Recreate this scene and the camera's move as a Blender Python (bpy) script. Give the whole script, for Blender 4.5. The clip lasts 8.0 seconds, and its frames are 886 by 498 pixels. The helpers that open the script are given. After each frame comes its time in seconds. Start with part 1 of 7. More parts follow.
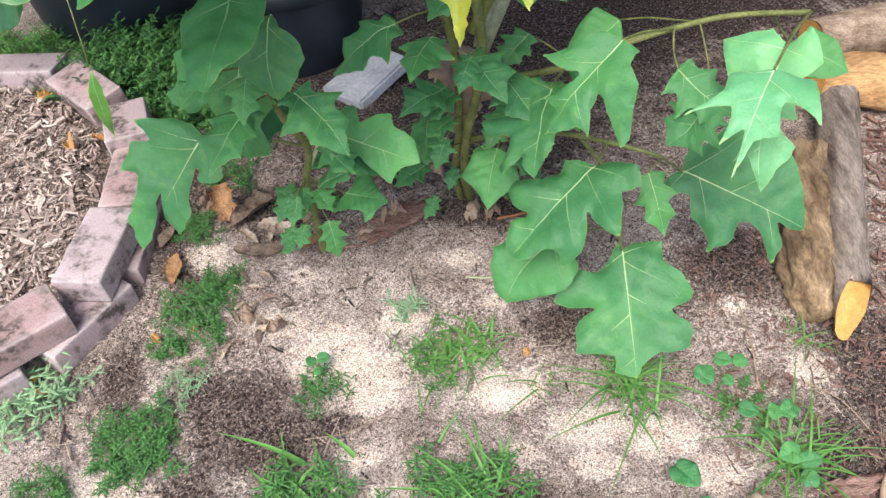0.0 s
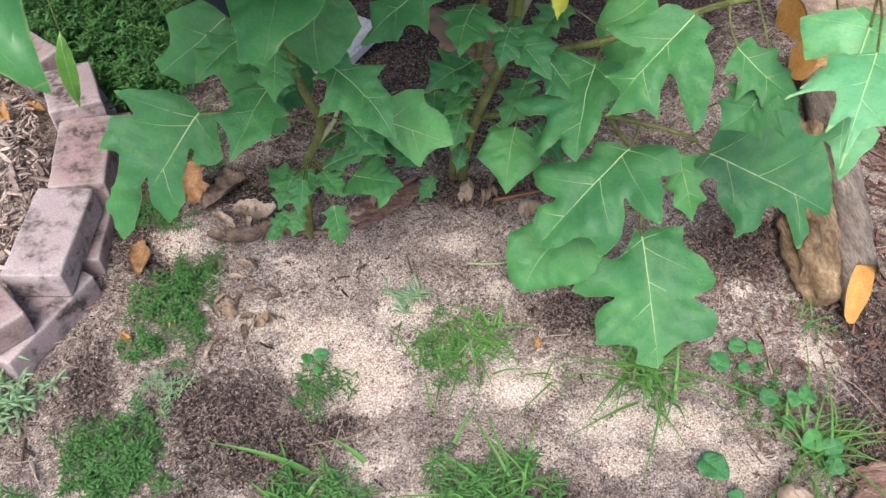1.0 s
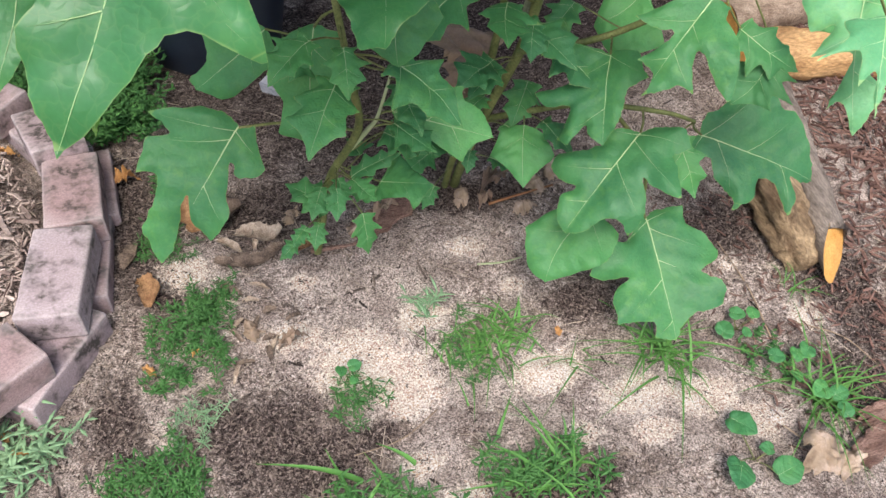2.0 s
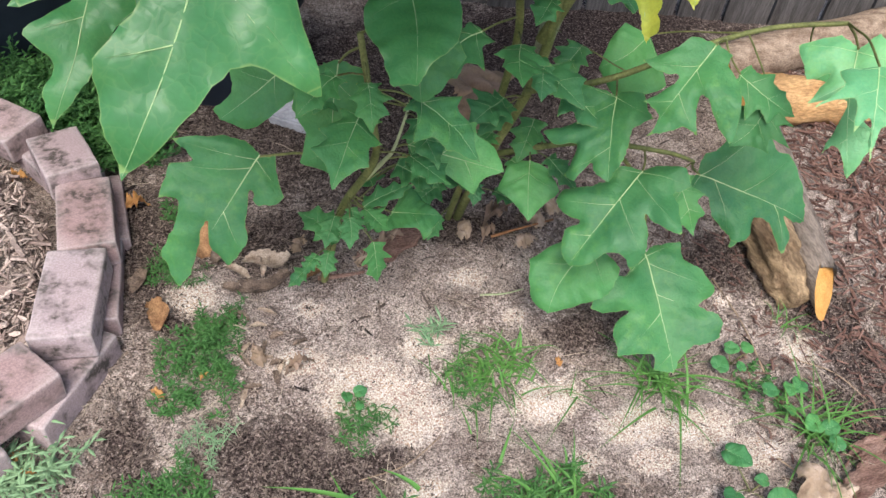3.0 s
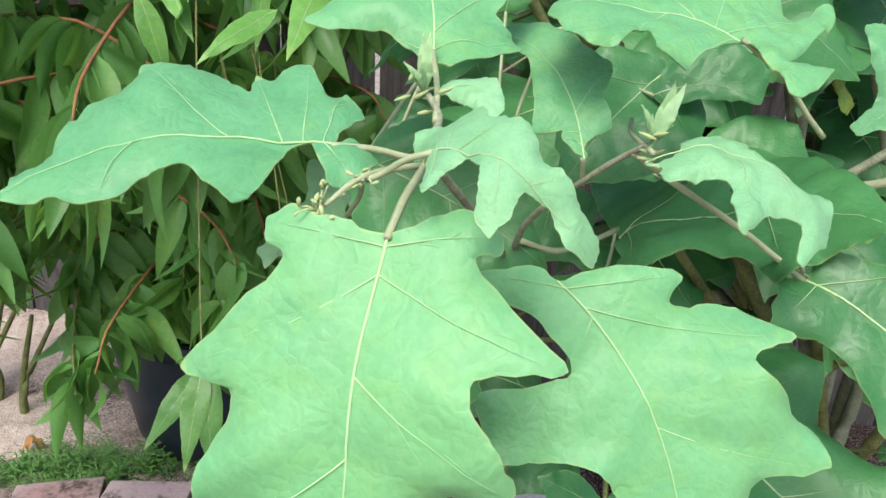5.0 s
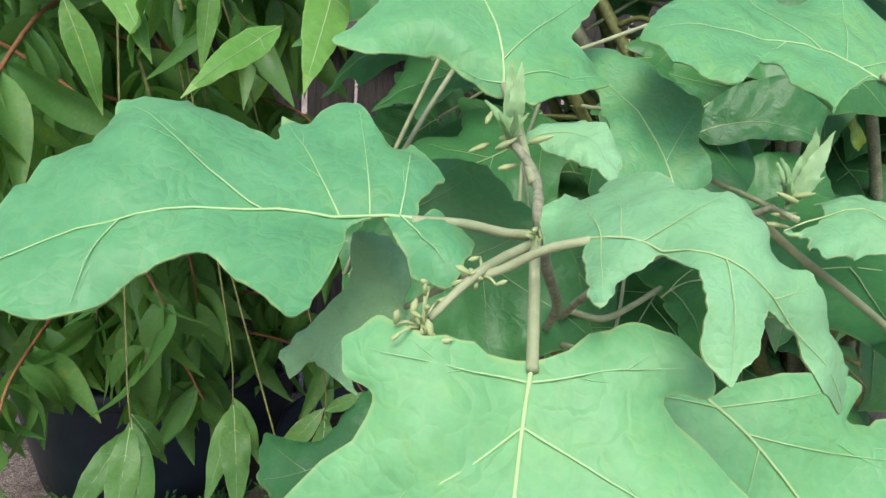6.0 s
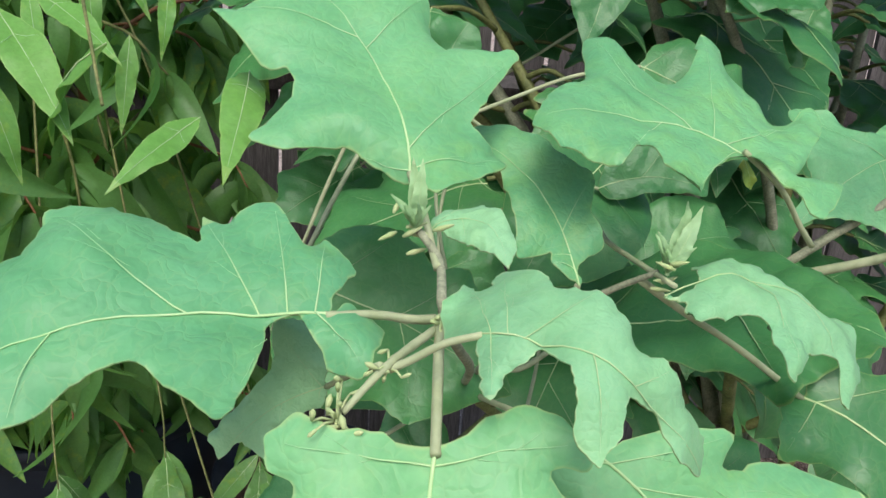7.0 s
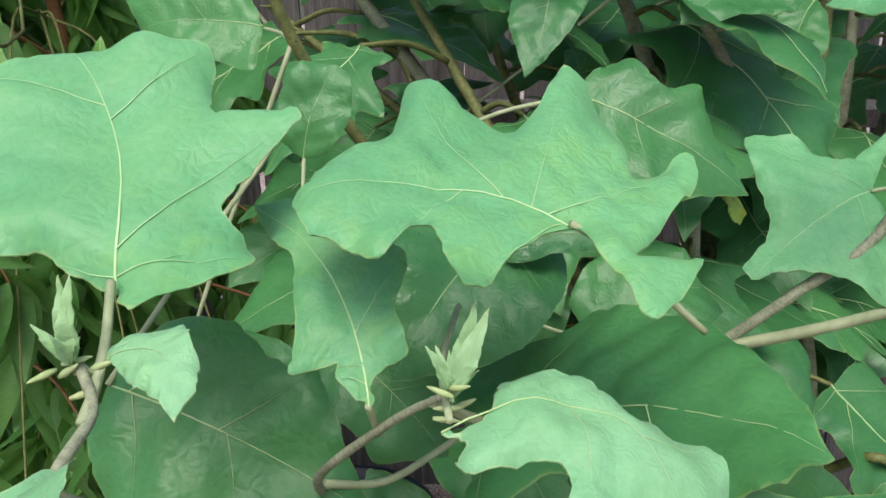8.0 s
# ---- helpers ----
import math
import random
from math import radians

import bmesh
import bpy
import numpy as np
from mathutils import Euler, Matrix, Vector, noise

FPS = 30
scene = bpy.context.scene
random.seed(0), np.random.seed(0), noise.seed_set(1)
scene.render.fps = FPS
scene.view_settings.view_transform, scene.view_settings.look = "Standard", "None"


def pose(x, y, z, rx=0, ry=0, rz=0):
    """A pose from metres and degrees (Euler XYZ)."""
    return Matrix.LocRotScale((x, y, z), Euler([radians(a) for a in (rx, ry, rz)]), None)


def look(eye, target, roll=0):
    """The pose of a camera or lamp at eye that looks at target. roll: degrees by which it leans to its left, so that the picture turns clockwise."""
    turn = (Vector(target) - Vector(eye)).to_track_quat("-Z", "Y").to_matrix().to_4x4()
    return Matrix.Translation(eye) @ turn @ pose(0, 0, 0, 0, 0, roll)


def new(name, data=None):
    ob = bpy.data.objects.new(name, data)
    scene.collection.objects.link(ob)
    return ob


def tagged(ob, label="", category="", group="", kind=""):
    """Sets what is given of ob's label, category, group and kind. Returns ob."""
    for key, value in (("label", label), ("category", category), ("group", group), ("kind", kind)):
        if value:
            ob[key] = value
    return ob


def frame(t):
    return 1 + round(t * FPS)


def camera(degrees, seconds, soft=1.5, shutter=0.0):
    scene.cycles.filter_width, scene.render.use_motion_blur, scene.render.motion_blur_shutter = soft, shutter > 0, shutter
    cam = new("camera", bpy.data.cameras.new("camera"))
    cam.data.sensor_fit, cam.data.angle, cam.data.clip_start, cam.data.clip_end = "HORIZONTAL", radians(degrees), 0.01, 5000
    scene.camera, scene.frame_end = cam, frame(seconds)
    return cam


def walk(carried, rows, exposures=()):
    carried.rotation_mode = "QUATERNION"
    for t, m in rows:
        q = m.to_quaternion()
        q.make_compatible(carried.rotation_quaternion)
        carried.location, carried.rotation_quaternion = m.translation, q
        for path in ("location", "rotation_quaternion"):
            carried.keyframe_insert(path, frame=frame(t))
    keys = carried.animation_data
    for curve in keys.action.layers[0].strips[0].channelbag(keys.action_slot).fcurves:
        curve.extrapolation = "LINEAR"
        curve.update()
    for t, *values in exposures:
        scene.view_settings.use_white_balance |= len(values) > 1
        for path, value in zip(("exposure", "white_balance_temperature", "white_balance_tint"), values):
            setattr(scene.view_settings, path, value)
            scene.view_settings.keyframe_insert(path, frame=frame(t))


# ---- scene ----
cam = camera(59.3, 8.0)
PATH = [
    (0, (0.098, 0.116, 1.235), (0.043, 1.46, -0.245), -5.3),
    (0.5, (-0.006, 0.104, 1.208), (0.094, 1.371, -0.336), 0),
    (1, (-0.084, 0.219, 1.183), (0.111, 1.483, -0.354), 2.7),
    (1.5, (-0.19, 0.227, 1.168), (0.15, 1.498, -0.337), 4),
    (1.7, (-0.25, 0.209, 1.156), (0.155, 1.488, -0.327), 4.3),
    (2.8, (-0.342, 0.174, 1.154), (0.2, 1.485, -0.256), 6.9),
    (3, (-0.351, 0.17, 1.173), (0.17, 1.509, -0.218), 7.5),
    (3.5, (-0.409, 0.161, 1.244), (0.025, 1.621, -0.051), 7.9),
    (4, (-0.449, 0.151, 1.32), (-0.139, 1.791, 0.218), 6.6),
    (4.5, (-0.494, 0.199, 1.404), (-0.225, 1.96, 0.495), 3.7),
    (5, (-0.517, 0.293, 1.423), (-0.276, 2.122, 0.648), 2.7),
    (6.3, (-0.575, 0.408, 1.408), (-0.026, 2.194, 0.695), 5.4),
    (6.5, (-0.575, 0.405, 1.413), (0.009, 2.178, 0.695), 5.6),
    (7, (-0.568, 0.384, 1.44), (0.069, 2.165, 0.791), 4),
    (7.5, (-0.478, 0.396, 1.451), (0.13, 2.202, 0.844), 2.1),
    (8, (-0.421, 0.432, 1.448), (0.005, 2.292, 0.848), -1.1),
]
walk(cam, [(t, look(eye, target, roll)) for t, eye, target, roll in PATH],
     [(0.0, 1.42), (0.6, 1.15), (3.0, 1.15), (3.5, 1.25), (4.0, 1.27), (4.5, 1.20), (5.0, 1.00), (6.3, 0.68), (8.0, 0.70)])


from mathutils import geometry
# ---- world, sun, exposure ----
world = bpy.data.worlds.new("overcast_sky")
scene.world = world
world.use_nodes = True
wn = world.node_tree
sky = wn.nodes.new("ShaderNodeTexSky")
sky.sky_type, sky.sun_disc = "NISHITA", False
sky.sun_elevation, sky.sun_rotation = radians(56), radians(200)
sky.air_density, sky.dust_density = 1.0, 3.0
wn.nodes["Background"].inputs["Strength"].default_value = 0.132
wn.links.new(sky.outputs["Color"], wn.nodes["Background"].inputs["Color"])
sun = new("sun", bpy.data.lights.new("sun", "SUN"))
sun.data.energy, sun.data.angle, sun.data.color = 1.5, radians(28), (1.0, 0.97, 0.92)
sun.matrix_world = look((-1.3, -2.4, 5.6), (0.0, 1.0, 0.0))


# ---- materials ----
def material(name, rough=0.7, spec=0.3, metal=0.0):
    m = bpy.data.materials.new(name)
    m.use_nodes = True
    b = m.node_tree.nodes["Principled BSDF"]
    b.inputs["Roughness"].default_value = rough
    b.inputs["Specular IOR Level"].default_value = spec
    b.inputs["Metallic"].default_value = metal
    return m, m.node_tree, b


def node(nt, kind, **inputs):
    n = nt.nodes.new("ShaderNode" + kind)
    for k, v in inputs.items():
        n.inputs[k.replace("_", " ")].default_value = v
    return n


def coords(nt, which="Object"):
    return nt.nodes.new("ShaderNodeTexCoord").outputs[which]


def noise_of(nt, vec, scale, detail=5.0, rough=0.6):
    n = node(nt, "TexNoise", Scale=scale, Detail=detail, Roughness=rough)
    nt.links.new(vec, n.inputs["Vector"])
    return n.outputs["Fac"]


def ramp(nt, fac, stops):
    r = nt.nodes.new("ShaderNodeValToRGB")
    els = r.color_ramp.elements
    els[0].position, els[0].color = stops[0][0], (*stops[0][1], 1)
    els[1].position, els[1].color = stops[-1][0], (*stops[-1][1], 1)
    for p, c in stops[1:-1]:
        els.new(p).color = (*c, 1)
    nt.links.new(fac, r.inputs["Fac"])
    return r.outputs["Color"]


def mix(nt, fac, a, b, mode="MIX"):
    n = nt.nodes.new("ShaderNodeMix")
    n.data_type, n.blend_type = "RGBA", mode
    for v, i in ((fac, 0), (a, 6), (b, 7)):
        if hasattr(v, "is_linked"):
            nt.links.new(v, n.inputs[i])
        else:
            n.inputs[i].default_value = v if i == 0 else (*v, 1)
    return n.outputs[2]


def bump(nt, b, height, strength=0.4, distance=0.002):
    n = node(nt, "Bump", Strength=strength, Distance=distance)
    nt.links.new(height, n.inputs["Height"])
    nt.links.new(n.outputs["Normal"], b.inputs["Normal"])


def maths(nt, op, a, b=0.0):
    n = nt.nodes.new("ShaderNodeMath")
    n.operation = op
    for v, i in ((a, 0), (b, 1)):
        if hasattr(v, "is_linked"):
            nt.links.new(v, n.inputs[i])
        else:
            n.inputs[i].default_value = v
    return n.outputs[0]


def attribute(nt, name):
    n = nt.nodes.new("ShaderNodeAttribute")
    n.attribute_name = name
    return n.outputs["Fac"]


def leaf_material(name, dark, light, blotch, edge, glow, rough=0.40, sheen=0.0, blotch_at=0.60, through_share=0.24, pucker=0.12, patches=9.0, quilt=0.12, mottle=0.65, spec=0.42):
    m, nt, b = material(name, rough, spec)
    ob, uv = coords(nt), coords(nt, "UV")
    info = nt.nodes.new("ShaderNodeObjectInfo").outputs["Random"]
    big = noise_of(nt, ob, patches, 3)
    f = maths(nt, "ADD", maths(nt, "MULTIPLY", ramp(nt, big, [(0.3, (0, 0, 0)), (0.7, (1, 1, 1))]), 0.55), maths(nt, "MULTIPLY", info, 0.45))
    base = mix(nt, f, dark, light)
    # bluish sheen painted into the colour in drifts
    cool = ramp(nt, noise_of(nt, ob, 40, 5, 0.65), [(0.44, (0, 0, 0)), (0.66, (1, 1, 1))])
    base = mix(nt, maths(nt, "MULTIPLY", cool, 0.05 + 0.25 * mottle), base, (light[0] * 1.0, light[1] * 1.0, light[2] * 1.55))
    # yellowish mottling gathered in patches
    where = ramp(nt, noise_of(nt, ob, 7, 2), [(0.45, (0, 0, 0)), (0.62, (1, 1, 1))])
    spots = ramp(nt, noise_of(nt, ob, 75, 4, 0.6), [(blotch_at - 0.10, (0, 0, 0)), (blotch_at + 0.10, (1, 1, 1))])
    base = mix(nt, maths(nt, "MULTIPLY", maths(nt, "MULTIPLY", spots, where), mottle), base, blotch)
    fleck = ramp(nt, noise_of(nt, ob, 240, 3, 0.6), [(0.35, (0.36, 0.36, 0.36)), (0.65, (0.64, 0.64, 0.64))])
    base = mix(nt, 0.10 + 0.38 * mottle, base, fleck, "OVERLAY")
    cell = node(nt, "TexVoronoi", Scale=24.0)
    cell.feature = "DISTANCE_TO_EDGE"
    wob = node(nt, "TexNoise", Scale=9.0, Detail=3.0)
    nt.links.new(uv, wob.inputs["Vector"])
    nt.links.new(mix(nt, 0.12, uv, wob.outputs["Color"]), cell.inputs["Vector"])
    net = ramp(nt, cell.outputs["Distance"], [(0.0, (1, 1, 1)), (0.07, (0, 0, 0))])
    base = mix(nt, maths(nt, "MULTIPLY", net, 0.10), base, edge)
    rim = ramp(nt, attribute(nt, "rim"), [(0.80, (0, 0, 0)), (0.99, (1, 1, 1))])
    base = mix(nt, maths(nt, "MULTIPLY", rim, 0.55), base, edge)
    nt.links.new(base, b.inputs["Base Color"])
    nt.links.new(maths(nt, "ADD", maths(nt, "MULTIPLY", noise_of(nt, ob, 30, 3), 0.14), rough - 0.05), b.inputs["Roughness"])
    if sheen:
        b.inputs["Sheen Weight"].default_value, b.inputs["Sheen Roughness"].default_value = sheen, 0.45
    hgt = maths(nt, "ADD", maths(nt, "MULTIPLY", ramp(nt, cell.outputs["Distance"], [(0.0, (0, 0, 0)), (0.35, (1, 1, 1))]), quilt), maths(nt, "MULTIPLY", noise_of(nt, ob, 60, 1.5, 0.5), 1.0 - 0.9 * quilt))
    bump(nt, b, hgt, pucker, 0.005)
    t = nt.nodes.new("ShaderNodeBsdfTranslucent")
    nt.links.new(mix(nt, 0.5, base, glow), t.inputs["Color"])
    s = node(nt, "MixShader", Fac=through_share)
    nt.links.new(b.outputs[0], s.inputs[1])
    nt.links.new(t.outputs[0], s.inputs[2])
    nt.links.new(s.outputs[0], nt.nodes["Material Output"].inputs["Surface"])
    return m


MAT = {
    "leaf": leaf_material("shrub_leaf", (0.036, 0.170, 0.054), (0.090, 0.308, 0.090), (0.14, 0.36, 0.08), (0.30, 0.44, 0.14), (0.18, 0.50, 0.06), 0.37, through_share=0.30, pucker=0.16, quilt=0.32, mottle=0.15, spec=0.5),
    # lit copy of leaf: open-sky light on the top leaves put into colour
    "bright": leaf_material("shrub_leaf_lit", (0.086, 0.330, 0.145), (0.222, 0.545, 0.222), (0.26, 0.50, 0.10), (0.42, 0.56, 0.22), (0.22, 0.55, 0.10), 0.46, 0.05, 0.56, pucker=0.20, quilt=0.30, mottle=0.26),
    "leaf_low": leaf_material("shrub_leaf_low", (0.030, 0.148, 0.066), (0.108, 0.352, 0.098), (0.20, 0.42, 0.08), (0.26, 0.42, 0.11), (0.18, 0.48, 0.05), 0.46, through_share=0.34, pucker=0.22, quilt=0.5, mottle=0.30, spec=0.40),
    "young": leaf_material("young_leaf", (0.20, 0.49, 0.23), (0.36, 0.66, 0.34), (0.32, 0.56, 0.22), (0.52, 0.66, 0.36), (0.35, 0.60, 0.15), 0.55, 0.05, pucker=0.25, quilt=0.2, mottle=0.22),
    "shoot": leaf_material("shoot_leaf", (0.26, 0.47, 0.20), (0.40, 0.60, 0.33), (0.36, 0.55, 0.22), (0.55, 0.64, 0.36), (0.40, 0.60, 0.15), 0.55, 0.05, pucker=0.15, quilt=0.2, mottle=0.2),
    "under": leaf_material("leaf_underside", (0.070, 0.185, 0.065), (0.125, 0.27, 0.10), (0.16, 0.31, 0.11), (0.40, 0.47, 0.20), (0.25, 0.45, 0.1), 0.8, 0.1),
    "yellow": leaf_material("yellow_leaf", (0.080, 0.27, 0.05), (0.46, 0.46, 0.05), (0.12, 0.17, 0.03), (0.50, 0.50, 0.12), (0.7, 0.6, 0.02), 0.55, 0.0, 0.56, pucker=0.4, patches=17.0),
    "dry": leaf_material("dry_leaf", (0.075, 0.046, 0.032), (0.43, 0.31, 0.22), (0.24, 0.15, 0.10), (0.30, 0.20, 0.14), (0.4, 0.25, 0.1), 0.85, 0.05, 0.5, pucker=0.6),
    "tan": leaf_material("tan_dry_leaf", (0.30, 0.21, 0.14), (0.60, 0.47, 0.34), (0.20, 0.13, 0.09), (0.40, 0.30, 0.20), (0.5, 0.35, 0.2), 0.85, 0.0, 0.5, pucker=0.6, patches=40.0),
    "fresh": leaf_material("fresh_narrow_leaf", (0.095, 0.30, 0.045), (0.21, 0.46, 0.10), (0.32, 0.50, 0.06), (0.40, 0.58, 0.18), (0.35, 0.65, 0.05), 0.45, 0.0, 0.62, 0.36, pucker=0.15),
    "orange": leaf_material("orange_leaf", (0.33, 0.14, 0.035), (0.62, 0.35, 0.12), (0.30, 0.10, 0.03), (0.70, 0.45, 0.2), (0.7, 0.3, 0.05), 0.7, 0.05, 0.55),
    "peach": leaf_material("narrow_leaf", (0.050, 0.165, 0.040), (0.155, 0.350, 0.082), (0.32, 0.40, 0.04), (0.26, 0.40, 0.12), (0.30, 0.60, 0.05), 0.42, 0.0, 0.62, 0.36, pucker=0.2),
}


def vein_material(name, fade, low=(0.34, 0.50, 0.21), high=(0.52, 0.64, 0.34)):
    m, nt, b = material(name, 0.55, 0.3)
    pale = ramp(nt, noise_of(nt, coords(nt), 40), [(0.3, low), (0.7, high)])
    nt.links.new(mix(nt, attribute(nt, "pale"), fade, pale), b.inputs["Base Color"])
    return m


def plain(name, a, c, scale, rough=0.8, spec=0.25, island=0.0, fine=0.0, obrand=0.0, stretch=None, relief=0.3, depth=0.002):
    m, nt, b = material(name, rough, spec)
    vec = coords(nt)
    if stretch:
        mp = node(nt, "Mapping", Scale=stretch)
        nt.links.new(vec, mp.inputs["Vector"])
        vec = mp.outputs["Vector"]
    f = noise_of(nt, vec, scale, 7, 0.65)
    fac = ramp(nt, f, [(0.3, (0, 0, 0)), (0.7, (1, 1, 1))])
    if island:
        g = nt.nodes.new("ShaderNodeNewGeometry").outputs["Random Per Island"]
        fac = maths(nt, "ADD", maths(nt, "MULTIPLY", fac, 1 - island), maths(nt, "MULTIPLY", g, island))
    if obrand:
        g = nt.nodes.new("ShaderNodeObjectInfo").outputs["Random"]
        fac = maths(nt, "ADD", maths(nt, "MULTIPLY", fac, 1 - obrand), maths(nt, "MULTIPLY", g, obrand))
    col = mix(nt, fac, a, c)
    if fine:
        col = mix(nt, fine, col, ramp(nt, noise_of(nt, vec, scale * 9, 4), [(0.35, (0.1, 0.1, 0.1)), (0.65, (0.9, 0.9, 0.9))]), "OVERLAY")
    nt.links.new(col, b.inputs["Base Color"])
    bump(nt, b, noise_of(nt, vec, scale * 5, 8, 0.7), relief, depth)
    return m


def brick_material():
    m, nt, b = material("weathered_paver", 0.9, 0.2)
    rnd = nt.nodes.new("ShaderNodeObjectInfo").outputs["Random"]
    shift = nt.nodes.new("ShaderNodeVectorMath")
    shift.operation = "ADD"
    nt.links.new(coords(nt), shift.inputs[0])
    nt.links.new(maths(nt, "MULTIPLY", rnd, 37.0), shift.inputs[1])
    ob = shift.outputs[0]
    base = mix(nt, rnd, (0.29, 0.170, 0.160), (0.43, 0.365, 0.39))
    base = mix(nt, maths(nt, "MULTIPLY", noise_of(nt, ob, 9, 6), 0.7), base, (0.38, 0.29, 0.285))
    low = ramp(nt, noise_of(nt, ob, 13, 4, 0.65), [(0.46, (0, 0, 0)), (0.60, (1, 1, 1))])
    black = maths(nt, "MULTIPLY", ramp(nt, noise_of(nt, ob, 75, 5, 0.75), [(0.44, (0, 0, 0)), (0.54, (1, 1, 1))]), low)
    base = mix(nt, maths(nt, "MULTIPLY", low, 0.35), base, (0.13, 0.10, 0.085))
    base = mix(nt, maths(nt, "MULTIPLY", black, 0.85), base, (0.035, 0.033, 0.026))
    worn = ramp(nt, nt.nodes.new("ShaderNodeNewGeometry").outputs["Pointiness"], [(0.51, (0, 0, 0)), (0.57, (1, 1, 1))])
    base = mix(nt, maths(nt, "MULTIPLY", worn, 0.5), base, (0.52, 0.45, 0.44))
    grain = ramp(nt, noise_of(nt, ob, 300, 3), [(0.35, (0.2, 0.2, 0.2)), (0.65, (0.8, 0.8, 0.8))])
    nt.links.new(mix(nt, 0.28, base, grain, "OVERLAY"), b.inputs["Base Color"])
    bump(nt, b, noise_of(nt, ob, 220, 6, 0.7), 0.6, 0.002)
    return m


def ground_material():
    m, nt, b = material("sandy_soil", 0.95, 0.1)
    ob = coords(nt)
    sand, dark = attribute(nt, "sand"), attribute(nt, "dark")
    soil = ramp(nt, noise_of(nt, ob, 120, 3, 0.85), [(0.33, (0.060, 0.042, 0.036)), (0.42, (0.18, 0.135, 0.117)), (0.52, (0.40, 0.325, 0.285)), (0.64, (0.68, 0.585, 0.52))])
    deep = ramp(nt, noise_of(nt, ob, 140, 3, 0.85), [(0.38, (0.020, 0.014, 0.013)), (0.50, (0.066, 0.047, 0.042)), (0.60, (0.17, 0.13, 0.115)), (0.70, (0.46, 0.39, 0.345))])
    pale = ramp(nt, noise_of(nt, ob, 26, 6, 0.75), [(0.3, (0.51, 0.405, 0.325)), (0.5, (0.64, 0.535, 0.45)), (0.7, (0.77, 0.67, 0.59))])
    fleck = ramp(nt, noise_of(nt, ob, 170, 6, 0.7), [(0.60, (0, 0, 0)), (0.68, (1, 1, 1))])
    grit = noise_of(nt, ob, 330, 1.5, 0.8)
    wob = maths(nt, "ADD", maths(nt, "MULTIPLY", maths(nt, "SUBTRACT", noise_of(nt, ob, 14, 9, 0.8), 0.5), 1.3), maths(nt, "MULTIPLY", maths(nt, "SUBTRACT", noise_of(nt, ob, 90, 8, 0.8), 0.5), 1.2))
    cut = [(0.41, (0, 0, 0)), (0.61, (1, 1, 1))]
    soil = mix(nt, maths(nt, "MULTIPLY", ramp(nt, noise_of(nt, ob, 9, 4, 0.7), [(0.42, (0, 0, 0)), (0.62, (1, 1, 1))]), 0.55), soil, (0.60, 0.505, 0.44))
    crumb = ramp(nt, noise_of(nt, ob, 15, 8, 0.78), [(0.46, (0, 0, 0)), (0.60, (1, 1, 1))])
    soil = mix(nt, maths(nt, "MULTIPLY", crumb, 0.55), soil, (0.125, 0.086, 0.070))
    col = mix(nt, ramp(nt, maths(nt, "ADD", dark, wob), cut), soil, deep)
    col = mix(nt, ramp(nt, maths(nt, "ADD", sand, wob), cut), col, pale)
    col = mix(nt, maths(nt, "MULTIPLY", fleck, 0.7), col, (0.07, 0.045, 0.04))
    col = mix(nt, 0.85, col, ramp(nt, grit, [(0.36, (0.12, 0.12, 0.12)), (0.64, (0.88, 0.88, 0.88))]), "OVERLAY")
    nt.links.new(col, b.inputs["Base Color"])
    bump(nt, b, maths(nt, "ADD", noise_of(nt, ob, 130, 9, 0.8), maths(nt, "MULTIPLY", grit, 0.4)), 0.9, 0.008)
    return m


MAT["vein"] = vein_material("leaf_vein", (0.060, 0.235, 0.060))
# paler veins to go with the lit copy of the leaf
MAT["vein_bright"] = vein_material("lit_leaf_vein", (0.25, 0.55, 0.26), (0.36, 0.56, 0.24), (0.50, 0.66, 0.36))
MAT["vein_young"] = vein_material("young_leaf_vein", (0.36, 0.57, 0.30))
MAT["paver"] = brick_material()
MAT["ground"] = ground_material()
MAT["stem"] = plain("green_stem", (0.065, 0.085, 0.025), (0.20, 0.21, 0.075), 30, 0.6, fine=0.3)
MAT["wood_stem"] = plain("brown_stem", (0.16, 0.175, 0.105), (0.33, 0.35, 0.235), 60, 0.75, fine=0.3)
MAT["stalk"] = plain("pale_stalk", (0.25, 0.30, 0.16), (0.43, 0.47, 0.28), 60, 0.6)
MAT["bud"] = plain("flower_bud", (0.32, 0.42, 0.17), (0.48, 0.54, 0.28), 80, 0.7)
MAT["mulch"] = plain("wood_chip_mulch", (0.10, 0.062, 0.054), (0.60, 0.485, 0.425), 30, 0.9, island=0.75, fine=0.3)
MAT["red_mulch"] = plain("red_bark_mulch", (0.075, 0.040, 0.034), (0.24, 0.14, 0.11), 30, 0.9, island=0.7, fine=0.3)
MAT["debris"] = plain("bark_bits", (0.014, 0.009, 0.008), (0.27, 0.21, 0.175), 30, 0.95, island=0.9)
MAT["fence"] = plain("weathered_fence_wood", (0.036, 0.032, 0.031), (0.145, 0.134, 0.130), 9, 0.9, fine=0.4, stretch=(6, 6, 0.35), obrand=0.25, relief=0.7, depth=0.004)
MAT["bark"] = plain("grey_log_bark", (0.048, 0.034, 0.027), (0.40, 0.33, 0.275), 38, 0.9, fine=0.35, stretch=(1, 0.22, 1), relief=0.9, depth=0.010)
MAT["split"] = plain("split_log_wood", (0.080, 0.042, 0.022), (0.56, 0.40, 0.24), 28, 0.8, fine=0.35, stretch=(1, 0.18, 1), relief=1.0, depth=0.014)
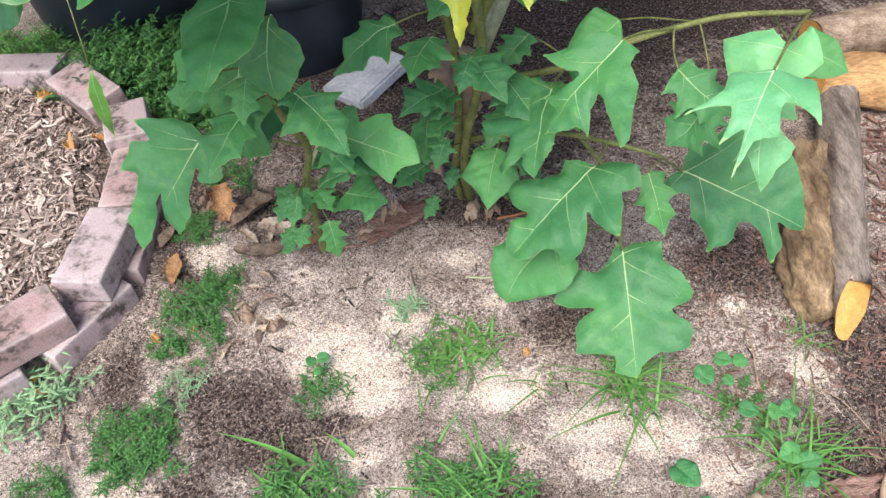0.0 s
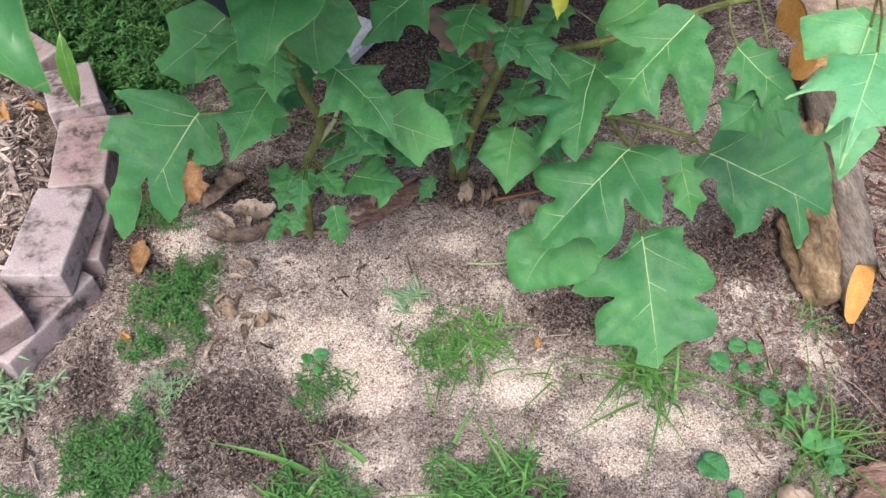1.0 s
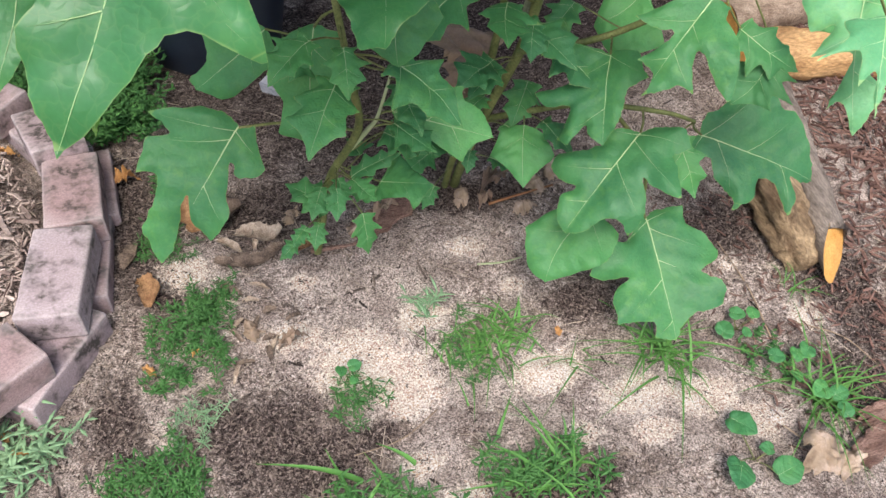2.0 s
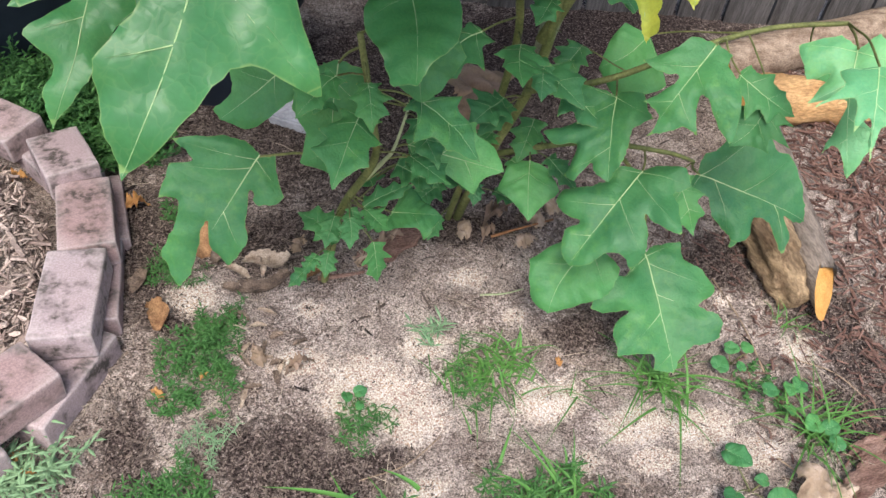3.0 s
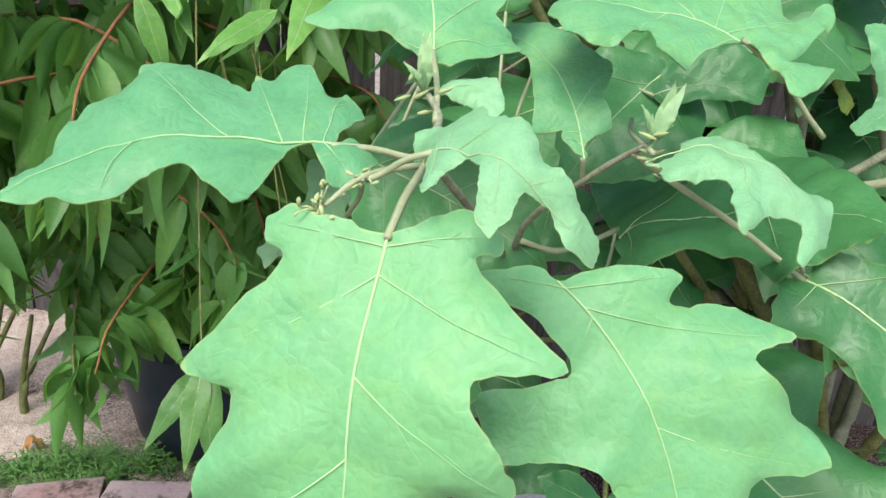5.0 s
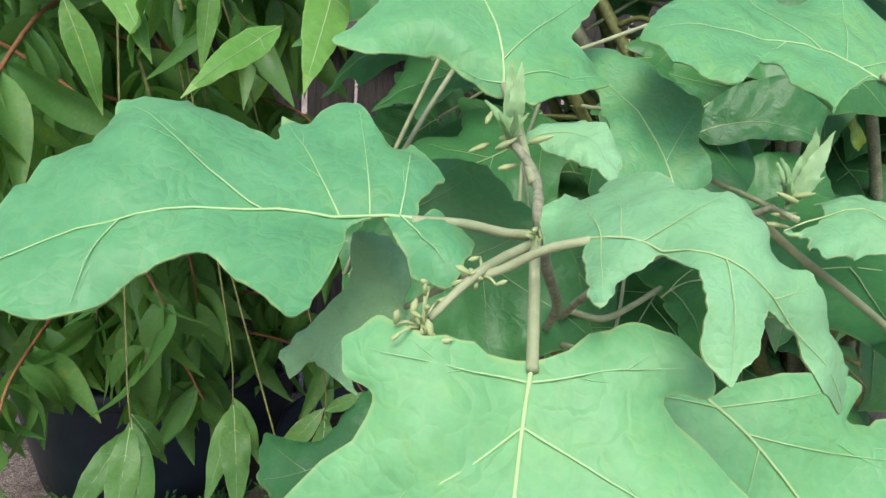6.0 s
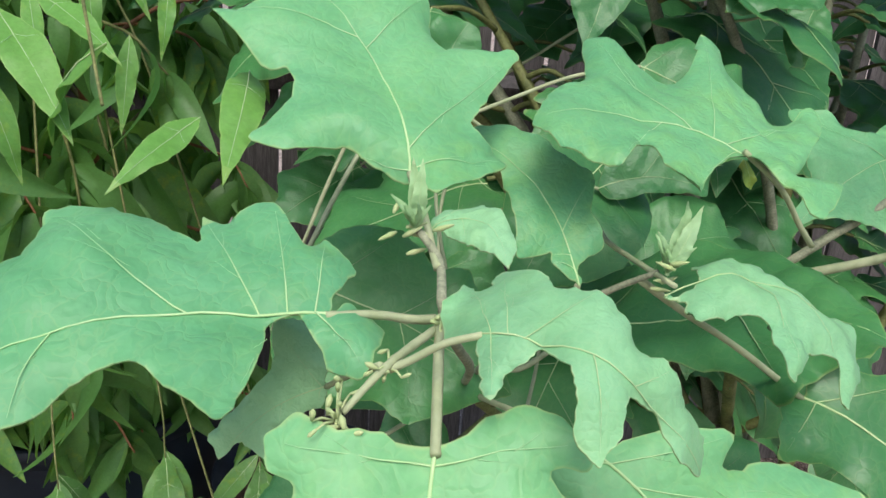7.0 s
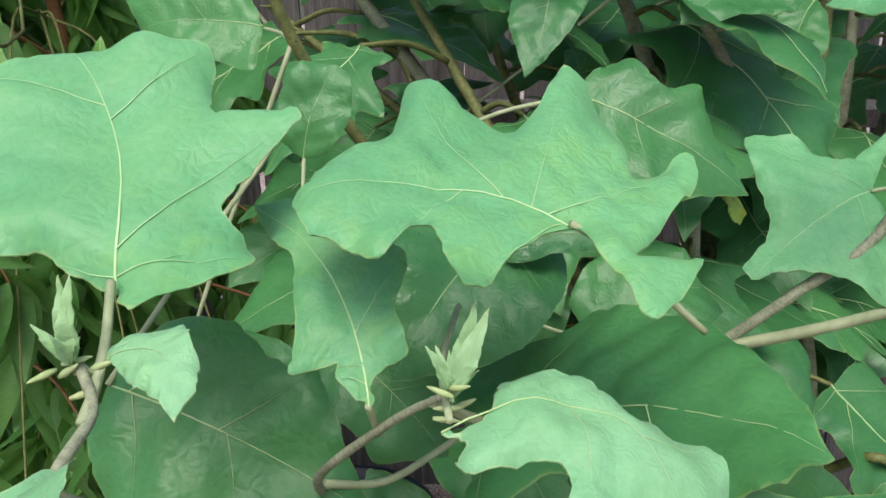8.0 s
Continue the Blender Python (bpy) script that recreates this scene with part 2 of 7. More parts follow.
MAT["tan_wood"] = plain("tan_split_wood", (0.34, 0.17, 0.065), (0.66, 0.42, 0.20), 24, 0.8, fine=0.4, stretch=(0.3, 1, 1), relief=0.8, depth=0.010)
MAT["pale_bark"] = plain("pale_worm_eaten_log", (0.12, 0.07, 0.045), (0.46, 0.355, 0.265), 40, 0.85, fine=0.4, stretch=(0.5, 1, 1), relief=0.7, depth=0.008)
MAT["cut"] = plain("fresh_cut_wood", (0.44, 0.20, 0.045), (0.60, 0.34, 0.11), 26, 0.8, fine=0.2)
MAT["plastic"] = plain("black_pot_plastic", (0.009, 0.014, 0.023), (0.020, 0.028, 0.040), 12, 0.45, 0.4, relief=0.1)
MAT["potting"] = plain("potting_soil", (0.05, 0.035, 0.025), (0.12, 0.085, 0.06), 40, 0.95, relief=0.8, depth=0.01)
MAT["slab"] = plain("grey_stone_slab", (0.32, 0.32, 0.34), (0.50, 0.50, 0.52), 12, 0.9, fine=0.2)
MAT["weed"] = plain("weed_green", (0.016, 0.066, 0.018), (0.080, 0.205, 0.050), 30, 0.6, island=0.7)
MAT["silver_weed"] = plain("silvery_weed_green", (0.13, 0.25, 0.12), (0.24, 0.36, 0.20), 30, 0.7, island=0.6)
MAT["grass"] = plain("grass_green", (0.035, 0.125, 0.024), (0.13, 0.29, 0.065), 30, 0.5, island=0.6)
MAT["twig"] = plain("dry_twig", (0.20, 0.13, 0.085), (0.42, 0.32, 0.22), 40, 0.9, island=0.4)
MAT["branch"] = plain("orange_brown_branch", (0.20, 0.09, 0.04), (0.34, 0.17, 0.08), 40, 0.7)
MAT["rust"] = plain("red_brown_bark_piece", (0.15, 0.070, 0.052), (0.47, 0.30, 0.235), 60, 0.9, fine=0.5, stretch=(0.2, 1, 1), relief=1.0, depth=0.01)


# ---- mesh helpers ----
def mesh_object(name, verts, faces, mats, smooth=True, face_mats=None):
    me = bpy.data.meshes.new(name)
    me.from_pydata([tuple(v) for v in verts], [], faces)
    for m in mats:
        me.materials.append(m)
    if face_mats is not None:
        me.polygons.foreach_set("material_index", face_mats)
    me.polygons.foreach_set("use_smooth", [smooth] * len(me.polygons))
    me.update()
    return new(name, me)


def empty_thing(name, place, label, category, group=""):
    e = new(name)
    e.empty_display_size = 0.05
    e.location = place
    e["base"] = 1
    bpy.context.view_layer.update()
    return tagged(e, label, category, group)


def part(name, verts, faces, mats, parent, label="", smooth=True, face_mats=None):
    """A mesh in world coordinates, hung under its thing."""
    ob = mesh_object(name, verts, faces, mats, smooth, face_mats)
    ob.parent = parent
    ob.matrix_parent_inverse = Matrix.Translation(parent.matrix_world.translation).inverted()
    if label:
        ob["label"] = label
    return ob


def smooth_line(points, steps=6):
    p = [Vector(q) for q in points]
    p = [2 * p[0] - p[1]] + p + [2 * p[-1] - p[-2]]
    out = []
    for i in range(1, len(p) - 2):
        for k in range(steps):
            t = k / steps
            out.append(0.5 * ((2 * p[i]) + (p[i + 1] - p[i - 1]) * t + (2 * p[i - 1] - 5 * p[i] + 4 * p[i + 1] - p[i + 2]) * t * t
                              + (3 * p[i] - p[i - 1] - 3 * p[i + 1] + p[i + 2]) * t ** 3))
    return out + [p[-2]]


def tube(points, radii, sides=7, wobble=0.0, cap=True, seed=0):
    """Verts and faces of a tapered tube along points."""
    rnd = random.Random(seed)
    n = len(points)
    verts, faces = [], []
    up = Vector((0.31, 0.17, 0.93))
    for i, q in enumerate(points):
        d = (points[min(i + 1, n - 1)] - points[max(i - 1, 0)]).normalized()
        a = d.cross(up)
        if a.length < 0.1:
            a = d.cross(Vector((1, 0, 0)))
        a.normalize()
        b = d.cross(a)
        r = radii[0] + (radii[1] - radii[0]) * i / (n - 1) if len(radii) == 2 else radii[i]
        for k in range(sides):
            w = 2 * math.pi * k / sides
            rr = r * (1 + wobble * (rnd.random() - 0.5))
            verts.append(q + (a * math.cos(w) + b * math.sin(w)) * rr)
    for i in range(n - 1):
        for k in range(sides):
            k2 = (k + 1) % sides
            faces.append((i * sides + k, i * sides + k2, (i + 1) * sides + k2, (i + 1) * sides + k))
    if cap:
        faces.append(tuple(range(sides - 1, -1, -1)))
        faces.append(tuple((n - 1) * sides + k for k in range(sides)))
    return verts, faces


def join(pieces):
    verts, faces = [], []
    for v, f in pieces:
        o = len(verts)
        verts += v
        faces += [tuple(i + o for i in q) for q in f]
    return verts, faces


def fbm(x, y, z=0.0, s=1.0, octaves=4):
    return noise.fractal(Vector((x * s, y * s, z)), 1.0, 2.0, octaves)


def step(a, b, x):
    t = min(1.0, max(0.0, (x - a) / (b - a)))
    return t * t * (3 - 2 * t)


# ---- ground ----
RING = (-1.32, 1.24)


def in_ring(x, y):
    return math.hypot(x - RING[0], y - RING[1])


def ground_z(x, y):
    z = 0.02 + 0.055 * step(0.78, 1.28, y) - 0.02 * step(1.6, 2.0, y)
    z += 0.045 * (1 - step(0.60, 0.70, in_ring(x, y)))
    z += 0.03 * step(0.6, 1.0, x) * step(0.7, 1.0, y)
    near = 1 - step(3.0, 6.0, math.hypot(x, y - 1.2))
    z += near * (0.010 * fbm(x, y, 0.3, 5.0) + 0.004 * fbm(x, y, 2.1, 26.0, 5))
    return z


def patch(x, y, spots):
    best = 0.0
    for cx, cy, rx, ry in spots:
        best = max(best, 1.0 - 0.62 * math.hypot((x - cx) / rx, (y - cy) / ry))
    return max(0.0, best)


SAND = [(-0.16, 0.965, 0.095, 0.07), (-0.26, 1.02, 0.07, 0.038), (-0.09, 0.895, 0.07, 0.085), (-0.04, 1.02, 0.07, 0.04),
        (0.16, 0.865, 0.085, 0.055), (0.30, 0.79, 0.09, 0.045), (0.42, 0.755, 0.10, 0.05), (0.48, 0.69, 0.07, 0.04),
        (0.30, 0.715, 0.06, 0.03), (0.17, 0.74, 0.05, 0.025), (0.09, 1.15, 0.05, 0.03), (0.16, 1.05, 0.035, 0.02), (-0.43, 1.195, 0.06, 0.045),
        (-0.23, 1.13, 0.04, 0.025), (-0.10, 0.75, 0.05, 0.025), (-0.53, 0.70, 0.09, 0.05), (0.60, 1.01, 0.03, 0.025), (0.70, 0.87, 0.05, 0.04), (-0.04, 0.67, 0.05, 0.04)]
FAR_SAND = [(-1.75, 2.65, 0.5, 0.4), (-1.5, 2.25, 0.35, 0.2)]
DARK = [(0.15, 1.80, 0.90, 0.38), (0.55, 2.0, 1.0, 0.32), (-0.34, 0.86, 0.13, 0.09), (-0.28, 0.79, 0.14, 0.085), (-0.15, 0.82, 0.06, 0.03), (0.10, 0.65, 0.16, 0.06), (0.13, 1.28, 0.16, 0.06), (-0.25, 1.33, 0.16, 0.09),
        (0.62, 1.09, 0.14, 0.09), (0.80, 0.88, 0.09, 0.20), (0.10, 1.55, 0.50, 0.25), (-0.50, 1.35, 0.10, 0.22), (0.27, 0.99, 0.08, 0.05), (0.72, 0.69, 0.12, 0.10), (-0.55, 0.93, 0.05, 0.10), (-0.41, 0.67, 0.13, 0.08), (-0.47, 1.16, 0.05, 0.07)]


def spread(lo, hi, fine, reach):
    inner = list(np.arange(lo, hi + 1e-6, fine))
    out, d, v = [], fine, hi
    while v < reach:
        d *= 1.35
        v += d
        out.append(v)
    left, d, v = [], fine, lo
    while v > -reach:
        d *= 1.35
        v -= d
        left.append(v)
    return left[::-1] + inner + out


def build_ground():
    xs, ys = spread(-1.5, 1.25, 0.011, 60), spread(0.3, 2.3, 0.011, 60)
    verts = [(x, y, ground_z(x, y)) for y in ys for x in xs]
    w = len(xs)
    faces = [(j * w + i, j * w + i + 1, (j + 1) * w + i + 1, (j + 1) * w + i) for j in range(len(ys) - 1) for i in range(w - 1)]
    g = mesh_object("ground", verts, faces, [MAT["ground"]])
    for name, spots in (("sand", SAND + FAR_SAND), ("dark", DARK)):
        a = g.data.attributes.new(name, "FLOAT", "POINT")
        a.data.foreach_set("value", [max(patch(v[0], v[1], spots), 0.45 * (name == "dark" and in_ring(v[0], v[1]) < 0.66)) for v in verts])
    tagged(g, "sandy garden soil with bare pale sand patches and dark humus", "ground", kind="structure")


build_ground()


def sliver(rnd, x, y, z, length, width, thick, tilt=0.35):
    """A bent, pointed splinter lying at a place."""
    yaw, pit, rol = rnd.uniform(0, 6.28), rnd.gauss(0, tilt), rnd.gauss(0, 0.5)
    m = Matrix.Translation((x, y, z)) @ Euler((rol, pit, yaw)).to_matrix().to_4x4()
    l, w, t = length / 2, width / 2, thick / 2
    e, f = rnd.uniform(0.2, 0.9), rnd.uniform(0.2, 0.9)
    k = rnd.uniform(-0.2, 0.2) * l
    pts = [(-l, -w * e, -t), (-l, w * e, -t), (0, w, -t + k), (l, w * f, -t), (l, -w * f, -t), (0, -w, -t + k),
           (-l, -w * e, t), (-l, w * e, t), (0, w, t + k), (l, w * f, t), (l, -w * f, t), (0, -w, t + k)]
    v = [m @ Vector(p) for p in pts]
    f_ = [(6, 11, 8, 7), (11, 10, 9, 8), (0, 1, 2, 5), (5, 2, 3, 4), (0, 6, 7, 1), (1, 7, 8, 2), (2, 8, 9, 3), (3, 9, 10, 4), (4, 10, 11, 5), (5, 11, 6, 0)]
    return v, f_


def scatter(name, count, where, sizes, mat, label, category, seed, lift=0.0, tilt=0.35):
    rnd = random.Random(seed)
    pieces = []
    while len(pieces) < count:
        x, y = where(rnd)
        if x is None:
            continue
        length = rnd.uniform(*sizes[0])
        pieces.append(sliver(rnd, x, y, ground_z(x, y) + lift + rnd.uniform(0, 0.010), length, rnd.uniform(*sizes[1]), rnd.uniform(*sizes[2]), tilt))
    v, f = join(pieces)
    return tagged(mesh_object(name, v, f, [mat], smooth=False), label, category, kind="stuff")


def mulch_spot(rnd):
    x, y = rnd.uniform(-1.95, -0.6), rnd.uniform(0.6, 1.9)
    return (x, y) if in_ring(x, y) < 0.655 else (None, None)


scatter("wood_chip_mulch", 14000, mulch_spot, ((0.005, 0.030), (0.0013, 0.0052), (0.001, 0.003)), MAT["mulch"], "pale brown shredded wood chip mulch inside the brick ring", "mulch", 1, 0.006)
scatter("coarse_wood_chip", 1100, mulch_spot, ((0.015, 0.05), (0.006, 0.013), (0.002, 0.005)), MAT["mulch"], "larger pale wood chips on the shredded mulch", "mulch", 8, 0.010)


def bed_spot(rnd):
    x, y = rnd.uniform(-0.75, 0.95), rnd.uniform(0.5, 1.75)
    if in_ring(x, y) < 0.66:
        return None, None
    keep = 0.25 + 0.75 * min(1.0, 1.4 * patch(x, y, DARK)) - 0.85 * patch(x, y, SAND)
    return (x, y) if rnd.random() < keep else (None, None)


def pale_spot(rnd):
    x, y = bed_spot(rnd)
    return (x, y) if x is not None and rnd.random() > 1.6 * patch(x, y, DARK) else (None, None)


def flakes(count, seed):
    """Tiny bent flakes of litter on the soil, two faces each."""
    rnd = random.Random(seed)
    v, f = [], []
    while len(f) < 2 * count:
        x, y = bed_spot(rnd)
        if x is None:
            continue
        z, a, l, w = ground_z(x, y) + rnd.uniform(0.0005, 0.004), rnd.uniform(0, 6.28), 0.0012 + 0.0075 * rnd.random() ** 2, rnd.uniform(0.0005, 0.0019)
        c, d, k = math.cos(a), math.sin(a), len(v)
        v += [(x - c * l, y - d * l, z - 0.001), (x - d * w, y + c * w, z + rnd.uniform(0, 0.002)), (x + c * l, y + d * l, z + rnd.uniform(-0.001, 0.002)), (x + d * w, y - c * w, z)]
        f += [(k, k + 3, k + 1), (k + 1, k + 3, k + 2)]
    return tagged(mesh_object("soil_litter", v, f, [MAT["debris"]], smooth=False), "fine dry plant litter strewn over the sandy bed", "litter", kind="stuff")


flakes(60000, 6)


def sand_spot(rnd):
    cx, cy, rx, ry = rnd.choice(SAND)
    a, r = rnd.uniform(0, 6.28), rnd.uniform(0, 1.3)
    return cx + rx * r * math.cos(a), cy + ry * r * math.sin(a)


scatter("soil_crumb", 900, sand_spot, ((0.001, 0.006), (0.0008, 0.003), (0.0008, 0.002)), MAT["debris"], "dark soil crumbs strewn on the pale sand", "soil", 9, 0.0)
scatter("bark_debris", 3200, bed_spot, ((0.002, 0.009), (0.0008, 0.0022), (0.0006, 0.0016)), MAT["debris"], "small bits of bark and dry plant matter strewn over the bed", "debris", 2, 0.0, 0.2)
scatter("coarse_bark_debris", 170, pale_spot, ((0.014, 0.042), (0.002, 0.006), (0.001, 0.003)), MAT["debris"], "larger splinters of dry bark strewn over the bed", "debris", 3, 0.001, 0.15)

MAT["straw"] = plain("dry_straw", (0.22, 0.16, 0.12), (0.62, 0.52, 0.41), 30, 0.9, island=0.8)
scatter("dry_straw", 900, pale_spot, ((0.018, 0.065), (0.0005, 0.0013), (0.0004, 0.0009)), MAT["straw"], "thin pale dry straws and stalks strewn over the bed", "straw", 11, 0.003, 0.10)


def red_spot(rnd):
    x, y = rnd.uniform(0.82, 1.6), rnd.uniform(0.6, 1.7)
    return (x, y) if x > 0.82 + 0.25 * (y - 0.95) + 0.10 * rnd.random() and math.hypot((x - 1.15) / 0.5, (y - 1.15) / 0.62) < 0.85 + 0.3 * rnd.random() else (None, None)


scatter("red_bark_mulch", 3600, red_spot, ((0.012, 0.055), (0.002, 0.007), (0.0015, 0.004)), MAT["red_mulch"], "dark red shredded bark mulch beside the logs", "mulch", 4, 0.004)


def red_fringe(rnd):
    x, y = rnd.uniform(0.50, 0.86), rnd.uniform(0.62, 1.25)
    return (x, y) if rnd.random() < 0.15 + 1.6 * (x - 0.5) else (None, None)


scatter("red_bark_chip", 520, red_fringe, ((0.006, 0.030), (0.0015, 0.005), (0.001, 0.003)), MAT["red_mulch"], "scattered dark red bark chips on the soil by the logs", "mulch", 14, 0.002, 0.2)


# ---- fence ----
def board(x, w, y, h, rnd):
    t, c, n = 0.018, 0.02, 14
    rows = []
    for i in range(n + 1):
        z = 0.03 + h * i / n
        j = 0.003 * fbm(x * 7, z * 2, 4.0)
        inset = c if i == n else 0.0
        rows.append([(x - w / 2 + inset + j, y, z), (x + w / 2 - inset + j, y + 0.002, z), (x + w / 2 - inset + j, y + t, z), (x - w / 2 + inset + j, y + t, z)])
    v = [Vector(p) for r in rows for p in r]
    f = [(i * 4 + k, i * 4 + (k + 1) % 4, i * 4 + 4 + (k + 1) % 4, i * 4 + 4 + k) for i in range(n) for k in range(4)]
    return v, f + [(n * 4, n * 4 + 1, n * 4 + 2, n * 4 + 3)]


LEAN_FENCE = pose(0.0, 2.42, 0.0, 0, 0, -18.5)


def build_fence():
    rnd = random.Random(5)
    fence = empty_thing("fence", (0, 2.42, 0), "old weathered grey wooden board fence behind the plants", "fence")
    fence["kind"] = "structure"
    x = -3.4
    while x < 3.6:
        w = rnd.uniform(0.125, 0.142)
        v, f = board(x, w, rnd.uniform(-0.004, 0.008), 1.85 + rnd.uniform(-0.02, 0.02), rnd)
        v = [LEAN_FENCE @ q for q in v]
        part("board", v, f, [MAT["fence"]], fence, smooth=False)
        x += w + rnd.uniform(0.004, 0.014)
    for z, y in ((0.45, 0.058), (1.18, -0.030)):
        v, f = tube([LEAN_FENCE @ Vector((-3.45, y, z)), LEAN_FENCE @ Vector((0, y, z)), LEAN_FENCE @ Vector((3.65, y, z))], [0.038, 0.038], 4)
        part("rail", v, f, [MAT["fence"]], fence, smooth=False)


build_fence()


# ---- pavers ----
def paver_mesh():
    """A bevelled concrete paver 0.198 x 0.098 x 0.06 with uneven faces, its top at z = 0."""
    bm = bmesh.new()
    bmesh.ops.create_cube(bm, size=1.0)
    bmesh.ops.scale(bm, vec=(0.098, 0.198, 0.06), verts=bm.verts)
    bmesh.ops.translate(bm, vec=(0, 0, -0.03), verts=bm.verts)
    bmesh.ops.bevel(bm, geom=bm.edges[:], offset=0.005, segments=2, affect="EDGES", profile=0.6)
    bmesh.ops.subdivide_edges(bm, edges=[e for e in bm.edges if e.calc_length() > 0.05], cuts=4, use_grid_fill=True)
    for v in bm.verts:
        v.co += Vector((fbm(v.co.x, v.co.y, v.co.z * 60 + 3, 60), fbm(v.co.y, v.co.z, 7.0, 60), fbm(v.co.x, v.co.y, 1.0, 60))) * 0.0012
    me = bpy.data.meshes.new("paver")
    bm.to_mesh(me)
    bm.free()
    me.materials.append(MAT["paver"])
    me.polygons.foreach_set("use_smooth", [True] * len(me.polygons))
    return me


PAVER = paver_mesh()


def paver(x, y, top, yaw, tilt=0.0, lean=0.0, share=1.0, label="weathered pinkish concrete paver with dark lichen in a garden ring"):
    b = new("paver", PAVER)
    b.matrix_world = pose(x, y, top, tilt, lean, yaw) @ Matrix.Diagonal((1, share, 1, 1))
    tagged(b, label, "paver", "pavers of the garden ring")


for x, y, top, yaw, tilt, lean, share in ((-0.620, 1.160, 0.166, -6, 0.5, -1, 1), (-0.601, 1.361, 0.163, 4, 0, 0.5, 0.95), (-0.642, 1.520, 0.188, 19, -1, 0, 0.70),
                                          (-0.795, 1.692, 0.172, 46.5, -1, -7, 1), (-0.988, 1.812, 0.165, 85, 0, 6, 1), (-1.198, 1.838, 0.152, 96, 0, 2, 1), (-0.730, 0.966, 0.166, -51, -1, 2, 1)):
    paver(x, y, top, yaw, tilt, lean, share)
for x, y, top, yaw in ((-0.648, 1.045, 0.104, -32), (-0.598, 1.240, 0.104, -2), (-0.590, 1.435, 0.102, 5), (-0.672, 1.595, 0.120, 32),
                       (-0.875, 1.765, 0.100, 62), (-1.085, 1.828, 0.096, 90), (-1.30, 1.838, 0.088, 98), (-0.815, 0.890, 0.100, -53)):
    paver(x, y, top, yaw, label="lower-course pinkish paver half sunk in the soil")


# ---- broad leaves ----
def outline(controls, n=5, point=0.0):
    """A smooth line through the controls; point sharpens the lobe tips."""
    p = [Vector((a, b)) for a, b in controls]
    q = [2 * p[0] - p[1]] + p + [2 * p[-1] - p[-2]]
    ease = [0.46] * len(q)
    for i in range(2, len(q) - 2):
        d0, d1 = (q[i] - q[i - 1]).normalized(), (q[i + 1] - q[i]).normalized()
        if d0.dot(d1) < 0.6 and (d0.x * d1.y - d0.y * d1.x) * q[i].y < 0:
            ease[i] = 0.46 * (1 - point)
    out = []
    for i in range(1, len(q) - 2):
        for k in range(n):
            t = k / n
            m0, m1 = (q[i + 1] - q[i - 1]) * ease[i], (q[i + 2] - q[i]) * ease[i + 1]
            out.append((2 * t ** 3 - 3 * t * t + 1) * q[i] + (t ** 3 - 2 * t * t + t) * m0 + (3 * t * t - 2 * t ** 3) * q[i + 1] + (t ** 3 - t * t) * m1)
    return out + [p[-1]]


